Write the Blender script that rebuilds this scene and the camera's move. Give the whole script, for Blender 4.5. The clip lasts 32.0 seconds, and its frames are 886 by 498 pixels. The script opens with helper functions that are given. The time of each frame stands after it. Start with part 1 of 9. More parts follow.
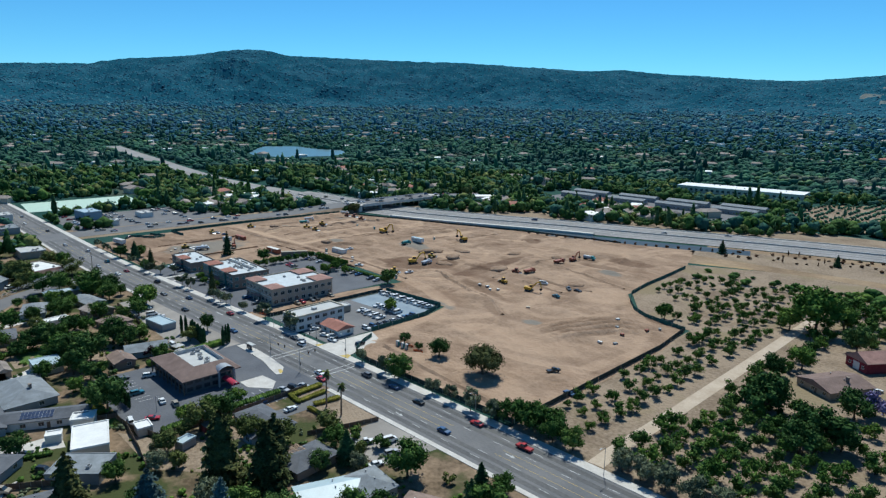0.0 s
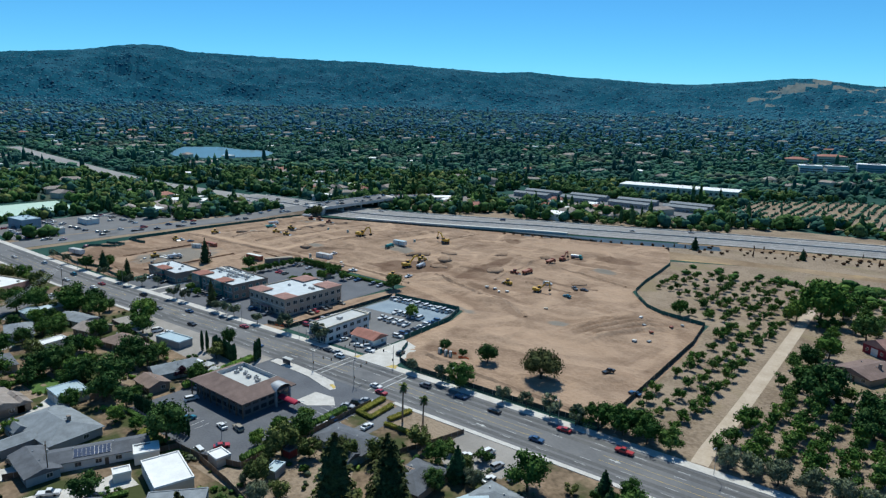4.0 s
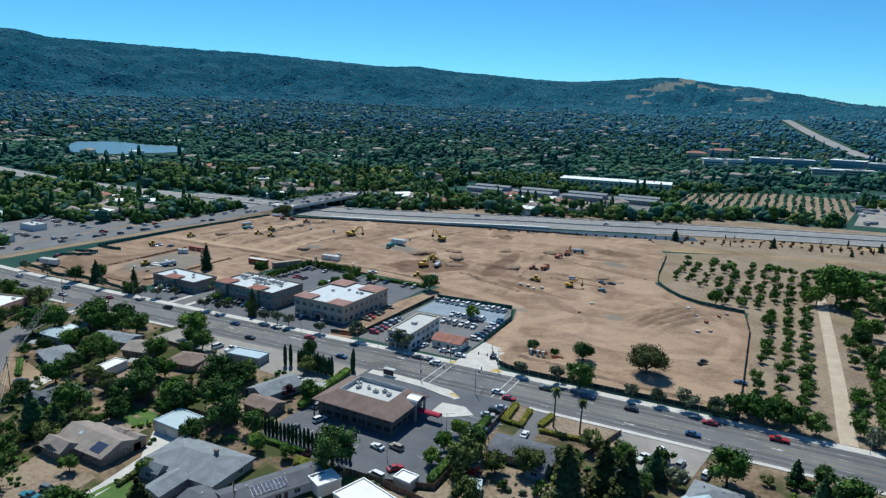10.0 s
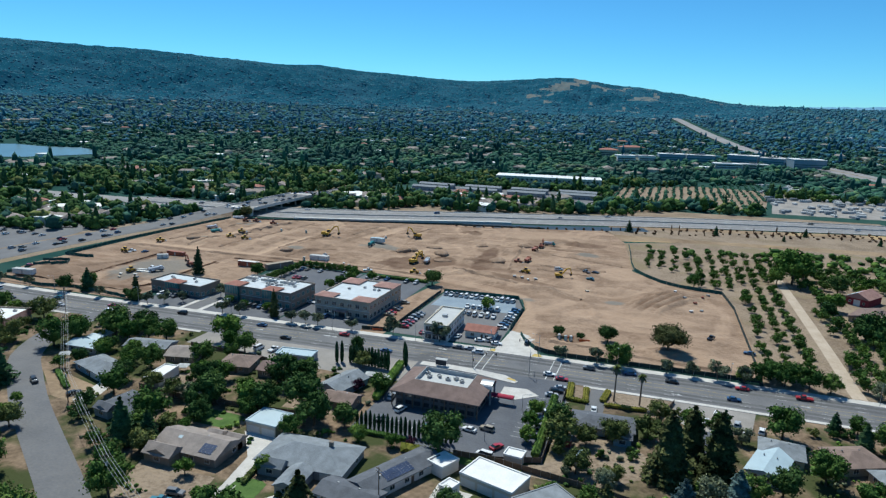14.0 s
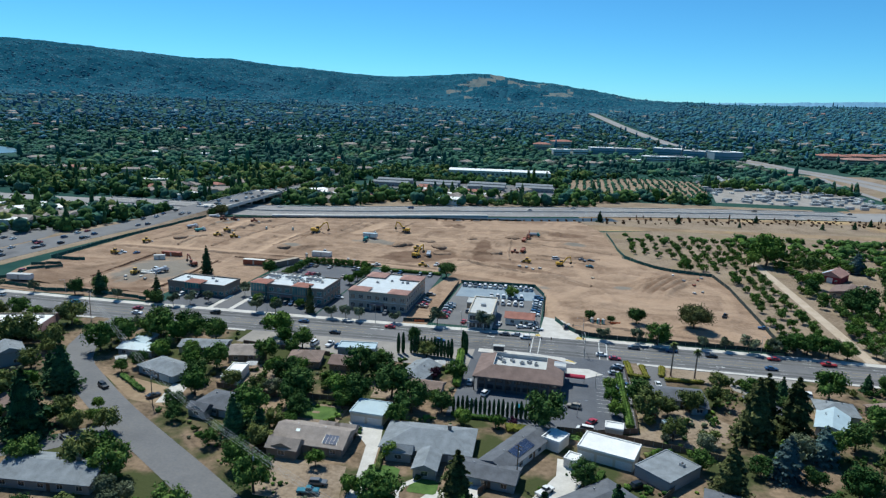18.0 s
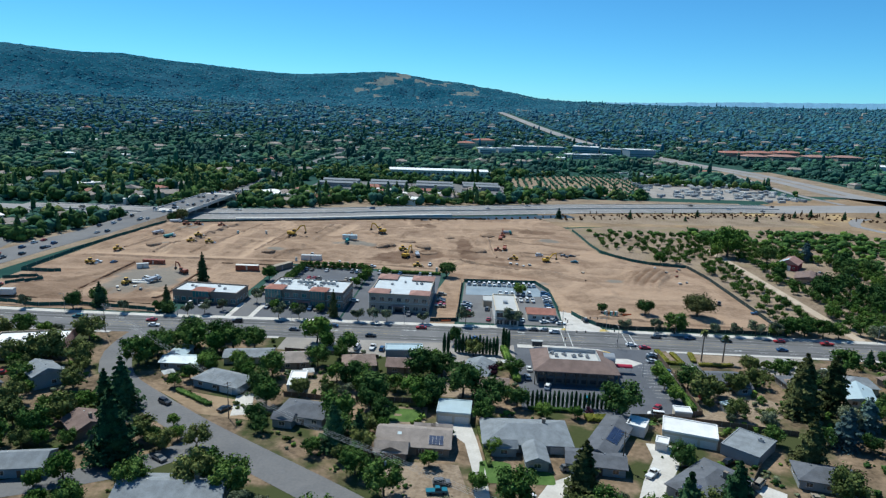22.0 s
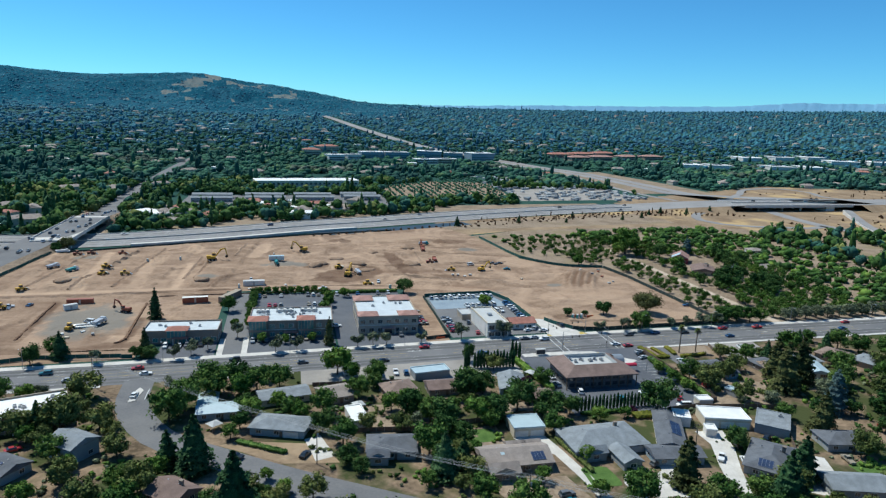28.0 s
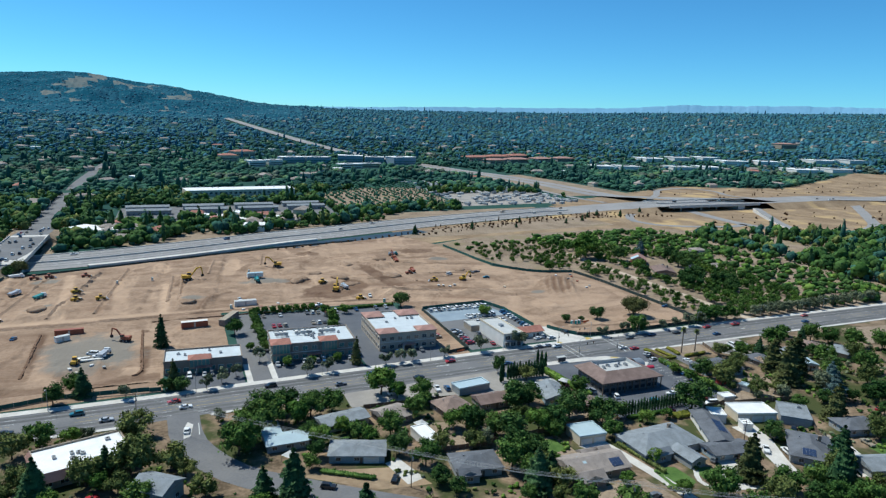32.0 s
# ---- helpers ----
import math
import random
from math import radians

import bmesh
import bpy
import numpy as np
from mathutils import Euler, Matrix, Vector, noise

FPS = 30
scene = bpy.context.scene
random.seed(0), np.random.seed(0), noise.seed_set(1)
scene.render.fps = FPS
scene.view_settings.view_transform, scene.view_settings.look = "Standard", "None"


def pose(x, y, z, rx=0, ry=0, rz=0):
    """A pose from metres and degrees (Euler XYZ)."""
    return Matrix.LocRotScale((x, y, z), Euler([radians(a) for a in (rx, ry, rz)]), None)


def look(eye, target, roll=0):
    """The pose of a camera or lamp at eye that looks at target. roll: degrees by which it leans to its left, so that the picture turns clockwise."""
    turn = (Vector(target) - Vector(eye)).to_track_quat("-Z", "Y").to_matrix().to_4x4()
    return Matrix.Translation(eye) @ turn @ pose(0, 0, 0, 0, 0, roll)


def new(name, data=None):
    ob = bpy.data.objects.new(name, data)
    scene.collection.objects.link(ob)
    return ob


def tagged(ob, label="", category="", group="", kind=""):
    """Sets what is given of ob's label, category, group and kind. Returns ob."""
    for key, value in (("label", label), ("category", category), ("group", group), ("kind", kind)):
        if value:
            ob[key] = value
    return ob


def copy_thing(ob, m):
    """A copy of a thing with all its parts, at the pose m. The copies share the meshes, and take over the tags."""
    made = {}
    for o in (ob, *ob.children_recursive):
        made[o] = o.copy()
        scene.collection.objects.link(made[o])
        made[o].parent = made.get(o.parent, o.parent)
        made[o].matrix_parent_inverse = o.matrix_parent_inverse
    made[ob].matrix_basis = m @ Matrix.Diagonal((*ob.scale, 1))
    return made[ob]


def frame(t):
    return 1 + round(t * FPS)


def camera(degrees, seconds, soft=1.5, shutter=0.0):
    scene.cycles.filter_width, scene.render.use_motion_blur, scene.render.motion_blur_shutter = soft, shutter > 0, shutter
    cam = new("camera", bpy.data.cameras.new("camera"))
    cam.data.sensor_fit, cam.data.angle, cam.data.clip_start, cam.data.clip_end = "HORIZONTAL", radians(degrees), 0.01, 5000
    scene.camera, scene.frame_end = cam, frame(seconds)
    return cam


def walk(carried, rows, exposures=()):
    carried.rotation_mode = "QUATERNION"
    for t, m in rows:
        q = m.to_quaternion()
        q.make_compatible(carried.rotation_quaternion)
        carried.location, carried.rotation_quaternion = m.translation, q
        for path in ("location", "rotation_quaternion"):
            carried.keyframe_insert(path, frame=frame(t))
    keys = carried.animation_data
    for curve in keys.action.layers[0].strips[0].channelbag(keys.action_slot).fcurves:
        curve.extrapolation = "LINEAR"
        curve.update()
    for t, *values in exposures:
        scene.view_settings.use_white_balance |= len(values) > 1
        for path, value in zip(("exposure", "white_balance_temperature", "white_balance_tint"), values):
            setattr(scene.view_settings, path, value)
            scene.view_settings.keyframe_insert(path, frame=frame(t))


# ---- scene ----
cam = camera(67.6, 32.0, 1.3)
PATH = [
    (0, (-3.35, 2.62, 99.36), (-145.42, 136.73, 56.56), 0.69),
    (0.5, (-8.92, -1.53, 99.27), (-148.75, 134.91, 56.47), 0.74),
    (1, (-14.52, -5.57, 99.14), (-151.92, 133.31, 56.33), 0.82),
    (1.5, (-20.29, -9.53, 99.05), (-155.07, 131.91, 56.27), 0.89),
    (2, (-26.02, -13.44, 99.00), (-158.29, 130.38, 56.33), 0.93),
    (2.5, (-31.73, -17.45, 98.96), (-161.20, 128.93, 56.41), 1.00),
    (3, (-37.35, -21.55, 98.91), (-163.82, 127.47, 56.49), 1.06),
    (3.5, (-43.01, -25.74, 98.81), (-166.77, 125.56, 56.46), 1.11),
    (5.5, (-66.20, -41.07, 98.57), (-180.37, 117.46, 55.76), 1.35),
    (6, (-72.20, -44.67, 98.51), (-184.07, 115.46, 55.58), 1.40),
    (6.5, (-77.84, -47.95, 98.39), (-187.50, 113.70, 55.45), 1.47),
    (7, (-83.84, -51.30, 98.36), (-190.97, 112.01, 55.31), 1.53),
    (7.5, (-89.99, -54.45, 98.23), (-194.58, 110.48, 55.13), 1.56),
    (8, (-96.25, -57.61, 98.05), (-198.20, 108.93, 54.84), 1.64),
    (8.5, (-102.53, -60.64, 97.96), (-201.94, 107.40, 54.56), 1.69),
    (9, (-108.96, -63.51, 97.91), (-205.81, 105.99, 54.46), 1.73),
    (9.5, (-115.38, -66.47, 97.80), (-209.66, 104.52, 54.47), 1.74),
    (10, (-121.76, -69.46, 97.78), (-212.95, 103.21, 54.57), 1.79),
    (10.5, (-128.07, -72.67, 97.66), (-215.77, 101.85, 54.63), 1.80),
    (11, (-134.20, -76.17, 97.62), (-218.14, 100.22, 54.72), 1.82),
    (11.5, (-140.00, -80.14, 97.43), (-220.17, 98.03, 54.70), 1.80),
    (12, (-145.50, -84.41, 97.33), (-222.07, 95.38, 54.76), 1.81),
    (12.5, (-150.78, -88.89, 97.35), (-223.96, 92.33, 54.86), 1.80),
    (13, (-156.04, -93.57, 97.18), (-225.90, 88.97, 54.77), 1.80),
    (13.5, (-161.31, -98.12, 97.17), (-227.96, 85.58, 54.63), 1.81),
    (14, (-166.83, -102.53, 97.02), (-230.41, 82.25, 54.42), 1.84),
    (14.5, (-172.57, -106.58, 96.81), (-233.06, 79.20, 54.10), 1.88),
    (16.5, (-197.46, -119.25, 96.18), (-245.56, 70.06, 53.17), 1.90),
    (17, (-203.90, -121.70, 96.05), (-248.84, 68.37, 53.02), 1.92),
    (17.5, (-210.48, -124.01, 95.88), (-252.23, 66.79, 52.83), 1.94),
    (18, (-217.01, -126.03, 95.67), (-255.62, 65.41, 52.57), 1.92),
    (18.5, (-223.71, -128.07, 95.57), (-259.11, 64.00, 52.50), 1.95),
    (19, (-230.32, -129.93, 95.47), (-262.61, 62.69, 52.39), 1.98),
    (19.5, (-237.03, -131.59, 95.29), (-266.17, 61.53, 52.20), 2.03),
    (20, (-243.64, -133.12, 95.10), (-269.60, 60.46, 52.07), 2.08),
    (20.5, (-250.32, -134.61, 94.99), (-273.04, 59.40, 52.02), 2.13),
    (21, (-257.00, -135.85, 95.17), (-276.34, 58.52, 52.21), 2.13),
    (21.5, (-263.64, -136.94, 95.46), (-278.16, 57.89, 52.68), 2.16),
    (22, (-270.34, -137.91, 95.85), (-279.96, 57.26, 53.24), 2.19),
    (22.5, (-277.01, -138.71, 96.30), (-282.17, 56.67, 53.90), 2.23),
    (23, (-283.60, -139.31, 96.79), (-284.22, 56.17, 54.53), 2.25),
    (23.5, (-290.21, -139.74, 97.32), (-286.05, 55.74, 55.22), 2.27),
    (24, (-296.82, -140.03, 97.72), (-287.81, 55.34, 55.90), 2.30),
    (24.5, (-303.45, -140.08, 98.22), (-289.61, 55.05, 56.60), 2.31),
    (25, (-310.05, -140.02, 98.74), (-291.51, 54.77, 57.36), 2.29),
    (25.5, (-316.72, -139.77, 99.24), (-293.66, 54.59, 58.11), 2.25),
    (26, (-323.42, -139.41, 99.79), (-295.76, 54.40, 58.90), 2.23),
    (26.5, (-330.16, -138.88, 100.39), (-297.87, 54.25, 59.69), 2.21),
    (28.5, (-356.99, -135.67, 103.07), (-307.34, 53.90, 63.08), 2.09),
    (29, (-363.81, -134.54, 103.76), (-310.20, 53.99, 63.96), 2.08),
    (29.5, (-370.62, -133.28, 104.46), (-313.20, 54.16, 64.81), 2.07),
    (30, (-377.43, -131.87, 105.22), (-316.35, 54.43, 65.71), 2.05),
    (30.5, (-384.19, -130.29, 106.02), (-319.61, 54.86, 66.65), 2.05),
    (31, (-390.97, -128.53, 106.87), (-323.04, 55.43, 67.57), 2.05),
    (31.5, (-397.72, -126.68, 107.73), (-326.55, 56.08, 68.56), 2.07),
    (32, (-404.48, -124.71, 108.63), (-330.06, 56.78, 69.60), 2.06),
]
walk(cam, [(t, look(eye, target, roll)) for t, eye, target, roll in PATH], [(0, -0.03, 5940, 3), (32, 0.12, 5960, 3)])
# ---- world, sun and exposure ----
SUN_ELEVATION, SUN_SIDE = radians(58), radians(-39.7)
world = bpy.data.worlds.new("clear_sky")
scene.world = world
world.use_nodes = True
wn = world.node_tree.nodes
sky = wn.new("ShaderNodeTexSky")
sky.sky_type, sky.sun_disc, sky.sun_elevation, sky.sun_rotation = "NISHITA", False, SUN_ELEVATION, SUN_SIDE
sky.air_density, sky.dust_density, sky.ozone_density, sky.altitude = 0.76, 0.0, 4.2, 100
tint = wn.new("ShaderNodeMix")
tint.data_type, tint.blend_type = "RGBA", "MULTIPLY"
tint.inputs[0].default_value = 1.0
tint.inputs[7].default_value = (0.40, 0.80, 0.96, 1)
world.node_tree.links.new(sky.outputs[0], tint.inputs[6])
world.node_tree.links.new(tint.outputs[2], wn["Background"].inputs[0])
wn["Background"].inputs[1].default_value = 0.119
sun = new("sun", bpy.data.lights.new("sun", "SUN"))
sun.data.energy, sun.data.angle, sun.data.color = 4.55, radians(0.53), (1.0, 0.95, 0.845)
sun.matrix_basis = look((-640, 770, 1600), (0, 0, 0))

# ---- materials ----


def mat(name, low, high, big=0.08, fine=1.5, rough=0.9, bump=0.25, vary=0.0, island=0.0, metal=0.0, gloss=0.25, mix=0.5, third=None, third_at=0.62, stretch=None):
    """Two colours mixed by coarse and fine noise, relief, and brightness that varies from thing to thing."""
    m = bpy.data.materials.new(name)
    m.use_nodes = True
    n, li = m.node_tree.nodes, m.node_tree.links
    bsdf = n["Principled BSDF"]
    bsdf.inputs["Roughness"].default_value, bsdf.inputs["Metallic"].default_value = rough, metal
    bsdf.inputs["Specular IOR Level"].default_value = gloss
    co = n.new("ShaderNodeTexCoord")
    a, b = n.new("ShaderNodeTexNoise"), n.new("ShaderNodeTexNoise")
    a.inputs["Scale"].default_value, b.inputs["Scale"].default_value = big, fine
    a.inputs["Detail"].default_value, b.inputs["Detail"].default_value = 5, 4
    a.inputs["Roughness"].default_value = 0.6
    where = co.outputs["Object"]
    if stretch:
        mp = n.new("ShaderNodeMapping")
        mp.inputs["Scale"].default_value = stretch
        mp.inputs["Rotation"].default_value = (0, 0, 0.12)
        li.new(where, mp.inputs["Vector"])
        where = mp.outputs[0]
    li.new(where, a.inputs["Vector"]), li.new(co.outputs["Object"], b.inputs["Vector"])
    s = n.new("ShaderNodeMath")
    s.operation = "MULTIPLY_ADD"
    li.new(b.outputs[0], s.inputs[0])
    s.inputs[1].default_value = mix
    li.new(a.outputs[0], s.inputs[2])
    ramp = n.new("ShaderNodeValToRGB")
    mid = 0.5 + 0.5 * mix
    ramp.color_ramp.elements[0].position, ramp.color_ramp.elements[1].position = mid - 0.2, mid + 0.2
    ramp.color_ramp.elements[0].color, ramp.color_ramp.elements[1].color = (*low, 1), (*high, 1)
    li.new(s.outputs[0], ramp.inputs[0])
    out = ramp.outputs[0]
    if third:
        c = n.new("ShaderNodeTexNoise")
        c.inputs["Scale"].default_value, c.inputs["Detail"].default_value = big * 0.7, 6
        shift = n.new("ShaderNodeVectorMath")
        shift.inputs[1].default_value = (371, 53, 19)
        li.new(where, shift.inputs[0]), li.new(shift.outputs[0], c.inputs["Vector"])
        r2 = n.new("ShaderNodeValToRGB")
        r2.color_ramp.elements[0].position, r2.color_ramp.elements[1].position = third_at - 0.05, third_at + 0.05
        li.new(c.outputs[0], r2.inputs[0])
        x = n.new("ShaderNodeMix")
        x.data_type = "RGBA"
        x.inputs[7].default_value = (*third, 1)
        li.new(r2.outputs[0], x.inputs[0]), li.new(out, x.inputs[6])
        out = x.outputs[2]
    for amount, kind, socket in ((vary, "ShaderNodeObjectInfo", "Random"), (island, "ShaderNodeNewGeometry", "Random Per Island")):
        if amount:
            info, hsv, span = n.new(kind), n.new("ShaderNodeHueSaturation"), n.new("ShaderNodeMapRange")
            span.inputs["To Min"].default_value, span.inputs["To Max"].default_value = 1 - amount, 1 + amount
            hue = n.new("ShaderNodeMapRange")
            hue.inputs["To Min"].default_value, hue.inputs["To Max"].default_value = 0.5 + amount * 0.06, 0.5 - amount * 0.06
            li.new(info.outputs[socket], span.inputs[0]), li.new(info.outputs[socket], hue.inputs[0])
            li.new(hue.outputs[0], hsv.inputs["Hue"])
            li.new(span.outputs[0], hsv.inputs["Value"]), li.new(out, hsv.inputs["Color"])
            out = hsv.outputs[0]
    li.new(out, bsdf.inputs["Base Color"])
    if bump:
        bu = n.new("ShaderNodeBump")
        bu.inputs["Strength"].default_value, bu.inputs["Distance"].default_value = bump, 0.6 / max(fine, 0.3)
        li.new(b.outputs[0], bu.inputs["Height"]), li.new(bu.outputs[0], bsdf.inputs["Normal"])
    return m


def leaf_mat(name, dark, light, vary=0.3):
    m = mat(name, dark, light, big=0.35, fine=3.0, rough=0.75, bump=0, vary=vary, island=0.28, gloss=0.04)
    return m


yard_mat = mat("dry_yard_soil", (0.095, 0.070, 0.046), (0.30, 0.215, 0.145), 0.09, 0.7, third=(0.060, 0.070, 0.028), third_at=0.52, gloss=0.05)
dirt_mat = mat("graded_bare_soil", (0.258, 0.174, 0.118), (0.345, 0.242, 0.170), 0.05, 0.6, bump=0.5, mix=0.7, third=(0.250, 0.165, 0.112), third_at=0.64, stretch=(0.6, 1.5, 1), gloss=0.05)


def add_ruts(m, scale, strength):
    """Faint wheel ruts wandering over a soil."""
    n, li = m.node_tree.nodes, m.node_tree.links
    bsdf = n["Principled BSDF"]
    source = bsdf.inputs["Base Color"].links[0].from_socket
    for turn, size in ((0.1, scale), (1.2, scale * 0.6)):
        co, mp, wave = n.new("ShaderNodeTexCoord"), n.new("ShaderNodeMapping"), n.new("ShaderNodeTexWave")
        mp.inputs["Rotation"].default_value = (0, 0, turn)
        wave.bands_direction = "Y"
        wave.inputs["Scale"].default_value, wave.inputs["Distortion"].default_value = size, 14.0
        wave.inputs["Detail"].default_value, wave.inputs["Detail Scale"].default_value = 3.0, 0.35
        ramp, mx = n.new("ShaderNodeValToRGB"), n.new("ShaderNodeMix")
        ramp.color_ramp.elements[0].position, ramp.color_ramp.elements[1].position = 0.0, 0.35
        ramp.color_ramp.elements[0].color, ramp.color_ramp.elements[1].color = (strength, strength, strength, 1), (1, 1, 1, 1)
        mx.data_type, mx.blend_type = "RGBA", "MULTIPLY"
        mx.inputs[0].default_value = 1.0
        li.new(co.outputs["Object"], mp.inputs["Vector"]), li.new(mp.outputs[0], wave.inputs["Vector"]), li.new(wave.outputs[1], ramp.inputs[0])
        li.new(source, mx.inputs[6]), li.new(ramp.outputs[0], mx.inputs[7])
        source = mx.outputs[2]
    li.new(source, bsdf.inputs["Base Color"])


add_ruts(dirt_mat, 0.022, 0.94)


def add_soils(m):
    """Dug, sandy and damp soils where the site's ground says so."""
    n, li = m.node_tree.nodes, m.node_tree.links
    bsdf = n["Principled BSDF"]
    source = bsdf.inputs["Base Color"].links[0].from_socket
    for name, a, b, colour, most in (("soil", 0.0, -1.0, (0.125, 0.075, 0.050), 0.95), ("soil", 0.0, 1.0, (0.500, 0.350, 0.240), 0.95), ("damp", 0.0, 1.0, (0.205, 0.190, 0.165), 0.85)):
        at, span, mx = n.new("ShaderNodeAttribute"), n.new("ShaderNodeMapRange"), n.new("ShaderNodeMix")
        at.attribute_name = name
        span.inputs["From Min"].default_value, span.inputs["From Max"].default_value, span.inputs["To Max"].default_value = a, b, most
        mx.data_type = "RGBA"
        mx.inputs[7].default_value = (*colour, 1)
        li.new(at.outputs["Fac"], span.inputs["Value"]), li.new(span.outputs[0], mx.inputs[0]), li.new(source, mx.inputs[6])
        source = mx.outputs[2]
    li.new(source, bsdf.inputs["Base Color"])


add_soils(dirt_mat)
dug_mat = mat("freshly_dug_soil", (0.15, 0.09, 0.06), (0.24, 0.15, 0.10), 0.1, 0.8, gloss=0.05)
timber_mat = mat("bare_yellow_timber", (0.50, 0.35, 0.24), (0.60, 0.43, 0.31), 0.05, 0.8, gloss=0.05)
gravel_mat = mat("grey_gravel", (0.24, 0.22, 0.20), (0.36, 0.33, 0.30), 0.08, 2.5, gloss=0.05)
orchard_mat = mat("dry_orchard_soil", (0.185, 0.138, 0.098), (0.30, 0.232, 0.168), 0.05, 0.7, bump=0.6, mix=0.8, third=(0.24, 0.19, 0.12), third_at=0.6, gloss=0.05)
straw_mat = mat("dry_grass", (0.185, 0.128, 0.082), (0.335, 0.245, 0.158), 0.03, 0.4, third=(0.43, 0.305, 0.160), third_at=0.62, gloss=0.05)
track_mat = mat("pale_track_soil", (0.40, 0.32, 0.24), (0.52, 0.43, 0.34), 0.12, 1.0, gloss=0.05)
asphalt_mat = mat("worn_asphalt", (0.125, 0.125, 0.13), (0.185, 0.18, 0.18), 0.06, 1.2, rough=0.85, mix=0.4, third=(0.10, 0.10, 0.105), third_at=0.64)
street_mat = mat("old_street_asphalt", (0.125, 0.125, 0.13), (0.175, 0.17, 0.17), 0.07, 1.2, rough=0.85)
lot_mat = mat("dark_sealed_asphalt", (0.085, 0.09, 0.105), (0.125, 0.13, 0.145), 0.09, 1.4, rough=0.8)
highway_mat = mat("concrete_highway", (0.21, 0.20, 0.195), (0.30, 0.287, 0.278), 0.02, 0.5, rough=0.85)
concrete_mat = mat("pale_concrete", (0.46, 0.43, 0.39), (0.60, 0.57, 0.53), 0.2, 1.5)
white_paint = mat("white_road_paint", (0.36, 0.36, 0.35), (0.66, 0.66, 0.64), 0.4, 3.0)
yellow_paint = mat("yellow_road_paint", (0.36, 0.27, 0.10), (0.60, 0.44, 0.13), 0.4, 3.0)
lawn_mat = mat("mown_lawn", (0.05, 0.10, 0.02), (0.10, 0.17, 0.04), 0.3, 3.0)
water_mat = mat("dark_pond_water", (0.03, 0.045, 0.06), (0.05, 0.07, 0.085), 0.05, 0.8, rough=0.45, bump=0.03, gloss=0.12)
lake_mat = mat("lake_water", (0.060, 0.155, 0.205), (0.095, 0.205, 0.255), 0.004, 0.05, rough=0.35, bump=0.02, gloss=0.35)
# Some haze is put into the plain's floor and far tree colours as blue.
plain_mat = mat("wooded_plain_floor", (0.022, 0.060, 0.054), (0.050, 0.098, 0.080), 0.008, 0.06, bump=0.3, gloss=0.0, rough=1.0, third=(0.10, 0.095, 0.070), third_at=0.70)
leaf_far = leaf_mat("hazed_far_tree_leaves", (0.022, 0.074, 0.058), (0.072, 0.158, 0.094))
leaf_far_dark = leaf_mat("hazed_far_dark_leaves", (0.016, 0.054, 0.048), (0.046, 0.106, 0.080))
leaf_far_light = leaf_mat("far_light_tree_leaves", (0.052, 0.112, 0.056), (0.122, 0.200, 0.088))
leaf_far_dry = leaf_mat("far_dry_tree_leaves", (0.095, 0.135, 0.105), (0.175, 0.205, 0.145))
# The next four leaf colours carry aerial haze as added blue.
leaf_distant = leaf_mat("hazed_distant_leaves", (0.034, 0.121, 0.160), (0.080, 0.200, 0.237), 0.1)
leaf_distant_dark = leaf_mat("hazed_distant_dark_leaves", (0.032, 0.104, 0.150), (0.072, 0.181, 0.230), 0.1)
leaf_distant_light = leaf_mat("hazed_distant_light_leaves", (0.062, 0.142, 0.158), (0.106, 0.208, 0.209), 0.1)
leaf_hill = leaf_mat("hazed_hillside_leaves", (0.036, 0.119, 0.169), (0.061, 0.167, 0.213), 0.0)
leaf_dark = leaf_mat("dark_green_leaves", (0.012, 0.034, 0.009), (0.088, 0.162, 0.046))
leaf_oak = leaf_mat("dull_olive_oak_leaves", (0.026, 0.032, 0.010), (0.150, 0.160, 0.062))
leaf_mid = leaf_mat("green_leaves", (0.019, 0.050, 0.010), (0.126, 0.214, 0.052))
leaf_bright = leaf_mat("bright_green_leaves", (0.032, 0.076, 0.012), (0.150, 0.250, 0.052))
leaf_olive = leaf_mat("olive_leaves", (0.038, 0.054, 0.014), (0.195, 0.228, 0.074))
leaf_grey = leaf_mat("grey_green_leaves", (0.062, 0.080, 0.044), (0.235, 0.262, 0.158))
leaf_blue = leaf_mat("blue_green_needles", (0.06, 0.10, 0.095), (0.13, 0.19, 0.18))
leaf_needle = leaf_mat("dark_needles", (0.010, 0.031, 0.013), (0.078, 0.150, 0.062))
leaf_redwood = leaf_mat("brownish_needles", (0.018, 0.025, 0.009), (0.122, 0.138, 0.052))
leaf_plum = leaf_mat("purple_leaves", (0.03, 0.012, 0.025), (0.075, 0.03, 0.05))
leaf_lilac = leaf_mat("lilac_blossom", (0.13, 0.11, 0.22), (0.26, 0.23, 0.40))
leaf_hedge = leaf_mat("yellow_green_hedge", (0.10, 0.11, 0.02), (0.22, 0.21, 0.04))
leaf_rust = leaf_mat("reddish_brown_shrub", (0.05, 0.028, 0.018), (0.11, 0.06, 0.035))
bark_mat = mat("bark", (0.07, 0.05, 0.035), (0.16, 0.12, 0.085), 0.8, 6.0)
pale_bark = mat("pale_palm_bark", (0.16, 0.12, 0.09), (0.26, 0.20, 0.15), 0.8, 6.0)


def paint(name, c, rough=0.6, dirt=0.82, metal=0.0, gloss=0.4, vary=0.0, big=0.25):
    return mat(name, tuple(v * dirt for v in c), c, big, 2.5, rough, 0.08, metal=metal, gloss=gloss, vary=vary)


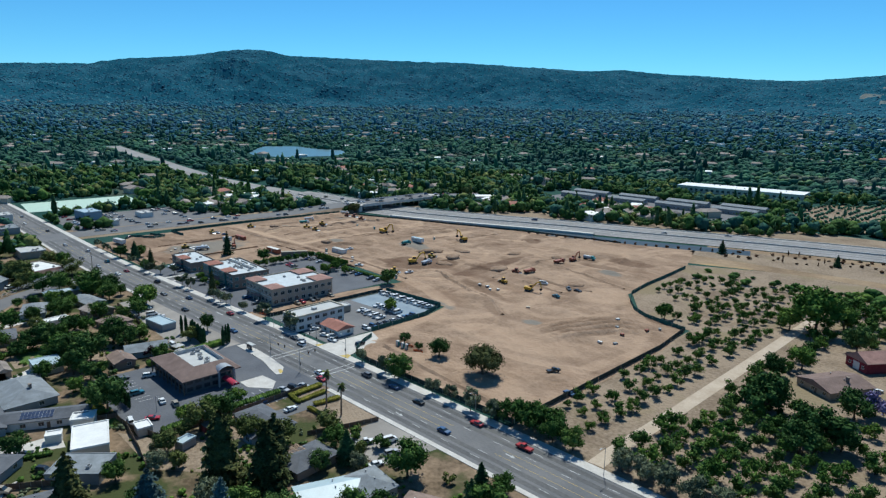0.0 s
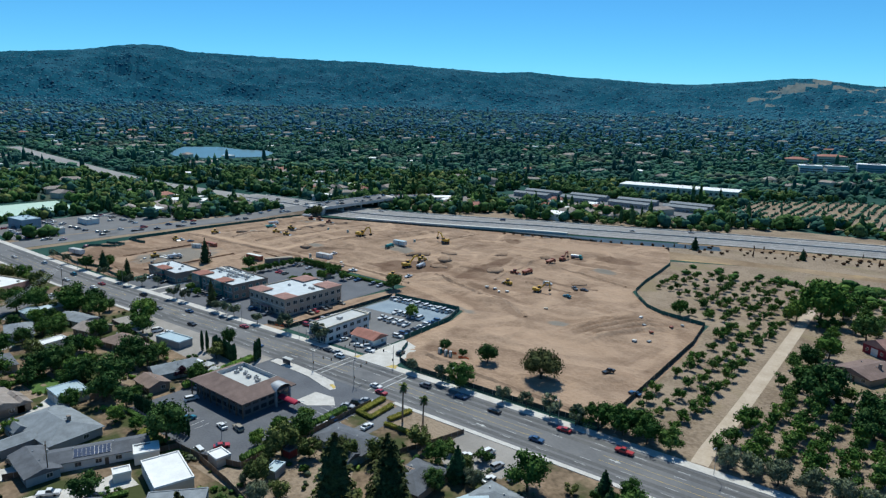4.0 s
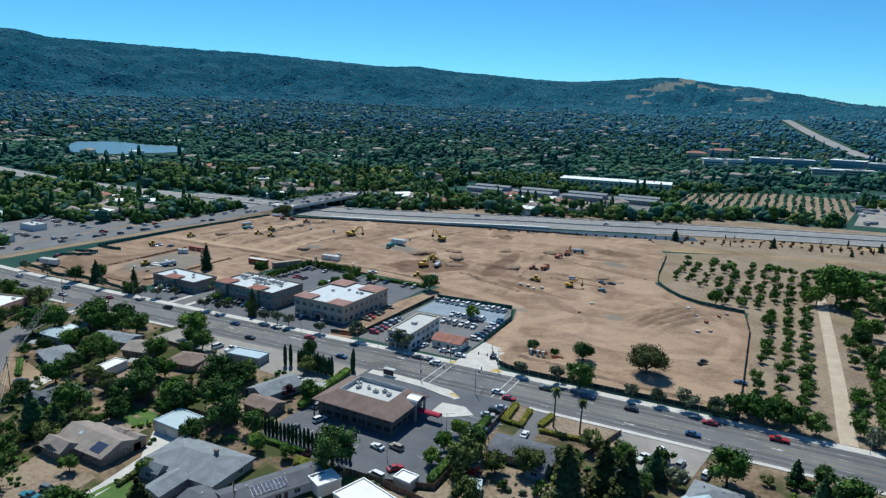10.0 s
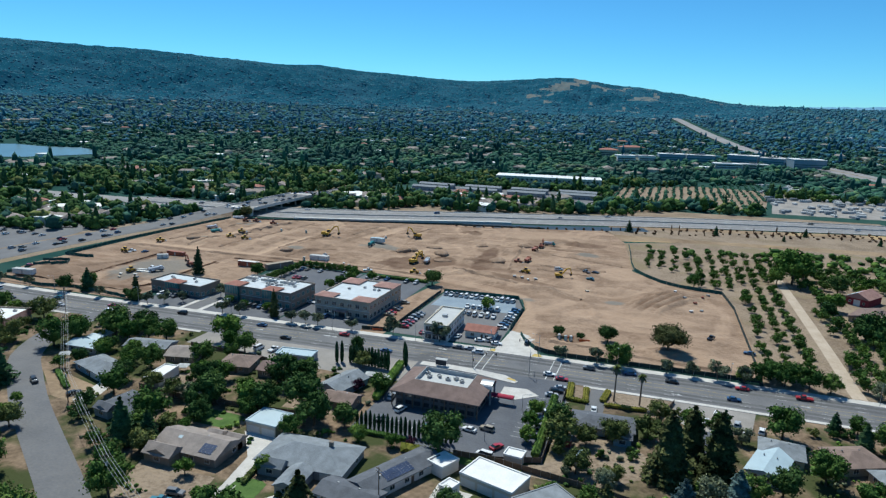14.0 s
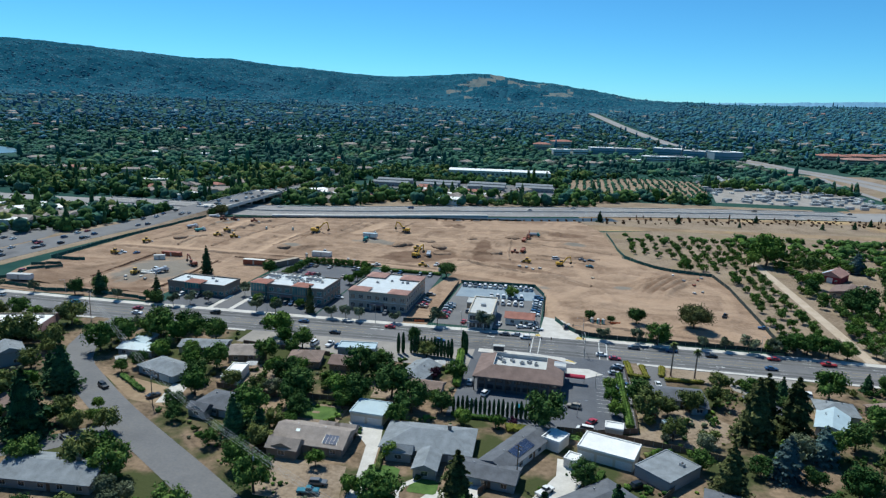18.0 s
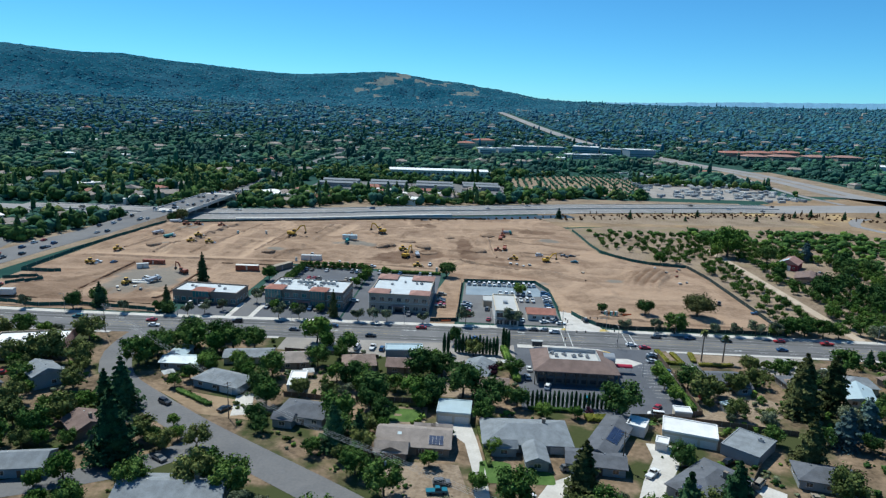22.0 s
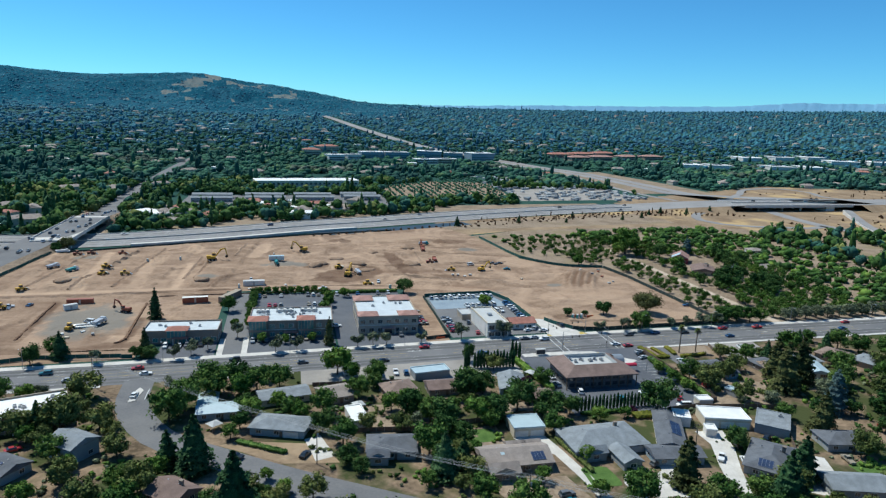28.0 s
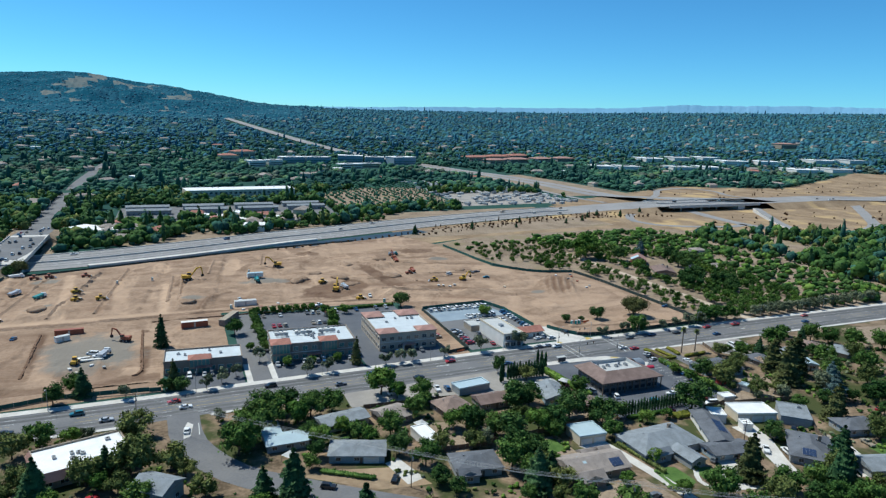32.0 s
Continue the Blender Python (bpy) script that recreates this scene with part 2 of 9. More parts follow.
stucco = {k: paint(k + "_stucco", c, 0.9, 0.85) for k, c in dict(beige=(0.44, 0.36, 0.28), tan=(0.36, 0.30, 0.23), grey=(0.30, 0.31, 0.31), white=(0.72, 0.69, 0.64), brown=(0.26, 0.21, 0.17), blue=(0.25, 0.33, 0.38), cream=(0.60, 0.52, 0.40)).items()}
roofing = {k: mat(k + "_shingles", tuple(v * 0.72 for v in c), tuple(v * 1.15 for v in c), 0.35, 5.0, 0.9, 0.5) for k, c in dict(grey=(0.235, 0.255, 0.272), dark=(0.125, 0.132, 0.148), brown=(0.24, 0.175, 0.145), taupe=(0.30, 0.255, 0.225), tile=(0.36, 0.165, 0.125), rose=(0.36, 0.21, 0.175), bark=(0.205, 0.145, 0.125)).items()}
white_roof = paint("white_roof_membrane", (0.49, 0.49, 0.475), 0.7, 0.84)
grey_roof = paint("pale_grey_roof_membrane", (0.55, 0.59, 0.61), 0.7, 0.8)
bright_roof = paint("bright_white_roofing", (0.80, 0.79, 0.76))
blue_roof = paint("pale_blue_metal_roof", (0.43, 0.53, 0.57), 0.45, 0.85)
glass_mat = paint("dark_window_glass", (0.035, 0.05, 0.06), 0.08, 0.7, gloss=0.8)
green_glass = paint("green_window_glass", (0.07, 0.20, 0.20), 0.12, 0.7, gloss=0.6)
solar_mat = paint("blue_solar_cells", (0.035, 0.06, 0.13), 0.55, 0.6, gloss=0.15)
frame_mat = paint("white_trim", (0.70, 0.68, 0.64))
wood_mat = mat("weathered_fence_boards", (0.10, 0.07, 0.05), (0.20, 0.15, 0.11), 0.5, 5.0)
cable_mat = paint("grey_cable", (0.45, 0.45, 0.44), 0.7)
metal_mat = paint("galvanised_metal", (0.42, 0.43, 0.44), 0.45, 0.8, metal=0.6)
screen_mat = mat("green_fence_screen", (0.02, 0.075, 0.065), (0.035, 0.12, 0.105), 0.3, 2.0)
black_screen = mat("dark_fence_screen", (0.02, 0.035, 0.035), (0.045, 0.065, 0.06), 0.3, 2.0)
rubber_mat = paint("black_rubber", (0.02, 0.02, 0.021), 0.9)
awning_mat = paint("crimson_awning_cloth", (0.42, 0.02, 0.06), 0.8, 0.8)
machine_yellow = paint("machine_yellow", (0.62, 0.36, 0.04), 0.5)
machine_rust = paint("machine_rust_red", (0.30, 0.09, 0.05), 0.6)
machine_teal = paint("teal_plastic", (0.03, 0.24, 0.24), 0.5)
orange_mat = paint("orange_plastic_mesh", (0.75, 0.16, 0.05), 0.6)
lens_mat = paint("red_lamp_glass", (0.35, 0.02, 0.02), 0.3)
court_mat = paint("pale_green_court", (0.46, 0.60, 0.50), 0.8, 0.85)
car_paint = {k: paint(k + "_car_paint", c, 0.28, 0.92, gloss=0.6) for k, c in dict(white=(0.75, 0.75, 0.74), silver=(0.42, 0.43, 0.45), grey=(0.14, 0.145, 0.155), black=(0.02, 0.021, 0.024), red=(0.38, 0.03, 0.04), blue=(0.03, 0.09, 0.20), teal=(0.02, 0.16, 0.22), tan=(0.34, 0.29, 0.22)).items()}

# ---- mesh helpers ----


class Form:
    """Collects boxes, prisms, tubes and sheets into one mesh."""

    def __init__(self):
        self.v, self.f = [], []

    def add(self, vs, fs):
        k = len(self.v)
        self.v.extend(vs)
        self.f.extend([[i + k for i in f] for f in fs])
        return self

    def box(self, x0, y0, z0, x1, y1, z1, taper=0.0):
        t = taper
        return self.add([(x0, y0, z0), (x1, y0, z0), (x1, y1, z0), (x0, y1, z0), (x0 + t, y0 + t, z1), (x1 - t, y0 + t, z1), (x1 - t, y1 - t, z1), (x0 + t, y1 - t, z1)],
                        [(3, 2, 1, 0), (4, 5, 6, 7), (0, 1, 5, 4), (1, 2, 6, 5), (2, 3, 7, 6), (3, 0, 4, 7)])

    def prism(self, poly, z0, z1):
        n = len(poly)
        a = sum(poly[i][0] * poly[(i + 1) % n][1] - poly[(i + 1) % n][0] * poly[i][1] for i in range(n))
        if a < 0:
            poly = poly[::-1]
        return self.add([(x, y, z0) for x, y in poly] + [(x, y, z1) for x, y in poly],
                        [tuple(range(n))[::-1], tuple(range(n, 2 * n))] + [(i, (i + 1) % n, n + (i + 1) % n, n + i) for i in range(n)])

    def profile(self, side, y0, y1, pinch=0.0):
        """A side outline in x and z, drawn out from y0 to y1."""
        n = len(side)
        return self.add([(x, y0, z) for x, z in side] + [(x, y1, z) for x, z in side],
                        [tuple(range(n)), tuple(range(n, 2 * n))[::-1]] + [((i + 1) % n, i, n + i, n + (i + 1) % n) for i in range(n)])

    def tube(self, a, b, r0, r1, n=6):
        a, b = Vector(a), Vector(b)
        d = (b - a).normalized()
        u = d.orthogonal().normalized()
        w = d.cross(u)
        ring = [u * math.cos(2 * math.pi * i / n) + w * math.sin(2 * math.pi * i / n) for i in range(n)]
        return self.add([tuple(a + r * r0) for r in ring] + [tuple(b + r * r1) for r in ring],
                        [(i, (i + 1) % n, n + (i + 1) % n, n + i) for i in range(n)] + [tuple(range(n))[::-1], tuple(range(n, 2 * n))])

    def mesh(self, name, material, smooth=False):
        me = bpy.data.meshes.new(name)
        me.from_pydata(self.v, [], self.f)
        me.materials.append(material)
        if smooth:
            me.polygons.foreach_set("use_smooth", [True] * len(me.polygons))
        me.update()
        return me


def part(name, form, material=None, parent=None, label="", at=None):
    ob = new(name, form.mesh(name, material) if isinstance(form, Form) else form)
    ob.parent = parent
    if at is not None:
        ob.matrix_basis = at
    if label:
        ob["label"] = label
    return ob


def thing(name, m, label, category, group="", kind=""):
    ob = tagged(new(name), label, category, group, kind)
    ob.empty_display_size = 0.5
    ob.matrix_basis = m
    return ob


def arrays(name, v, f, material):
    """A mesh from arrays of places and triangles or quads."""
    me = bpy.data.meshes.new(name)
    me.vertices.add(len(v))
    me.vertices.foreach_set("co", np.ascontiguousarray(v, dtype=np.float32).ravel())
    k = f.shape[1]
    me.loops.add(f.size)
    me.loops.foreach_set("vertex_index", f.astype(np.int32).ravel())
    me.polygons.add(len(f))
    me.polygons.foreach_set("loop_start", np.arange(0, f.size, k, dtype=np.int32))
    me.materials.append(material)
    me.update(calc_edges=True)
    me.validate()
    return me


def ico(level):
    bm = bmesh.new()
    bmesh.ops.create_icosphere(bm, subdivisions=level, radius=1.0)
    v = np.array([x.co for x in bm.verts])
    f = np.array([[x.index for x in fc.verts] for fc in bm.faces])
    bm.free()
    return v, f


ICO1, ICO2 = ico(1), ico(2)


def sheet(name, poly, z, material, label, category, kind="structure", thick=0.0):
    f = Form()
    if thick:
        f.prism(poly, z - thick, z)
    else:
        a = sum(poly[i][0] * poly[(i + 1) % len(poly)][1] - poly[(i + 1) % len(poly)][0] * poly[i][1] for i in range(len(poly)))
        f.add([(x, y, z) for x, y in (poly if a > 0 else poly[::-1])], [tuple(range(len(poly)))])
    return tagged(part(name, f, material), label, category, kind=kind)


def smooth_line(pts, step=8.0):
    """A rounded polyline through the points."""
    out = []
    p = [Vector(q) for q in pts]
    for i in range(len(p) - 1):
        a, b, c, d = p[max(i - 1, 0)], p[i], p[i + 1], p[min(i + 2, len(p) - 1)]
        n = max(1, int((c - b).length / step))
        for k in range(n):
            t = k / n
            out.append(0.5 * (2 * b + (c - a) * t + (2 * a - 5 * b + 4 * c - d) * t * t + (3 * b - a - 3 * c + d) * t ** 3))
    return out + [p[-1]]


def offset_line(line, off):
    out = []
    for i, p in enumerate(line):
        d = (line[min(i + 1, len(line) - 1)] - line[max(i - 1, 0)]).normalized()
        out.append(Vector((p.x - d.y * off, p.y + d.x * off)))
    return out


def band(line, left, right, z, height=None, form=None):
    """A ribbon from offset left to offset right of a line; z may be a function of the place."""
    f = form or Form()
    a, b = offset_line(line, left), offset_line(line, right)
    h = height if callable(height) else (lambda q: z)
    n = len(a)
    f.add([(q.x, q.y, h(q)) for q in a] + [(q.x, q.y, h(q)) for q in b], [(i, n + i, n + i + 1, i + 1) for i in range(n - 1)])
    return f


def dashes(line, off, z, width=0.14, dash=3.0, gap=6.0, form=None):
    f = form or Form()
    ln = offset_line(line, off)
    run = 0.0
    for a, b in zip(ln, ln[1:]):
        d = b - a
        size = d.length
        if size < 1e-6:
            continue
        d /= size
        n = Vector((-d.y, d.x)) * width / 2
        s = 0.0
        while s < size:
            if (run + s) % (dash + gap) < dash:
                e = min(size, s + dash - (run + s) % (dash + gap))
                p, q = a + d * s, a + d * e
                f.add([(*(p - n), z), (*(q - n), z), (*(q + n), z), (*(p + n), z)], [(0, 1, 2, 3)])
                s = e + 1e-3
            else:
                s += dash + gap - (run + s) % (dash + gap) + 1e-3
        run += size
    return f


def clear_of(rows, x, y, r):
    """Whether a disc of radius r stays clear of lines given as rows of (points as an array, gap)."""
    for p, gap in rows:
        a, d = p[:-1], p[1:] - p[:-1]
        t = np.clip(((x - a[:, 0]) * d[:, 0] + (y - a[:, 1]) * d[:, 1]) / np.maximum((d * d).sum(1), 1e-9), 0, 1)
        if np.min((x - a[:, 0] - t * d[:, 0]) ** 2 + (y - a[:, 1] - t * d[:, 1]) ** 2) < (gap + r) ** 2:
            return False
    return True


def within(poly, x, y):
    """Whether one place lies in a polygon."""
    r = False
    for (x0, y0), (x1, y1) in zip(poly, poly[1:] + poly[:1]):
        if (y0 > y) != (y1 > y) and x < (x1 - x0) * (y - y0) / (y1 - y0) + x0:
            r = not r
    return r


def inside(poly, x, y):
    """Whether the places lie in a polygon (arrays)."""
    x, y = np.asarray(x, float), np.asarray(y, float)
    r = np.zeros(x.shape, bool)
    for (x0, y0), (x1, y1) in zip(poly, poly[1:] + poly[:1]):
        if y0 != y1:
            r ^= ((y0 > y) != (y1 > y)) & (x < (x1 - x0) * (y - y0) / (y1 - y0) + x0)
    return r


def away(line, x, y):
    """Distance of places from a polyline (arrays)."""
    d = np.full(np.shape(x), 1e9)
    for a, b in zip(line, line[1:]):
        ax, ay, dx, dy = a[0], a[1], b[0] - a[0], b[1] - a[1]
        t = np.clip(((x - ax) * dx + (y - ay) * dy) / max(dx * dx + dy * dy, 1e-9), 0, 1)
        d = np.minimum(d, np.hypot(x - ax - t * dx, y - ay - t * dy))
    return d


# ---- the lie of the land ----
MID, RIM = (-200.0, -70.0), 4700.0


def land(x, y):
    """Height of the plain: level nearby, rising slowly towards the hills far off."""
    dx, dy = np.asarray(x, float) - MID[0], np.asarray(y, float) - MID[1]
    r = np.hypot(dx, dy)
    e = np.maximum(r - 900, 0)
    far = r + 3.4e-7 * e ** 3
    tilt = np.interp(np.degrees(np.arctan2(dy, dx)), (20, 36, 50, 60, 72, 90, 112, 125), (0.032, 0.031, 0.0255, 0.019, 0.0148, 0.012, 0.012, 0.0182))
    return np.where(r > 900, 98 - r * 98 / np.maximum(far, 1) + r * tilt * e / 3800, 0.0)


def far_place(x, y):
    """Where the plain shows what would lie at (x, y) on a level plain."""
    d = math.hypot(x - MID[0], y - MID[1])
    if d < 900:
        return x, y
    ux, uy = (x - MID[0]) / d, (y - MID[1]) / d
    lo, hi = 300.0, RIM
    for _ in range(40):
        r = (lo + hi) / 2
        got = (float(land(MID[0] + r * ux, MID[1] + r * uy)) - 98) / r
        lo, hi = (r, hi) if got < -98 / d else (lo, r)
    return MID[0] + ux * r, MID[1] + uy * r


def make_ground():
    ang = np.radians(np.arange(0, 360, 2.0))
    rad = np.concatenate([np.linspace(0, 900, 10), np.geomspace(950, 4780, 34)])
    v = [(MID[0], MID[1], -0.05)]
    for r in rad[1:]:
        x, y = MID[0] + r * np.cos(ang), MID[1] + r * np.sin(ang)
        v += list(zip(x, y, land(x, y) - 0.05))
    n = len(ang)
    f = [(0, 1 + i, 1 + (i + 1) % n) for i in range(n)]
    for k in range(len(rad) - 2):
        a = 1 + k * n
        f += [(a + i, a + n + i, a + n + (i + 1) % n, a + (i + 1) % n) for i in range(n)]
    g = Form()
    g.v, g.f = v, f
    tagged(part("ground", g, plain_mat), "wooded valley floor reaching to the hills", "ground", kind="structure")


make_ground()

# The crest of the hills: bearing in degrees from the middle of the plain, height in metres.
CREST = ((-40, 240), (20, 250), (37, 256), (42, 258), (47, 247), (50, 247), (55, 214), (62, 196), (69, 184), (76, 163), (80, 152), (83, 150), (85, 155), (86.2, 163), (88, 190), (89.5, 212), (91, 226), (92, 240), (93, 252), (94.5, 257), (95.6, 268), (96.8, 286), (98.8, 302), (100.3, 298), (102, 287), (104.6, 270),
         (106.7, 264), (108.2, 264), (111.4, 281), (113, 292), (116, 306), (118, 322), (119.5, 335), (122, 328), (123.6, 333), (126, 347), (128.5, 358), (132.5, 380), (136.9, 386), (141, 394), (145, 406), (147.6, 410), (149, 436), (150.6, 446), (152.6, 430), (155, 396), (160.5, 358), (162.7, 323), (164.5, 320), (172, 300), (190, 280))


def make_hills():
    ra, rz = np.array([q[0] for q in CREST]), np.array([q[1] for q in CREST])
    bearings = np.arange(-40, 190, 0.25)
    radii = np.concatenate([np.linspace(2900, 4500, 22), [4570, 4640, 4700, 4760]])
    grid = np.zeros((len(radii), len(bearings), 3))
    bare = np.zeros(grid.shape[:2])
    crest = np.interp(bearings, ra, rz)
    for j, b in enumerate(bearings):
        c, s = math.cos(radians(b)), math.sin(radians(b))
        tops = crest[j] + 5 * noise.fractal(Vector((b * 1.4, 3.1, 0)), 0.8, 2.2, 4) + 2.5 * noise.noise(Vector((b * 9, 0.4, 2)))
        for k, r in enumerate(radii):
            x, y = MID[0] + r * c, MID[1] + r * s
            base = float(land(x, y))
            t = min((r - 2900) / (RIM - 2900), 1.0)
            q = Vector((x / 330, y / 330, 0.3))
            spur = noise.ridged_multi_fractal(q, 0.9, 2.1, 4, 1.0, 2.0) - 1.0
            fold = noise.fractal(q * 2.6, 0.8, 2.1, 4)
            z = base + (tops - base) * (t ** 1.7) + max(tops - base, 0) * (0.17 * spur + 0.10 * fold) * math.sin(math.pi * t) ** 0.7
            z = min(z, 98 + (tops - 98) * (r / RIM) * (0.965 + 0.035 * t)) if k < len(radii) - 2 else tops - (10 if r > RIM else 0)
            if b < 84:
                share = min((84 - b) / 3, 1.0)
                z = z * (1 - share) + share * (base - 14 if r < 4600 else z)
            grid[k, j] = (x, y, z if k else base - 12)
            bare[k, j] = -1
            if 86 < b < 108 and 0.12 < t < 0.97:
                lump = noise.fractal(Vector((x / 190, y / 330, 4.2)), 0.9, 2.1, 3)
                bare[k, j] = lump + 1.0 * math.exp(-((b - 93.5) / 1.6) ** 2 - ((t - 0.86) / 0.1) ** 2) + (0.05 if b < 102 else -0.2) - 0.42
    n = len(bearings)
    v = [tuple(q) for q in grid.reshape(-1, 3)]
    hill, dry, pale, open_land = Form(), Form(), Form(), Form()
    cut, edge = int((112 + 40) / 0.25), int((80.5 + 40) / 0.25)
    for f in (hill, dry, pale, open_land):
        f.v = v
    for k in range(len(radii) - 1):
        for i in range(n - 1):
            q = (k * n + i + 1, k * n + i, (k + 1) * n + i, (k + 1) * n + i + 1)
            (open_land if bare[k, i] > 0 else hill if i >= cut else dry if i >= edge else pale).f.append(q)
    # the range's colour is mostly painted haze, close to the sky's blue
    pale_mat = mat("far_hazed_range", (0.185, 0.365, 0.520), (0.225, 0.415, 0.575), 0.004, 0.03, bump=0.4, gloss=0.0, rough=1.0, mix=0.6)
    # woods and dry grass on the hills have haze mixed into their colours
    hill_mat = mat("hazed_forest_hillside", (0.016, 0.080, 0.120), (0.060, 0.160, 0.190), 0.006, 0.045, bump=1.0, gloss=0.0, rough=1.0, mix=1.5, third=(0.030, 0.105, 0.150), third_at=0.56)
    bare_mat = mat("hazed_dry_hill_grass", (0.105, 0.150, 0.160), (0.205, 0.200, 0.180), 0.012, 0.05, bump=0.5, gloss=0.0, rough=1.0)
    tagged(part("backdrop_range", pale, pale_mat), "low range in pale haze-blue along the horizon", "hills", kind="structure")
    tagged(part("backdrop", hill, hill_mat), "long forested hills in haze-blue along the horizon", "hills", kind="structure")
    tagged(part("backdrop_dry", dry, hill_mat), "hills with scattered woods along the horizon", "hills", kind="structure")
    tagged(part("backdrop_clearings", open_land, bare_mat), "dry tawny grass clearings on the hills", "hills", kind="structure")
    rng = np.random.default_rng(12)
    spots = []
    for k in np.arange(0.3, len(radii) - 2.4, 0.62):
        for j in np.arange(edge, n - 30, 0.62):
            i, w = k + rng.uniform(-0.3, 0.3), j + rng.uniform(-0.3, 0.3)
            a, b = int(i), int(w)
            s, t = i - a, w - b
            if bare[a, b] > 0.1 and rng.random() < 0.85 or bare[a, b] > 0 and rng.random() < 0.35:
                continue
            q = (grid[a, b] * (1 - s) + grid[a + 1, b] * s) * (1 - t) + (grid[a, b + 1] * (1 - s) + grid[a + 1, b + 1] * s) * t
            spots.append((q[0], q[1], rng.uniform(5, 9.5), q[2] - 3.5))
    return spots


HILL_TREES = make_hills()

# ---- near ground, roads and site ----
NORTH_KERB = smooth_line([(-1000, 126), (-720, 130), (-520, 131), (-436, 132), (-380, 135), (-300, 139.5), (-212, 144), (-100, 147), (60, 150), (300, 156)])
ROAD = offset_line(NORTH_KERB, -10.2)
SOUTH_KERB = offset_line(NORTH_KERB, -20.4)
SIDE_STREET = smooth_line([(-405, 116), (-403, 92), (-391, 69), (-372, 53), (-350, 37), (-325, 21), (-303, 7), (-280, -9), (-240, -40)])
SIDE_LANE = smooth_line([(-344, 30), (-356, 16), (-378, 4), (-410, -10)])
CROSS_ROAD = smooth_line([(-548, 90), (-549, 131), (-546, 215), (-538, 290), (-519, 362), (-511, 410), (-512, 462), (-517, 560), (-521, 670), (-527, 840)])
HIGHWAY = smooth_line([far_place(-1560, 484), far_place(-1431, 462), far_place(-1186, 424), (-974, 392), (-812, 376), (-600, 385), (-500, 390), (-425, 412), (-330, 453), (-280, 471), (-150, 521), (0, 566), (90, 577), (180, 570), (300, 576), (450, 590), (620, 602), (900, 625), (1300, 660)], 15)


def deck_up(x):
    """Rise of the highway towards its overpass."""
    return float(np.interp(x, (50, 175, 520, 680), (0, 6.8, 6.8, 0)))


TRACK = smooth_line([(-97, 151.4), (-97.5, 160), (-98, 202), (-100, 283), (-102, 343)])


def kerb_y(x, line=NORTH_KERB):
    return float(np.interp(x, [p.x for p in line], [p.y for p in line]))


near = [(-470, -160), (60, -160), (180, 20), (220, 157), (-470, 131)]
sheet("ground_yards", near, 0.0, yard_mat, "dry yards with patches of grass between houses", "ground")
sheet("ground_west", [(-900, -120), (-470, -160), (-470, 131), (-560, 131), (-1000, 126)], 0.0, yard_mat, "dry ground between houses and trees", "ground")
sheet("ground_orchard", [(-128, 150), (330, 158), (360, 380), (230, 470), (-140, 430), (-200, 400), (-188, 320), (-160, 283), (-134, 281)], 0.012, orchard_mat, "dry bare soil under the orchard", "ground")
sheet("ground_verge", [(-205, 405), (-140, 428), (230, 470), (420, 500), (520, 565), (300, 585), (155, 575), (0, 538), (-150, 494), (-215, 470)], 0.016, straw_mat, "strip of dry grass beside the highway", "ground")
sheet("ground_verge_soil", [(-215, 432), (-140, 440), (60, 470), (150, 500), (150, 545), (0, 520), (-150, 480), (-215, 462)], 0.03, orchard_mat, "bare brown soil with rows of shrubs", "ground")
DRY_GROUND = [(60, 640), (300, 760), (420, 820), (620, 760), (1050, 940), (1250, 700), (1000, 380), (640, 330), (383, 385), (260, 352), (150, 396), (40, 446), (30, 540)]


def land_sheet(name, poly, step, up, material, label):
    """A sheet that follows the rise of the plain."""
    xs, ys = [p[0] for p in poly], [p[1] for p in poly]
    gx, gy = np.arange(min(xs), max(xs), step), np.arange(min(ys), max(ys), step)
    mx, my = np.meshgrid(gx, gy, indexing="ij")
    pick = inside(poly, mx + step / 2, my + step / 2)
    use, v, f = {}, [], []
    for i, j in zip(*np.nonzero(pick)):
        q = []
        for a, b in ((i, j), (i + 1, j), (i + 1, j + 1), (i, j + 1)):
            if (a, b) not in use:
                use[(a, b)] = len(v)
                x, y = min(xs) + a * step, min(ys) + b * step
                v.append((x, y, float(land(x, y)) + up))
            q.append(use[(a, b)])
        f.append(tuple(q))
    g = Form()
    g.v, g.f = v, f
    return tagged(part(name, g, material), label, "ground", kind="structure")


land_sheet("ground_interchange", DRY_GROUND, 10, 0.04, straw_mat, "dry grass round the highway ramps")

SITE = [(-513, 170), (-514, 352), (-488, 356), (-425, 380), (-330, 415), (-262, 432), (-215, 450), (-196, 400), (-188, 335), (-185, 312), (-175, 299), (-160, 284), (-136, 280), (-130, 250), (-128, 190), (-127, 156),
        (-200, 150), (-214, 153), (-228, 165), (-229, 205), (-234, 222), (-276, 218), (-278, 143), (-289, 143), (-289, 200), (-284, 236), (-384, 240), (-384, 172), (-412, 172), (-412, 139), (-500, 135)]
sheet("ground_site", SITE, 0.03, dirt_mat, "graded bare brown soil of the building site", "ground")


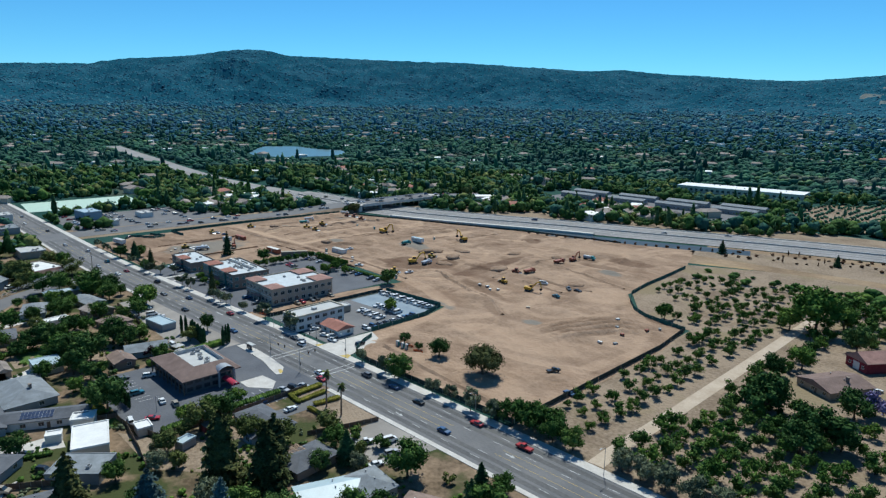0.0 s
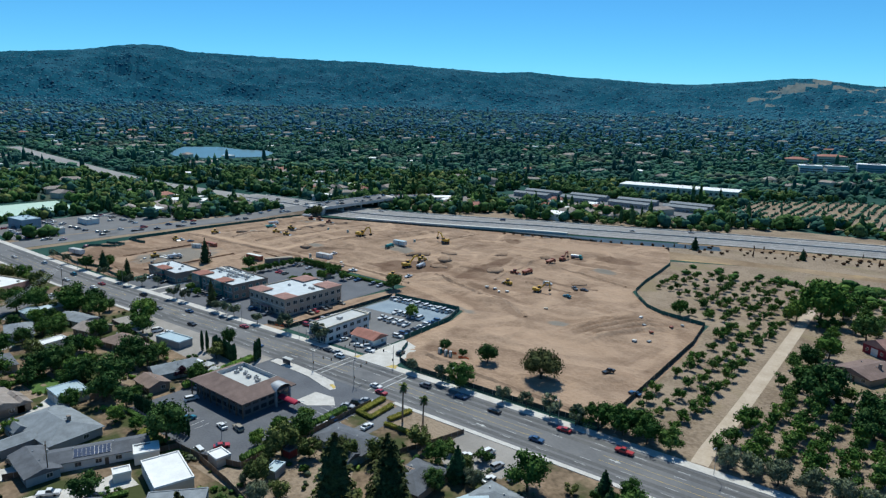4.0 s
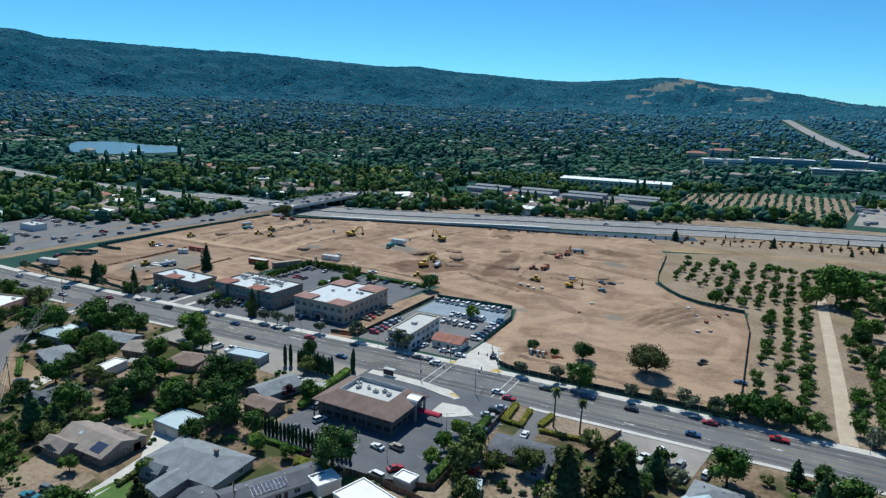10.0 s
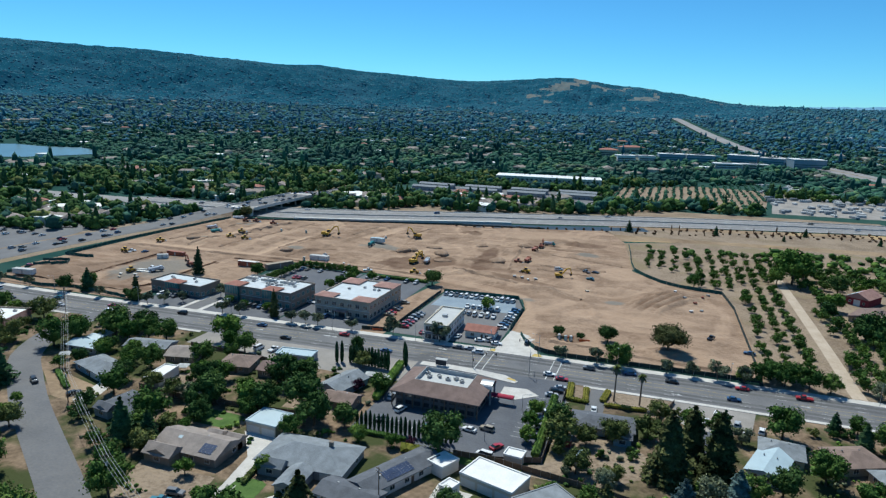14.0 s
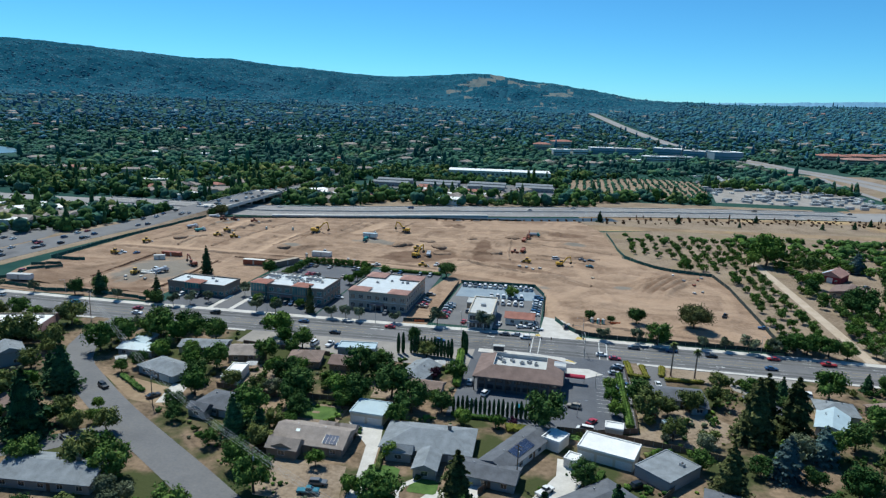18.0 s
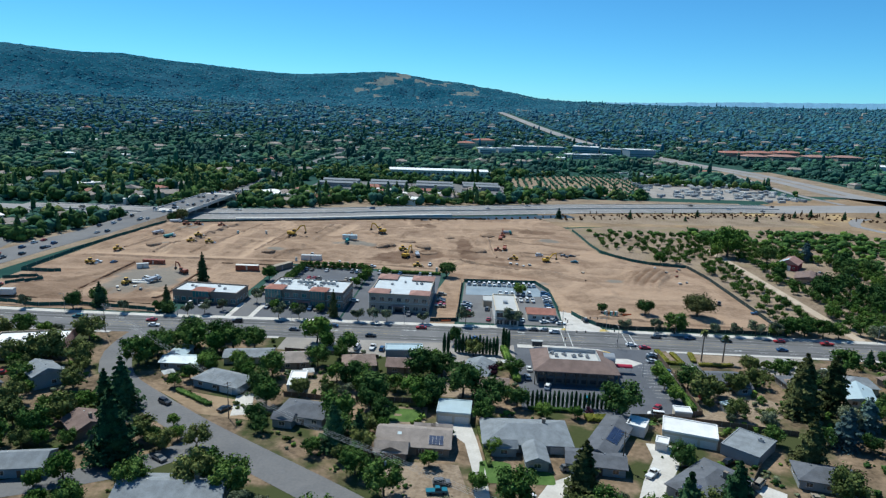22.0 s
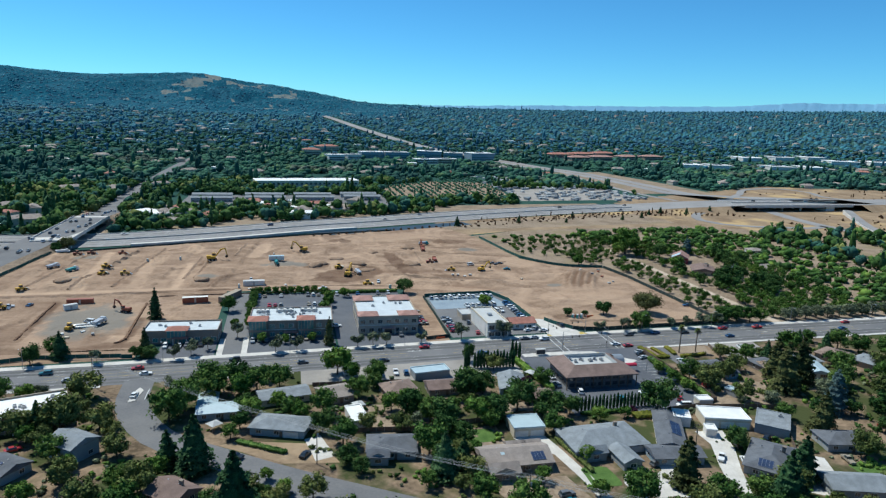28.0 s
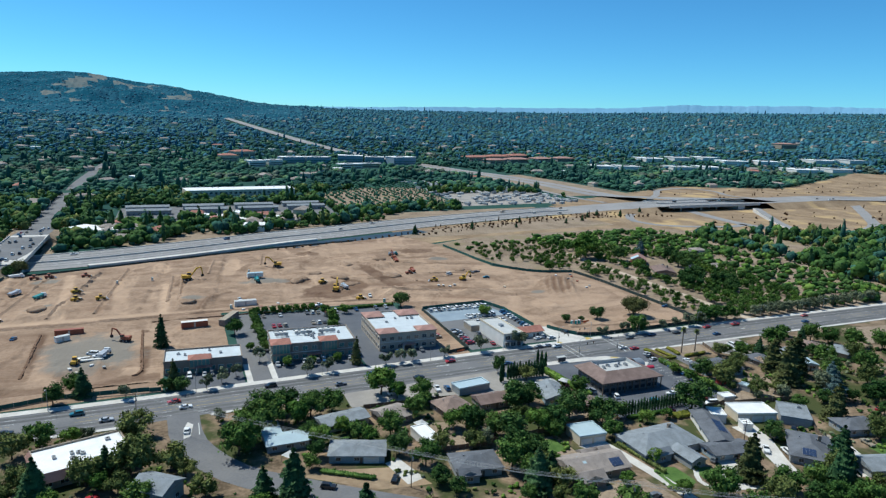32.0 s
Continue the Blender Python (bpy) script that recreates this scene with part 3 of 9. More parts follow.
HAUL = (  # wheel-packed ways, pads and dark strips for trench pits: points, width, paleness
    ([(-219, 150), (-222, 172), (-227, 200), (-236, 226), (-262, 236), (-292, 243), (-340, 248), (-392, 245), (-450, 243), (-506, 246)], 8, 0.75), ([(-227, 200), (-212, 224), (-206, 246), (-214, 272), (-224, 300), (-232, 330), (-238, 372)], 7, 0.6), ([(-222, 180), (-205, 190), (-185, 196), (-165, 196), (-140, 204), (-136, 235), (-146, 262)], 6, 0.55),
    ([(-206, 246), (-190, 246), (-176, 262), (-170, 282)], 5, 0.4), ([(-292, 243), (-296, 262), (-290, 300), (-296, 350), (-300, 395)], 7, 0.5), ([(-340, 248), (-344, 290), (-340, 340), (-350, 390)], 6, 0.4), ([(-505, 300), (-450, 306), (-400, 300), (-345, 308)], 6, 0.45), ([(-500, 250), (-496, 300), (-490, 346)], 6, 0.4), ([(-462.5, 242), (-468, 345)], 6, 1.1), ([(-412.8, 251), (-412, 310)], 5, 1.1), ([(-434, 246), (-438, 324)], 8, 0.7), ([(-415.5, 346), (-415, 362)], 10, 1.0), ([(-369, 345), (-368, 364)], 10, 1.0), ([(-500, 243), (-412, 248)], 5, 0.8), ([(-374, 330), (-366, 372)], 9, 0.7), ([(-422, 158), (-419.6, 163), (-420, 219)], 3.4, -1.2), ([(-463.4, 166), (-465, 224)], 3.4, -1.2), ([(-470, 150), (-430, 156), (-415, 156)], 9, -0.6), ([(-505, 180), (-470, 175)], 16, -0.45), ([(-500, 240), (-440, 241), (-388, 246)], 2.5, -0.7))
BLOTS = (  # dug, damp and graded places: x, y, half length, half width, turn, paleness
    (-316, 271, 21, 17, 20, -1.0), (-300, 280, 10, 12, 0, -0.8), (-276, 300, 38, 6.5, 96, -1.0), (-332, 300, 10, 8, 0, -0.9), (-222, 376, 15, 8, 12, -0.8), (-229, 352, 16, 6, 8, -0.6), (-310, 383, 9, 6, 0, -1.0), (-243, 259, 22, 4, -14, -0.6), (-215, 238, 18, 4, -30, -0.45), (-166, 246, 20, 10, 60, -0.35), (-150, 284, 8, 6, 0, -0.6), (-478, 168, 18, 16, 0, -0.45), (-440, 165, 14, 10, 0, -0.4), (-250, 362, 12, 6, 0, -0.6), (-205, 172, 12, 5, 0, -0.8),
    (-162, 171, 9, 6, 0, -0.7), (-180, 212, 30, 12, 10, 0.5), (-150, 168, 20, 7, 0, 0.45), (-190, 300, 14, 16, 0, 0.5), (-262, 400, 30, 14, 20, 0.4), (-430, 205, 20, 12, 0, 0.4))
DAMP = ((-189, 236, 5, 3.2), (-353, 304, 15, 8), (-398.4, 269, 7, 4), (-475, 269, 8, 5), (-480, 332, 8, 6), (-217, 343, 8, 4), (-442, 192, 20, 28), (-226, 158, 9, 10), (-240, 222, 12, 4))


def make_relief():
    """Banks, terraces, tracks and dug ground over the site's soil."""
    step = 1.3
    xs, ys = np.arange(-512, -128, step), np.arange(150, 440, step)
    X, Y = np.meshgrid(xs, ys, indexing="ij")
    keep = inside(SITE, X, Y)
    edge = away(SITE + SITE[:1], X, Y)
    Z, rag, low = np.zeros(X.shape), np.zeros(X.shape), np.zeros(X.shape)
    for i, j in zip(*np.nonzero(keep)):
        q = Vector((X[i, j] / 38, Y[i, j] / 22, 0.7))
        Z[i, j] = 0.8 * noise.fractal(q, 0.6, 2.3, 5) + 0.28 * noise.ridged_multi_fractal(q * 2.2, 0.9, 2.1, 3, 1.0, 2.0) - 0.3
        rag[i, j] = noise.fractal(Vector((X[i, j] / 7, Y[i, j] / 7, 3.7)), 0.7, 2.2, 4)
        low[i, j] = noise.fractal(Vector((X[i, j] / 45, Y[i, j] / 30, 9.1)), 0.8, 2.2, 4)
    for x, y, rx, ry, h in ((-205, 200, 22, 10, 0.7), (-258, 330, 30, 8, 1.2), (-300, 300, 22, 10, 1.2), (-270, 265, 24, 7, 1.3), (-400, 268, 20, 7, 0.8), (-470, 262, 15, 7, 1.0), (-185, 258, 20, 6, 1.0), (-240, 380, 20, 7, 1.6), (-492, 165, 22, 16, 2.6), (-330, 345, 26, 5, 1.1), (-450, 330, 30, 4, 0.8), (-225, 246, 30, 5, 1.3)):
        Z += h * np.exp(-((X - x) / rx) ** 2 - ((Y - y) / ry) ** 2)
    # a ribbed mound of spread soil
    u, w = (X + 166) * math.cos(1.05) + (Y - 249) * math.sin(1.05), -(X + 166) * math.sin(1.05) + (Y - 249) * math.cos(1.05) + 0.006 * ((X + 166) ** 2 + (Y - 249) ** 2) * 0.5
    mound = np.exp(-(u / 24) ** 4 - (w / 11) ** 4)
    Z += mound * (1.9 + 0.6 * np.sin(w * 1.35))
    # stepped pads across the western half
    west = np.clip((-330 - X) / 30, 0, 1) * np.clip((Y - 246) / 10, 0, 1)
    Z += west * 0.95 * (np.floor((X - 0.12 * Y) / 19.0) % 2) * np.clip(1 - np.abs(low) * 0.6, 0, 1)
    soil = 0.38 * low + 0.34 * rag
    lay = random.Random(17)
    for k in range(150):
        x, y, turn, bend = lay.uniform(-505, -135), lay.uniform(158, 425), lay.choice((0.1, 0.3, 1.5, 1.7, lay.uniform(0, 3.1))), lay.uniform(-0.035, 0.035)
        pts = []
        for _ in range(lay.randrange(5, 12)):
            pts.append((x, y))
            x, y, turn = x + 5 * math.cos(turn), y + 5 * math.sin(turn), turn + bend * 5
        i0, i1 = np.clip(((min(q[0] for q in pts) - 4 + 512) / step, (max(q[0] for q in pts) + 4 + 512) / step), 0, len(xs)).astype(int)
        j0, j1 = np.clip(((min(q[1] for q in pts) - 4 - 150) / step, (max(q[1] for q in pts) + 4 - 150) / step), 0, len(ys)).astype(int)
        if i1 - i0 < 2 or j1 - j0 < 2:
            continue
        d = away(pts, X[i0:i1, j0:j1], Y[i0:i1, j0:j1])
        soil[i0:i1, j0:j1] += lay.choice((-0.5, -0.35, 0.4, 0.5)) * (np.exp(-((d - 1.1) / 0.7) ** 2) if k % 3 else np.exp(-(d / 1.4) ** 2))
        if k % 4 == 0:
            Z[i0:i1, j0:j1] += 0.7 * np.exp(-(d / 1.5) ** 2)
    churn = np.clip(low * 2.2 + 0.1, 0, 1)
    Z += 0.32 * churn * np.abs(rag) * 2.0
    for pts, width, value in HAUL:
        d = away(pts, X, Y) + 1.1 * rag
        k = np.clip((width / 2 + 0.6 - d) / 1.2, 0, 1)
        soil = soil * (1 - 0.75 * k) + value * k * (0.75 + 0.25 * rag)
        Z -= 0.22 * k
        if width > 5:
            for gap in (1.0, 2.6):
                soil -= 0.42 * np.exp(-((d - gap) / 0.55) ** 2) * (0.5 + low)
    for x, y, rx, ry, turn, value in BLOTS:
        c, s = math.cos(radians(turn)), math.sin(radians(turn))
        d = np.hypot(((X - x) * c + (Y - y) * s) / rx, (-(X - x) * s + (Y - y) * c) / ry) + 0.22 * rag + 0.12 * low
        k = np.clip((1.06 - d) / 0.13, 0, 1)
        soil = soil * (1 - k) + k * value * (0.8 + 0.35 * rag)
        if value < -0.7:
            Z += k * (0.35 * rag - 0.25)
    soil += mound * 0.5 * np.sin(w * 1.35 + 0.8) - 0.18 * mound
    damp = np.zeros(X.shape)
    for x, y, rx, ry in DAMP:
        damp = np.maximum(damp, np.clip((1.1 - np.hypot((X - x) / rx, (Y - y) / ry) - 0.3 * rag - 0.1 * low) / 0.3, 0, 1))
    Z = np.clip(Z * 1.2, -0.6, 3.4) * np.clip(edge / 10 - 0.25, 0, 1) - 0.05 + 0.05 * np.clip(edge / 6, 0, 1)
    Z = np.maximum(Z, 0.0) + 0.05
    v = np.stack([X, Y, Z], -1).reshape(-1, 3)
    n = len(ys)
    i, j = np.meshgrid(np.arange(len(xs) - 1), np.arange(n - 1), indexing="ij")
    a = (i * n + j).ravel()
    f = np.stack([a, a + n, a + n + 1, a + 1], 1)
    f = f[keep.ravel()[f].all(1)]
    me = arrays("ground_site_banks", v, f, dirt_mat)
    for name, data in (("soil", soil), ("damp", damp)):
        me.attributes.new(name, "FLOAT", "POINT").data.foreach_set("value", np.ascontiguousarray(np.clip(data, -1.2, 1.2), dtype=np.float32).ravel())
    tagged(part("ground_site_banks", me), "graded soil with banks, tracks and dug ground", "ground", kind="structure")
    return lambda x, y: float(Z[int(np.clip(round((x + 512) / step), 0, len(xs) - 1)), int(np.clip(round((y - 150) / step), 0, n - 1))])


relief = make_relief()


def patch(name, x, y, rx, ry, material, label, turn=0.0, ragged=0.25, lift=0.05, n=26):
    """A ragged flat patch lying on the soil."""
    rnd = random.Random(x * 7 + y)
    ph = [rnd.uniform(0, 6.28) for _ in range(3)]
    f = Form()
    top = max(relief(x + rx * 0.7 * a, y + ry * 0.7 * b) for a in (-1, 0, 1) for b in (-1, 0, 1)) if inside(SITE, x, y) else 0.0
    pts = []
    for i in range(n):
        a = 2 * math.pi * i / n
        k = 1 + ragged * (0.6 * math.sin(3 * a + ph[0]) + 0.4 * math.sin(7 * a + ph[1]) + rnd.uniform(-0.3, 0.3))
        ca, sa = math.cos(a), math.sin(a)
        px, py = (rx * k * ca, ry * k * sa) if ragged > 0.13 else (rx * k * math.copysign(abs(ca) ** 0.3, ca), ry * k * math.copysign(abs(sa) ** 0.3, sa))
        c, s = math.cos(radians(turn)), math.sin(radians(turn))
        pts.append((x + px * c - py * s, y + px * s + py * c))
    f.add([(x, y, max(top, 0) + lift)] + [(px, py, max(relief(px, py), 0.03) + lift if inside(SITE, px, py) else lift + 0.03) for px, py in pts], [(0, 1 + i, 1 + (i + 1) % n) for i in range(n)])
    return tagged(part(name, f, material), label, "ground", kind="structure")


berm = Form()
for pts in ([(-505, 236), (-440, 238), (-388, 243), (-330, 247), (-288, 242)], [(-286, 264), (-250, 253), (-225, 246), (-206, 234)], [(-262, 352), (-259, 300), (-256, 282)], [(-250, 332), (-205, 323), (-192, 319)], [(-452, 350), (-468, 250)], [(-436, 360), (-447, 255)], [(-408, 330), (-411, 270)], [(-402, 330), (-405, 270)], [(-480, 345), (-492, 260)], [(-380, 372), (-386, 330)], [(-345, 385), (-350, 350)], [(-210, 165), (-185, 162), (-160, 160), (-140, 158)], [(-240, 300), (-215, 298), (-200, 300)], [(-240, 290), (-210, 286)]):
    ln = smooth_line(pts, 3)
    a, b = offset_line(ln, 1.5), offset_line(ln, -1.5)
    wob = random.Random(int(abs(pts[0][0])))
    n = len(ln)
    low = lambda q: max(0.02, relief(q.x, q.y)) - 0.15
    berm.add([(q.x, q.y, low(q)) for q in a] + [(q.x, q.y, low(q) + 0.55 + wob.uniform(0, 0.5)) for q in ln] + [(q.x, q.y, low(q)) for q in b], [(k * n + i, (k + 1) * n + i, (k + 1) * n + i + 1, k * n + i + 1) for k in range(2) for i in range(n - 1)])
tagged(part("soil_berm", berm, dirt_mat), "low ridges of soil between graded pads", "ground", kind="structure")
trench = Form()
for run in ([(-464.9, 167), (-465.6, 190), (-466.6, 224)], [(-424, 159), (-420.6, 163), (-421.3, 190), (-422, 219)], [(-418, 232), (-330, 236)]):
    ln = smooth_line(run, 2.0)
    side = random.Random(len(ln))
    for a, b in zip(ln, ln[1:]):
        trench.tube((a.x + side.uniform(-0.2, 0.2), a.y, 0.2), (b.x + side.uniform(-0.2, 0.2), b.y, 0.2), side.uniform(0.4, 0.8), side.uniform(0.4, 0.8), 5)
tagged(part("trench_spoil", trench, dug_mat), "ridges of spoil along dug trenches", "ground", kind="structure")

# Roads
tagged(part("road", band(ROAD, 10.2, -10.2, 0.05), asphalt_mat), "wide worn asphalt boulevard", "road", kind="structure")
tagged(part("road_side_street", band(SIDE_STREET, 5.4, -5.4, 0.06), street_mat), "old grey residential street", "road", kind="structure")
tagged(part("road_side_lane", band(SIDE_LANE, 4.2, -4.2, 0.056), street_mat), "old grey residential lane", "road", kind="structure")
BRIDGE_UP = lambda p: 0.07 + 6.5 * float(np.interp(p.y, [300, 372, 462, 540], [0, 1, 1, 0]))
tagged(part("road_cross", band(CROSS_ROAD, 12.5, -12.5, 0.07, BRIDGE_UP), asphalt_mat), "asphalt avenue rising to the overcrossing", "road", kind="structure")
bank = Form()
for side in (1, -1):
    a, b = offset_line(CROSS_ROAD, side * 12.5), offset_line(CROSS_ROAD, side * 21)
    n = len(a)
    up = [0 if 366 < p.y < 466 else BRIDGE_UP(p) - 0.1 for p in CROSS_ROAD]
    bank.add([(p.x, p.y, u) for p, u in zip(a, up)] + [(p.x, p.y, -0.04) for p in b], [(i, n + i, n + i + 1, i + 1) for i in range(n - 1)])
tagged(part("ground_embankment", bank, orchard_mat), "earth embankments of the overcrossing", "ground", kind="structure")
tagged(part("road_track", band(TRACK, 2.5, -2.5, 0.05), track_mat), "pale dirt track through the orchard", "road", kind="structure")
for nm, ln in (("pavement_north", offset_line(NORTH_KERB, 2.0)),):
    p = Form()
    a, b = offset_line(NORTH_KERB, 0.0), offset_line(NORTH_KERB, 3.6)
    n = len(a)
    p.add([(q.x, q.y, 0.05) for q in a] + [(q.x, q.y, 0.19) for q in a] + [(q.x, q.y, 0.19) for q in b] + [(q.x, q.y, 0.0) for q in b],
          [(k * n + i, k * n + i + 1, (k + 1) * n + i + 1, (k + 1) * n + i) for k in range(3) for i in range(n - 1)])
    tagged(part(nm, p, concrete_mat), "pale concrete pavement with a kerb", "pavement", kind="structure")
for x0, x1 in ((-1000, -416), (-396, -346), (-193, 300)):
    p = Form()
    ln = [q for q in SOUTH_KERB if x0 <= q.x <= x1]
    b = offset_line(ln, -1.8)
    n = len(ln)
    p.add([(q.x, q.y, 0.05) for q in ln] + [(q.x, q.y, 0.19) for q in ln] + [(q.x, q.y, 0.19) for q in b] + [(q.x, q.y, 0.0) for q in b],
          [(k * n + i, (k + 1) * n + i, (k + 1) * n + i + 1, k * n + i + 1) for k in range(3) for i in range(n - 1)])
    tagged(part("pavement_south", p, concrete_mat), "narrow concrete pavement beside the boulevard", "pavement", kind="structure")
worn = Form()
for off in (-4.6, -7.6, 5.0, 8.2):
    band(ROAD, off + 0.95, off - 0.95, 0.056, form=worn)
tagged(part("tyre_marks", worn, mat("dark_tyre_worn_asphalt", (0.085, 0.085, 0.088), (0.135, 0.132, 0.13), 0.05, 0.8)), "dark tyre-worn strips of the lanes", "road marking", kind="structure")
lines = Form()
for off in (3.4, 6.8, -3.4, -6.8):
    dashes(ROAD, off, 0.062, 0.15, 3.5, 9.0, lines)
tagged(part("lane_lines", lines, white_paint), "broken white lane lines", "road marking", kind="structure")
solid = Form()
for off in (1.6, -1.6):
    dashes(ROAD, off, 0.062, 0.13, 60, 20, solid)
tagged(part("centre_lines", solid, yellow_paint), "double yellow centre lines", "road marking", kind="structure")
bars = Form()
for x in (-231, -228, -204, -201):
    bars.box(x, kerb_y(x) - 19.6, 0.058, x + 0.35, kerb_y(x) - 0.8, 0.066)
for y0, x0, x1 in ((121.0, -226, -210), (118.4, -226, -210), (146.5, -227, -210)):
    bars.box(x0, y0, 0.058, x1, y0 + 0.3, 0.066)
for i in range(11):
    for x0, y0 in ((-205.5, 78), (-197.8, 78)):
        bars.box(x0, y0 + i * 3.0, 0.083, x0 + 5.2, y0 + i * 3.0 + 0.14, 0.09)
for i in range(9):
    bars.box(-246 + i * 2.8, 70, 0.083, -245.86 + i * 2.8, 75, 0.09)
for x in (-402, -398.4):
    bars.box(x - 1.8, 98, 0.068, x - 1.5, 107, 0.075)
for x, y in ((-300, 133), (-297, 133), (-118, 137), (-160, 130), (-330, 128), (-250, 138)):
    bars.add([(x, y - 0.2, 0.064), (x + 2.2, y - 0.2, 0.064), (x + 2.2, y + 0.2, 0.064), (x, y + 0.2, 0.064), (x + 2.0, y - 0.7, 0.064), (x + 3.6, y, 0.064), (x + 2.0, y + 0.7, 0.064)], [(0, 1, 2, 3), (4, 5, 6)])
tagged(part("stop_and_bay_lines", bars, white_paint), "white stop lines, arrows and parking bay lines", "road marking", kind="structure")

# Car parks, aprons and paved yards
sheet("pavement_brown_lot", [(-252.5, 62), (-252.5, kerb_y(-252) - 20.2), (-193.5, kerb_y(-193) - 20.2), (-193.5, 66), (-206, 62)], 0.08, lot_mat, "dark asphalt car park round the brown office", "car park")
sheet("pavement_pullout", [(-346, 103), (-346, kerb_y(-346) - 20.2), (-252.5, kerb_y(-252) - 20.2), (-252.5, 102), (-276, 100)], 0.045, gravel_mat, "grey gravel pull-out beside the boulevard", "car park")
sheet("pavement_dealer_lot", [(-276, 148), (-229, 149), (-230, 205), (-236, 221), (-275, 217)], 0.07, asphalt_mat, "grey asphalt sales yard", "car park")
sheet("pavement_dealer_back", [(-274, 193), (-232, 196), (-237, 219), (-274, 215)], 0.08, mat("blue_grey_asphalt", (0.20, 0.25, 0.30), (0.28, 0.335, 0.38), 0.1, 1.4), "bluish asphalt at the back of the sales yard", "car park")
sheet("pavement_apron", [(-229, 144), (-210.5, 145), (-213, 154), (-217, 168), (-228, 172)], 0.085, concrete_mat, "pale concrete site entrance", "driveway")
for x0, x1, y1 in ((-404, -381, 172), (-369, -330, 232), (-329, -289, 232), (-380, -369, 236)):
    drive = x1 - x0 < 12
    sheet("pavement_office_lot", [(x0, kerb_y(x0) + 3.8), (x1, kerb_y(x1) + 3.8), (x1, y1), (x0, y1)], 0.075, street_mat if drive else lot_mat, "asphalt car park of the offices", "car park")
for x in (-379, -369):
    sheet("pavement_drive_edge", [(x - 1.2, kerb_y(x)), (x + 1.2, kerb_y(x)), (x + 1.2, kerb_y(x) + 24), (x - 1.2, kerb_y(x) + 24)], 0.215, concrete_mat, "pale concrete strip beside the drive", "pavement")
sheet("pavement_island", [(-251, 119), (-251, 122.6), (-241, 123.4), (-230, 123.2), (-218, 122), (-212.5, 118), (-213.5, 116.2), (-219, 117), (-228, 119), (-240, 119.3)], 0.22, concrete_mat, "white concrete bus stop island", "pavement", thick=0.2)
sheet("pavement_entry", [(-216, 103), (-216, 112), (-208, 113), (-203, 109), (-210, 103)], 0.2, concrete_mat, "pale concrete entry court", "pavement", thick=0.15)
for pts in ([(-213.5, 144.5), (-209, 145.4), (-210.5, 148), (-212.5, 148)], [(-230.5, 143.8), (-228, 143.9), (-228.5, 147), (-230, 146)], [(-217, 119), (-213, 117.6), (-214, 119.4), (-216.5, 120.3)]):
    sheet("pavement_ramp_pad", pts, 0.232, yellow_paint, "yellow ramp pad at the corner", "pavement")
for nm, pts, mt, lb in (
        ("driveway", [(-280, 50), (-269, 50), (-267, 40), (-264.6, 24), (-262.5, 0), (-266.5, 0), (-268.2, 24), (-270.5, 38), (-276, 45)], concrete_mat, "pale concrete driveway to the garage"),
        ("driveway", [(-240, 33), (-235.5, 33), (-236, 8), (-252, 12), (-248, 20), (-242, 24)], concrete_mat, "pale concrete driveway"),
        ("driveway", [(-217, 45), (-207, 44), (-211, 32), (-217.5, 20), (-223, 8), (-228, 9), (-222.5, 24), (-217, 36)], concrete_mat, "pale concrete yard between houses"),
        ("driveway", [(-196, 30), (-186, 22), (-192, 8), (-200, 2), (-206, 6), (-193, 20)], concrete_mat, "pale concrete driveway"),
        ("driveway", [(-346, 60), (-341, 62), (-337, 48), (-343, 46)], concrete_mat, "short pale driveway"),
        ("driveway", [(-187, 98), (-181, 99), (-181, 123), (-187, 123)], street_mat, "grey driveway between hedges"),
        ("driveway", [(-160, 124), (-133, 126), (-136, 108), (-150, 102), (-158, 108)], gravel_mat, "gravel parking strip"),
        ("ground_court", [(-193, 110), (-165, 112), (-160, 123), (-193, 123)], orchard_mat, "bare soil under the palms"),
        ("ground_backyard", [(-193, 66), (-193, 86), (-172, 88), (-160, 74), (-178, 58), (-206, 58)], orchard_mat, "dry bare back yard"),
        ("ground_frontyard", [(-366, 62), (-340, 56), (-336, 44), (-352, 46), (-372, 60)], straw_mat, "dry yellow front yard"),
        ("ground_backyard", [(-279, 68), (-262, 70), (-264, 82), (-280, 80)], orchard_mat, "bare cluttered back yard"),
        ("ground_backyard", [(-304, 58), (-283, 60), (-283, 46), (-300, 46)], orchard_mat, "bare soil round a lawn"),
        ("ground_frontyard", [(-296, 26), (-272, 26), (-268, 8), (-290, 8)], orchard_mat, "bare soil front yard"),
        ("ground_backyard", [(-330, 84), (-312, 80), (-306, 62), (-324, 58)], orchard_mat, "bare back yard"),
        ("ground_lot", [(-75, 96), (-35, 104), (-20, 118), (-60, 121)], orchard_mat, "bare soil lot")):
    sheet(nm, pts, 0.05 if nm == "driveway" else 0.035, mt, lb, "driveway" if nm == "driveway" else "ground")
for x, y, rx, ry in ((-292, 53.5, 7, 4.5), (-262, 23.5, 4.5, 5.5), (-250, 22, 3.6, 3.2), (-176, 14, 6, 4), (-214, 60, 4, 3)):
    patch("ground_lawn", x, y, rx, ry, lawn_mat, "small mown green lawn", 0, 0.06, 0.03)
walkf = band(smooth_line([(-249.5, 30), (-253, 24), (-256, 19), (-254, 13), (-248, 11)], 2), 0.8, -0.8, 0.075)
tagged(part("pavement_garden_walk", walkf, concrete_mat), "curved pale garden walk", "pavement", kind="structure")

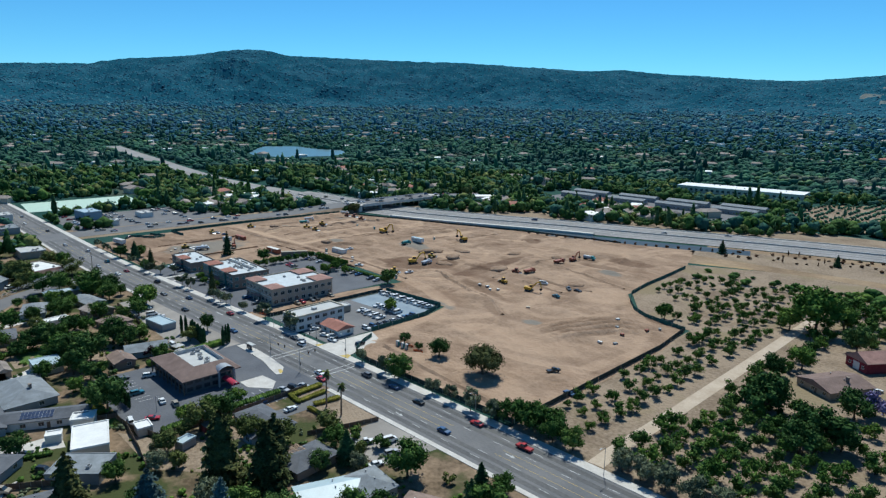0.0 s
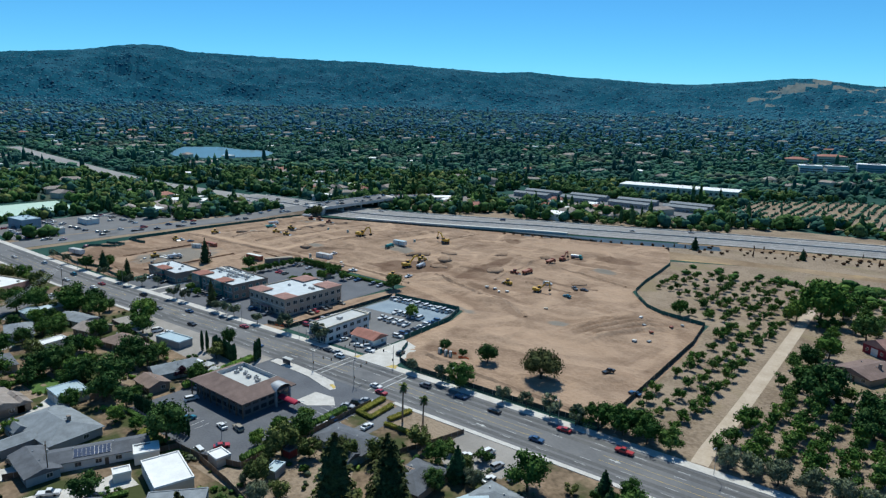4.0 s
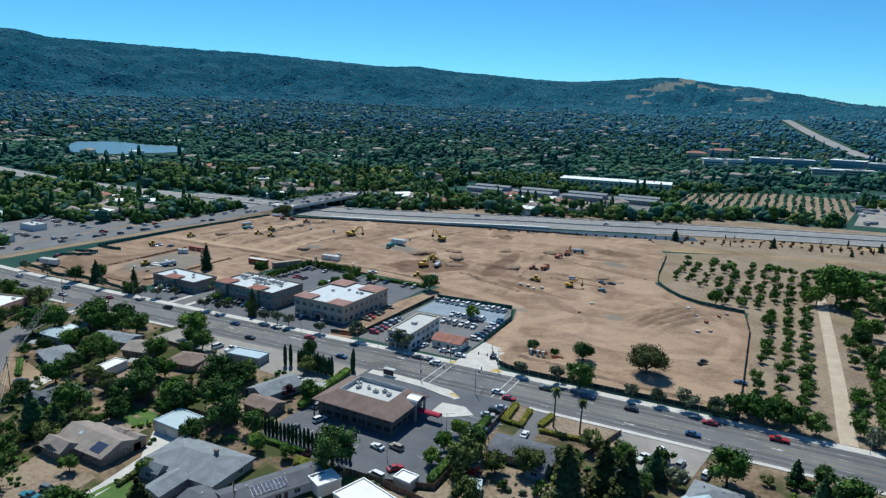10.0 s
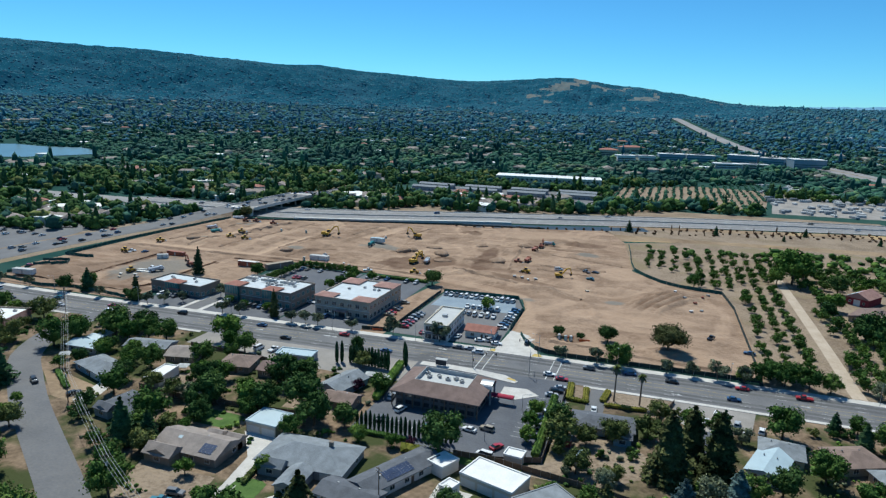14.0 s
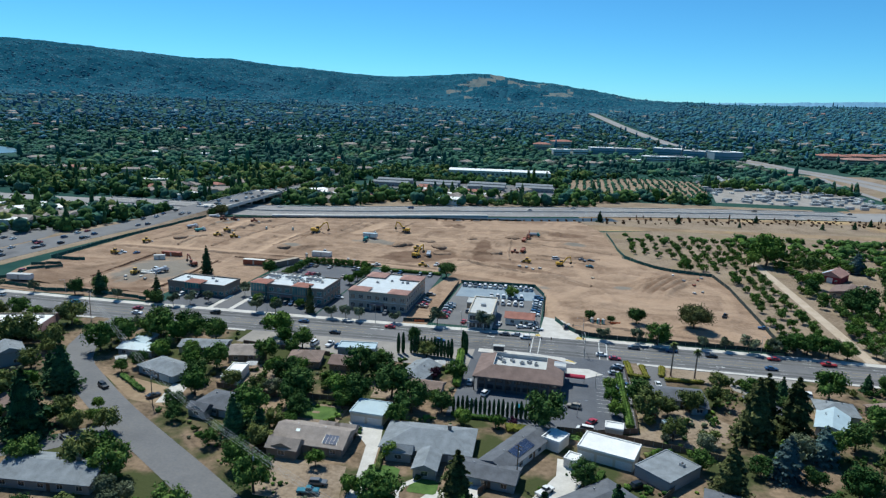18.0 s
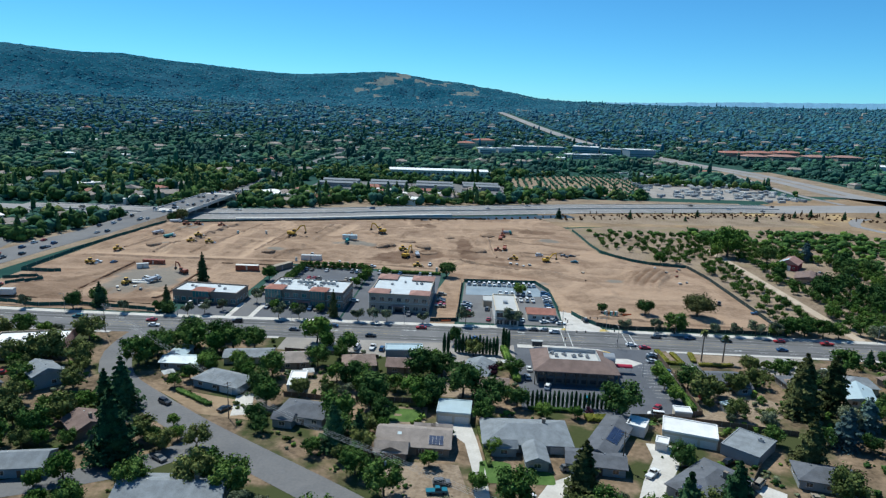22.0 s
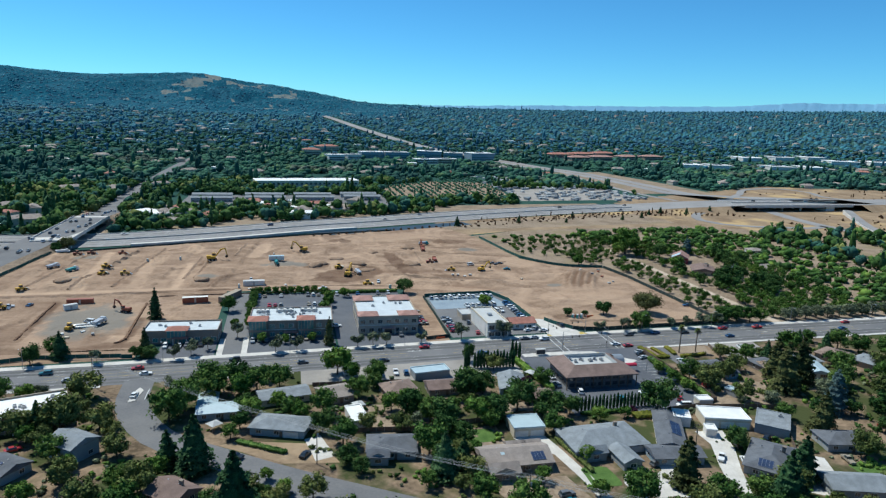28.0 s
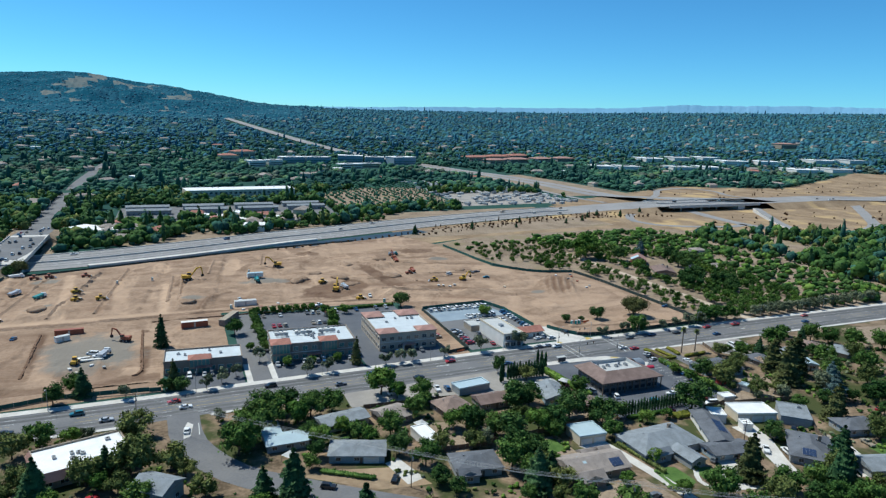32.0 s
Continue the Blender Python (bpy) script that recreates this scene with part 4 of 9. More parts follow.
# Highway, overcrossing and far roads
tagged(part("road_highway", band([p for p in HIGHWAY if p.x > -660], 25, -25, 0, lambda p: float(land(p.x, p.y)) + 0.4 + deck_up(p.x)), highway_mat), "multi-lane concrete highway", "road", kind="structure")
tagged(part("road_highway_west", band([p for p in HIGHWAY if p.x < -645], 15, -13, 0, lambda p: float(land(p.x, p.y)) + 0.39), highway_mat), "narrower highway running on between trees", "road", kind="structure")
hl = Form()
LEVEL = [p for p in HIGHWAY if -650 < p.x < 55]
for off in (21, 17.3, 13.6, 9.9, 6.2, -6.2, -9.9, -13.6, -17.3, -21):
    dashes(LEVEL, off, 0.42, 0.3, 4, 10, hl)
for off in (23.5, 3.4, -3.4, -23.5):
    dashes(LEVEL, off, 0.42, 0.25, 200, 0.1, hl)
tagged(part("highway_lines", hl, white_paint), "white lane lines of the highway", "road marking", kind="structure")
seam = Form()
for off in (8.0, -8.0, 15.5, -15.5, 2.2, -2.2):
    band(LEVEL, off + 0.9, off - 0.9, 0.41, form=seam)
tagged(part("highway_tyre_marks", seam, asphalt_mat), "dark worn lanes of the highway", "road marking", kind="structure")


def barrier(line, off, z, h, name, label, material=concrete_mat, w=0.4):
    f = Form()
    a, b = offset_line(line, off - w), offset_line(line, off + w)
    n = len(a)
    f.add([(p.x, p.y, z) for p in a] + [(p.x, p.y, z + h) for p in a] + [(p.x, p.y, z + h) for p in b] + [(p.x, p.y, z) for p in b],
          [(k * n + i, k * n + i + 1, (k + 1) * n + i + 1, (k + 1) * n + i) for k in range(3) for i in range(n - 1)])
    return tagged(part(name, f, material), label, "barrier", kind="structure")


barrier(LEVEL, 0, 0.4, 0.9, "trim_median", "low concrete median barrier")
barrier([p for p in HIGHWAY if -480 < p.x < -300], -27, -0.05, 1.9, "trim_parapet", "pale concrete parapet along the highway", concrete_mat, 2.2)
barrier([p for p in HIGHWAY if -640 < p.x < 55], 25.5, 0.0, 1.0, "trim_edge", "low concrete edge of the highway")
pond = [p for p in HIGHWAY if -345 < p.x < -185]
tagged(part("water_channel", band(pond, -30, -47, 0.08), water_mat), "dark still water channel below the highway", "water", kind="structure")


def make_bridge():
    b = thing("overcrossing", pose(-511, 412, 0), "concrete road bridge over the highway", "bridge")
    f = Form().box(-13.5, -46, 5.0, 13.5, 54, 6.5)
    part("deck", f, concrete_mat, b)
    for x in (-13.5, 13.1):
        part("parapet", Form().box(x, -46, 6.5, x + 0.4, 54, 7.5), concrete_mat, b)
    for y in (-20, 4, 28):
        for x in (-8, 0, 8):
            part("pier", Form().tube((x, y, 0), (x, y, 5), 0.8, 0.8, 10), concrete_mat, b)
    part("abutment", Form().box(-13, -50, 0, 13, -46.2, 6.4), concrete_mat, b)
    part("abutment", Form().box(-13, 54.2, 0, 13, 58, 6.4), concrete_mat, b)


make_bridge()


FREEWAY = [(420, 592), (340, 590), (275, 610), (228, 655), (205, 720), (199, 800), (194, 880), (170, 1027), (132, 1120), (100, 1240), (45, 1400), (0, 1563), (-34, 1754), (-97, 2203), (-152, 2639), (-190, 2950)]


def make_interchange():
    b = thing("highway_overpass", pose(0, 0, 0), "long concrete highway overpass above sunken roads", "bridge")
    line = smooth_line([(p.x, p.y) for p in HIGHWAY if 150 < p.x < 370], 10)

    def run(near, far, off0, off1, z0, z1):
        """A bar along the deck between two x, two offsets and two heights."""
        ln = [p for p in line if near <= p.x <= far]
        u, w = offset_line(ln, off0), offset_line(ln, off1)
        n = len(u)
        f = Form()
        f.add([(p.x, p.y, z0) for p in u] + [(p.x, p.y, z1) for p in u] + [(p.x, p.y, z1) for p in w] + [(p.x, p.y, z0) for p in w],
              [(k * n + i, k * n + i + 1, ((k + 1) % 4) * n + i + 1, ((k + 1) % 4) * n + i) for k in range(4) for i in range(n - 1)] + [(0, n, 2 * n, 3 * n), (4 * n - 1, 3 * n - 1, 2 * n - 1, n - 1)])
        return f

    part("deck", run(165, 352, -26.5, 26.5, 5.0, 7.1), concrete_mat, b)
    for off in (-26.4, 0.0, 26.0):
        part("parapet", run(165, 352, off, off + 0.5, 7.1, 8.2), concrete_mat, b)
    for x in (205, 240, 268):
        hy = float(np.interp(x, [p.x for p in line], [p.y for p in line]))
        for y in (-19, -6, 7, 20):
            part("pier", Form().tube((x, hy + y, 0), (x, hy + y, 5.0), 1.0, 1.2, 10), concrete_mat, b)
    for near, far in ((160, 178), (296, 318), (338, 356)):
        part("abutment", run(near, far, -25, 25, 0, 5.0), concrete_mat, b)
    fill_sides = Form()
    for near, far in ((40, 172), (345, 690)):
        ln = [p for p in HIGHWAY if near <= p.x <= far]
        for side in (-1, 1):
            u, w = offset_line(ln, side * 25), offset_line(ln, side * 42)
            n = len(u)
            fill_sides.add([(p.x, p.y, 0.38 + deck_up(p.x)) for p in u] + [(p.x, p.y, 0.0) for p in w], [(i, i + 1, n + i + 1, n + i)[::-side] for i in range(n - 1)])
    tagged(part("ground_highway_banks", fill_sides, straw_mat), "dry grass banks below the raised highway", "ground", kind="structure")
    lanes = Form()
    for off in (21, 17.3, 13.6, 9.9, -9.9, -13.6, -17.3, -21):
        band(line, off + 0.15, off - 0.15, 7.23, form=lanes)
    tagged(part("overpass_lines", lanes, white_paint), "white lane lines on the overpass", "road marking", kind="structure")
    wall = Form()
    foot = smooth_line([(222, 383), (247, 433), (285, 490), (312, 528)], 8)
    n = len(foot)
    u = offset_line(foot, 5.2)
    wall.add([(p.x, p.y, 0) for p in u] + [(p.x, p.y, 0.3 + 4.4 * i / n) for i, p in enumerate(u)] + [(p.x, p.y, 0.3 + 4.4 * i / n) for i, p in enumerate(offset_line(foot, 4.4))], [(k * n + i, k * n + i + 1, (k + 1) * n + i + 1, (k + 1) * n + i) for k in range(2) for i in range(n - 1)])
    tagged(part("wall_retaining", wall, concrete_mat), "tall concrete retaining wall beside a ramp", "wall", kind="structure")
    climb = lambda p: 0.3 + 4.4 * min(max((p.y - 383) / 145, 0), 1)
    for nm, pts, w, up in (("road_freeway", FREEWAY, 24, None), ("road_ramp", [(222, 383), (247, 433), (285, 490), (312, 528)], 4.6, climb), ("road_underpass", [(300, 345), (240, 362), (212, 398), (202, 432), (201, 465), (206, 500), (216, 545), (226, 600)], 8, None),
                           ("road_ramp", [(165, 545), (132, 545), (100, 521), (80, 484), (87, 458), (118, 441), (174, 431), (200, 440)], 5, None),
                           ("road_ramp", [(640, 650), (534, 552), (433, 461), (366, 404), (309, 377), (265, 369), (226, 384)], 7, None),
                           ("road_ramp", [(240, 660), (300, 715), (357, 778), (430, 799), (452, 750), (428, 690), (470, 630)], 5, None),
                           ("road_ramp", [(150, 640), (135, 720), (140, 900), (150, 1000)], 5, None)):
        ln = smooth_line(pts if pts is FREEWAY else [far_place(*p) for p in pts], 15)
        rise = up or (lambda p: float(land(p.x, p.y)) + 0.3 + (6.9 * min(max((715 - p.y) / 90, 0), 1) if w > 20 else 0))
        label = "pale concrete freeway running to the hills" if w > 20 else "road dipping under the highway overpass" if w == 8 else "curving highway ramp"
        if pts is FREEWAY:
            far_end = [p for p in ln if p.y > 1290]
            tagged(part("road_freeway_far", band(far_end, 17, -17, 0, lambda p: float(land(p.x, p.y)) + 2.5), highway_mat), "pale freeway cut through distant woods", "road", kind="structure")
            ln = [p for p in ln if p.y < 1300]
            median = Form()
            for off in (-1.5, 1.5):
                band([p for p in ln if p.y > 725], off + 1.2, off - 1.2, 0, lambda p: float(land(p.x, p.y)) + 0.36, form=median)
            tagged(part("ground_median", median, orchard_mat), "brown median strip of the freeway", "ground", kind="structure")
        tagged(part(nm, band(ln, w, -w, 0, rise), highway_mat), label, "road", kind="structure")
    ln = smooth_line(FREEWAY[4:8], 25)
    tagged(part("ground_freeway_verge", band(ln, 62, -62, 0, lambda p: float(land(p.x, p.y)) + 0.12), orchard_mat), "dry grass verge beside the freeway", "ground", kind="structure")
    ln = smooth_line([far_place(*p) for p in [(-527, 838), (-530, 930), (-532, 1130), (-533, 1300)]], 25)
    tagged(part("road_far_avenue", band(ln, 8, -8, 0, lambda p: float(land(p.x, p.y)) + 0.2), street_mat), "straight avenue between trees", "road", kind="structure")


make_interchange()
lake = [far_place(x, y) for x, y in ((-1380, 755), (-1270, 660), (-1160, 605), (-1095, 625), (-1070, 690), (-1060, 740), (-1110, 790), (-1185, 822), (-1240, 800), (-1330, 810))]
zl = max(float(land(x, y)) for x, y in lake)
shore = smooth_line(lake + lake[:1], 40)
wf = Form()
cx, cy = sum(p.x for p in shore) / len(shore), sum(p.y for p in shore) / len(shore)
for k in (0.0, 0.5, 1.0):
    wf.v += [(cx + (p.x - cx) * k, cy + (p.y - cy) * k, float(land(cx + (p.x - cx) * k, cy + (p.y - cy) * k)) + 0.7) for p in shore]
ns = len(shore)
wf.f = [(k * ns + i, k * ns + i + 1, (k + 1) * ns + i + 1, (k + 1) * ns + i)[::-1] for k in range(2) for i in range(ns - 1)]
tagged(part("water_lake", wf, lake_mat), "calm blue reservoir among trees", "water", kind="structure")
sheet("ground_north_verge", [(-500, 440), (-470, 452), (-434, 440), (-330, 486), (-230, 520), (-120, 562), (20, 600), (20, 612), (-240, 580), (-440, 545), (-500, 520)], 0.012, orchard_mat, "dry brown verge north of the highway", "ground")
sheet("ground_splitter", [(-405.2, 96), (-403, 97), (-401.8, 106), (-403.6, 108.5), (-405, 104)], 0.2, concrete_mat, "white concrete splitter island", "pavement", thick=0.14)
sheet("ground_courts", [(-745, 140), (-684, 134), (-668, 232), (-745, 238)], 0.06, court_mat, "pale green sports courts", "ground")
sheet("ground_far_orchard", [(-235, 600), (-75, 640), (-35, 940), (-232, 770)], 0.02, orchard_mat, "dry soil of a far orchard", "ground")
sheet("ground_trailer_park", [(-70, 630), (100, 650), (128, 960), (-30, 960)], 0.02, gravel_mat, "grey yard full of trailers", "ground")
sheet("ground_apartments", [(-460, 560), (-240, 580), (-235, 690), (-460, 660)], 0.02, street_mat, "paved ground between low flats", "ground")
sheet("ground_west_lots", [(-640, 140), (-565, 140), (-560, 240), (-585, 330), (-640, 250)], 0.03, street_mat, "asphalt car parks beside the avenue", "ground")

# ---- trees ----


def cards(rng, centres, normals, size, droop=0.0):
    """Small leaf sprays: one ragged triangle at each place."""
    n = len(centres)
    nrm = normals + rng.normal(0, 0.5, (n, 3))
    nrm /= np.linalg.norm(nrm, axis=1)[:, None]
    u = np.cross(nrm, rng.normal(0, 1, (n, 3)))
    u /= np.maximum(np.linalg.norm(u, axis=1)[:, None], 1e-6)
    w = np.cross(nrm, u)
    s = size * rng.uniform(0.65, 1.45, (n, 1))
    v = np.stack([centres - u * s * 0.8 - w * s * 0.45, centres + u * s - w * s * 0.3, centres + u * s * rng.uniform(-0.4, 0.4, (n, 1)) + w * s], 1)
    v[:, :, 2] -= droop * s
    return v.reshape(-1, 3), np.arange(3 * n).reshape(-1, 3)


def join(parts):
    vs, fs, k = [], [], 0
    for v, f in parts:
        if f.shape[1] == 3:
            f = np.concatenate([f, f[:, 2:3]], 1)
        vs.append(v), fs.append(f + k)
        k += len(v)
    return np.concatenate(vs), np.concatenate(fs)


def quads_to_mesh(name, v, f, material):
    me = bpy.data.meshes.new(name)
    me.from_pydata(v.tolist(), [], [list(dict.fromkeys(q)) for q in f.tolist()])
    me.materials.append(material)
    me.update()
    return me


def leafy_crown(seed, radius, base, top, blobs, leaves, leaf, material, flat=1.0, gap=0.0):
    """A crown of uneven leaf masses from height base to top."""
    rng = np.random.default_rng(seed)
    mid, half = (base + top) / 2, (top - base) / 2
    parts, cs, ns = [], [], []
    for k in range(blobs):
        a, h = rng.uniform(0, 2 * math.pi), rng.uniform(-0.8, 0.85)
        out = math.sqrt(max(0.05, 1 - h * h * 0.8)) * rng.uniform(0.35, 0.78) * radius
        c = np.array([out * math.cos(a), out * math.sin(a), mid + h * half * 0.72])
        r = radius * rng.uniform(0.22, 0.40)
        v, f = ICO1
        bump = 1 + 0.22 * np.sin(v @ rng.normal(0, 3.5, 3) + rng.uniform(0, 6)) + rng.normal(0, 0.07, len(v))
        parts.append((c + v * (r * 0.64 * bump)[:, None] * np.array([1, 1, 0.8 * flat]), f))
        m = leaves // blobs
        d = rng.normal(0, 1, (m, 3))
        d[:, 2] += 0.25
        d /= np.linalg.norm(d, axis=1)[:, None]
        cs.append(c + d * r * rng.uniform(0.6, 1.35, (m, 1)) * np.array([1, 1, 0.85 * flat]))
        ns.append(d)
    parts.append(cards(rng, np.concatenate(cs), np.concatenate(ns), leaf))
    return quads_to_mesh("crown", *join(parts), material)


def cone_crown(seed, radius, base, top, leaves, leaf, material, tiers=9, ragged=0.35, power=0.85):
    """A conifer's crown: drooping tiers of boughs round a thin core."""
    rng = np.random.default_rng(seed)
    v, f = ICO2
    parts = []
    cs, ns = [], []
    for k in range(tiers):
        t = k / (tiers - 1)
        z = base + (top - base) * t * 0.97
        rr = radius * (1 - t) ** power * (0.9 + 0.2 * rng.random()) + 0.25
        boughs = max(4, int(9 * (1 - t) + 3))
        for b in range(boughs):
            a = 2 * math.pi * (b + rng.uniform(-0.35, 0.35)) / boughs
            reach = rr * rng.uniform(1 - ragged, 1.1)
            m = max(3, int(leaves / tiers / boughs))
            s = rng.uniform(0.1, 1.0, m) ** 0.7
            side = rng.normal(0, 0.16, m) * reach
            x = np.cos(a) * s * reach - np.sin(a) * side
            y = np.sin(a) * s * reach + np.cos(a) * side
            cs.append(np.stack([x, y, z - 0.28 * s * reach + rng.normal(0, 0.15, m) + 0.3], 1))
            ns.append(np.stack([np.cos(a) * np.ones(m) * 0.5, np.sin(a) * np.ones(m) * 0.5, np.ones(m)], 1))
    core = v * np.array([radius * 0.58, radius * 0.58, 1])
    h = (v[:, 2] + 1) / 2
    core[:, :2] *= (1.25 - h)[:, None]
    core[:, 2] = base + h * (top - base) * 0.92
    parts.append((core, f))
    parts.append(cards(rng, np.concatenate(cs), np.concatenate(ns), leaf, 0.15))
    return quads_to_mesh("crown", *join(parts), material)


def column_crown(seed, radius, top, leaves, leaf, material):
    rng = np.random.default_rng(seed)
    v, f = ICO2
    h = (v[:, 2] + 1) / 2
    shape = np.sin(np.pi * np.clip(h * 0.9 + 0.08, 0, 1)) ** 0.6
    core = np.stack([v[:, 0] * radius * 0.9, v[:, 1] * radius * 0.9, 0.15 + h * (top - 0.2)], 1)
    t, a = rng.uniform(0.02, 1, leaves), rng.uniform(0, 2 * math.pi, leaves)
    r = radius * np.sin(np.pi * np.clip(t * 0.86 + 0.12, 0, 1)) ** 0.6
    cs = np.stack([r * np.cos(a), r * np.sin(a), 0.1 + t * top], 1)
    ns = np.stack([np.cos(a), np.sin(a), 0.4 * np.ones(leaves)], 1)
    return quads_to_mesh("crown", *join([(core, f), cards(rng, cs, ns, leaf)]), material)


def trunk_mesh(seed, height, girth, spread, limbs=5, fork=0.5):
    rnd = random.Random(seed)
    f = Form()
    mid = (rnd.uniform(-0.2, 0.2), rnd.uniform(-0.2, 0.2), height * fork)
    f.tube((0, 0, -0.3), mid, girth, girth * 0.72, 7)
    for k in range(limbs):
        a = 2 * math.pi * k / limbs + rnd.uniform(-0.4, 0.4)
        e = (spread * math.cos(a) * 0.55, spread * math.sin(a) * 0.55, height * rnd.uniform(0.75, 1.05))
        f.tube(mid, e, girth * 0.5, girth * 0.16, 5)
    return f.mesh("trunk", bark_mat)


class Kind:
    """A kind of tree: a few grown forms that are copied to their places."""

    def __init__(self, name, label, category, size, forms, group=""):
        self.name, self.label, self.category, self.size, self.forms, self.group, self.first, self.count = name, label, category, size, forms, group, {}, 0

    def put(self, x, y, size, z=0.0, stretch=1.0, label=""):
        k = self.count % len(self.forms)
        self.count += 1
        s = size / self.size
        turn = (self.count * 137.5) % 360
        m = pose(x, y, z, 0, 0, turn) @ Matrix.Diagonal((s, s, s * stretch, 1))
        if k not in self.first:
            ob = thing(self.name, m, self.label, self.category, self.group)
            for nm, me in zip(("trunk", "crown"), self.forms[k]):
                part(nm, me, None, ob)
            self.first[k] = ob
        else:
            base = self.first[k]
            scale = base.scale.copy()
            ob = copy_thing(base, m @ Matrix.Diagonal((1 / scale.x, 1 / scale.y, 1 / scale.z, 1)))
        if label:
            ob["label"] = label
        return ob


def broad(name, label, material, seeds, leaf=0.34, leaves=2100, blobs=24, base=1.6, top=9.0, flat=1.0, girth=0.32):
    return Kind(name, label, "tree", 5.0, [(trunk_mesh(s, base + 3.2, girth, 4.5), leafy_crown(s, 5.0, base, top, blobs, leaves, leaf, material, flat)) for s in seeds])


T_DARK = broad("broadleaf_tree", "dark green dense broadleaf tree in a yard", leaf_dark, (1, 2, 3))
T_MID = broad("shade_tree", "green rounded broadleaf tree in a yard", leaf_mid, (4, 5, 6))
T_BRIGHT = broad("ornamental_tree", "bright green leafy yard tree", leaf_bright, (7, 8), leaf=0.38)
T_OLIVE = broad("spreading_tree", "olive green spreading tree in a yard", leaf_olive, (9, 10), blobs=23)
T_GREY = broad("olive_tree", "grey-green loose-crowned tree in a row", leaf_grey, (11, 12), leaves=2000, blobs=18)
T_OAK = Kind("oak_tree", "wide old oak with an open dark green crown", "tree", 7.5, [(trunk_mesh(21, 6.5, 0.55, 9.0, 7, 0.35), leafy_crown(21, 7.5, 2.6, 10.5, 44, 5200, 0.32, leaf_oak, 1.0))])
T_SITE = Kind("oak_tree", "lone dark green oak standing on bare soil", "tree", 5.0, [(trunk_mesh(s, 5.0, 0.4, 6.0, 6, 0.35), leafy_crown(s, 5.0, 1.8, 8.0, 26, 2800, 0.30, leaf_dark, 1.1)) for s in (22, 23)])
T_STREET = Kind("street_tree", "small grey-green street tree in the pavement", "tree", 2.6, [(trunk_mesh(s, 3.6, 0.12, 2.2, 5, 0.6), leafy_crown(s, 2.6, 1.9, 6.0, 12, 1000, 0.27, leaf_grey)) for s in (31, 32)], "street trees along the boulevard")
T_ORCHARD = Kind("orchard_tree", "small green fruit tree in an orchard row", "fruit tree", 3.0, [(trunk_mesh(s, 2.6, 0.14, 3.0, 5, 0.4), leafy_crown(s, 3.0, 0.7, 5.0, 12, 760, 0.28, mt, 1.0)) for s, mt in ((41, leaf_mid), (42, leaf_bright), (43, leaf_mid))], "fruit trees in the orchard")
T_SHRUB = Kind("shrub", "rounded green garden shrub", "shrub", 1.6, [(trunk_mesh(s, 0.9, 0.06, 1.2, 4, 0.3), leafy_crown(s, 1.6, 0.15, 2.3, 8, 450, 0.22, mt, 0.9)) for s, mt in ((51, leaf_mid), (52, leaf_olive), (53, leaf_dark))])
T_RUST = Kind("shrub", "reddish-brown dry shrub beside the highway", "shrub", 1.6, [(trunk_mesh(54, 0.9, 0.06, 1.2, 4, 0.3), leafy_crown(54, 1.6, 0.1, 2.2, 6, 180, 0.28, leaf_rust, 0.9))], "shrubs along the highway")
T_CEDAR = Kind("cedar_tree", "tall dark conifer with drooping boughs", "conifer", 20.0, [(Form().tube((0, 0, -0.3), (0, 0, 19.5), 0.45, 0.06, 7).mesh("trunk", bark_mat), cone_crown(s, 8.0, 1.0, 20.0, 5200, 0.62, leaf_needle, 12, 0.42, 0.74)) for s in (61, 62)])
T_REDWOOD = Kind("redwood_tree", "tall brownish-green redwood in a yard", "conifer", 20.0, [(Form().tube((0, 0, -0.3), (0, 0, 19.5), 0.5, 0.06, 7).mesh("trunk", bark_mat), cone_crown(s, 7.2, 1.0, 20.0, 5200, 0.62, leaf_redwood, 12, 0.42, 0.62)) for s in (63, 64)])
T_BLUE = Kind("blue_cedar_tree", "broad blue-green cedar in a yard", "conifer", 14.0, [(Form().tube((0, 0, -0.3), (0, 0, 13.5), 0.45, 0.06, 7).mesh("trunk", bark_mat), cone_crown(65, 6.0, 1.2, 14.0, 3600, 0.5, leaf_blue, 10, 0.35, 0.6))])
T_CYPRESS = Kind("cypress_tree", "narrow columnar dark green cypress", "conifer", 7.0, [(Form().tube((0, 0, -0.3), (0, 0, 3), 0.1, 0.05, 6).mesh("trunk", bark_mat), column_crown(s, 0.62, 7.0, 600, 0.2, leaf_needle)) for s in (71, 72)], "row of cypresses")
T_PLUM = Kind("plum_tree", "purple-leaved ornamental plum in a yard", "tree", 3.0, [(trunk_mesh(81, 2.6, 0.14, 2.4), leafy_crown(81, 3.0, 1.0, 5.2, 10, 700, 0.3, leaf_plum))])
T_LILAC = Kind("jacaranda_tree", "lilac-flowering jacaranda beside a farmhouse", "tree", 5.0, [(trunk_mesh(82, 4.5, 0.25, 4.5), leafy_crown(82, 5.0, 1.6, 8.0, 15, 1300, 0.4, leaf_lilac))])


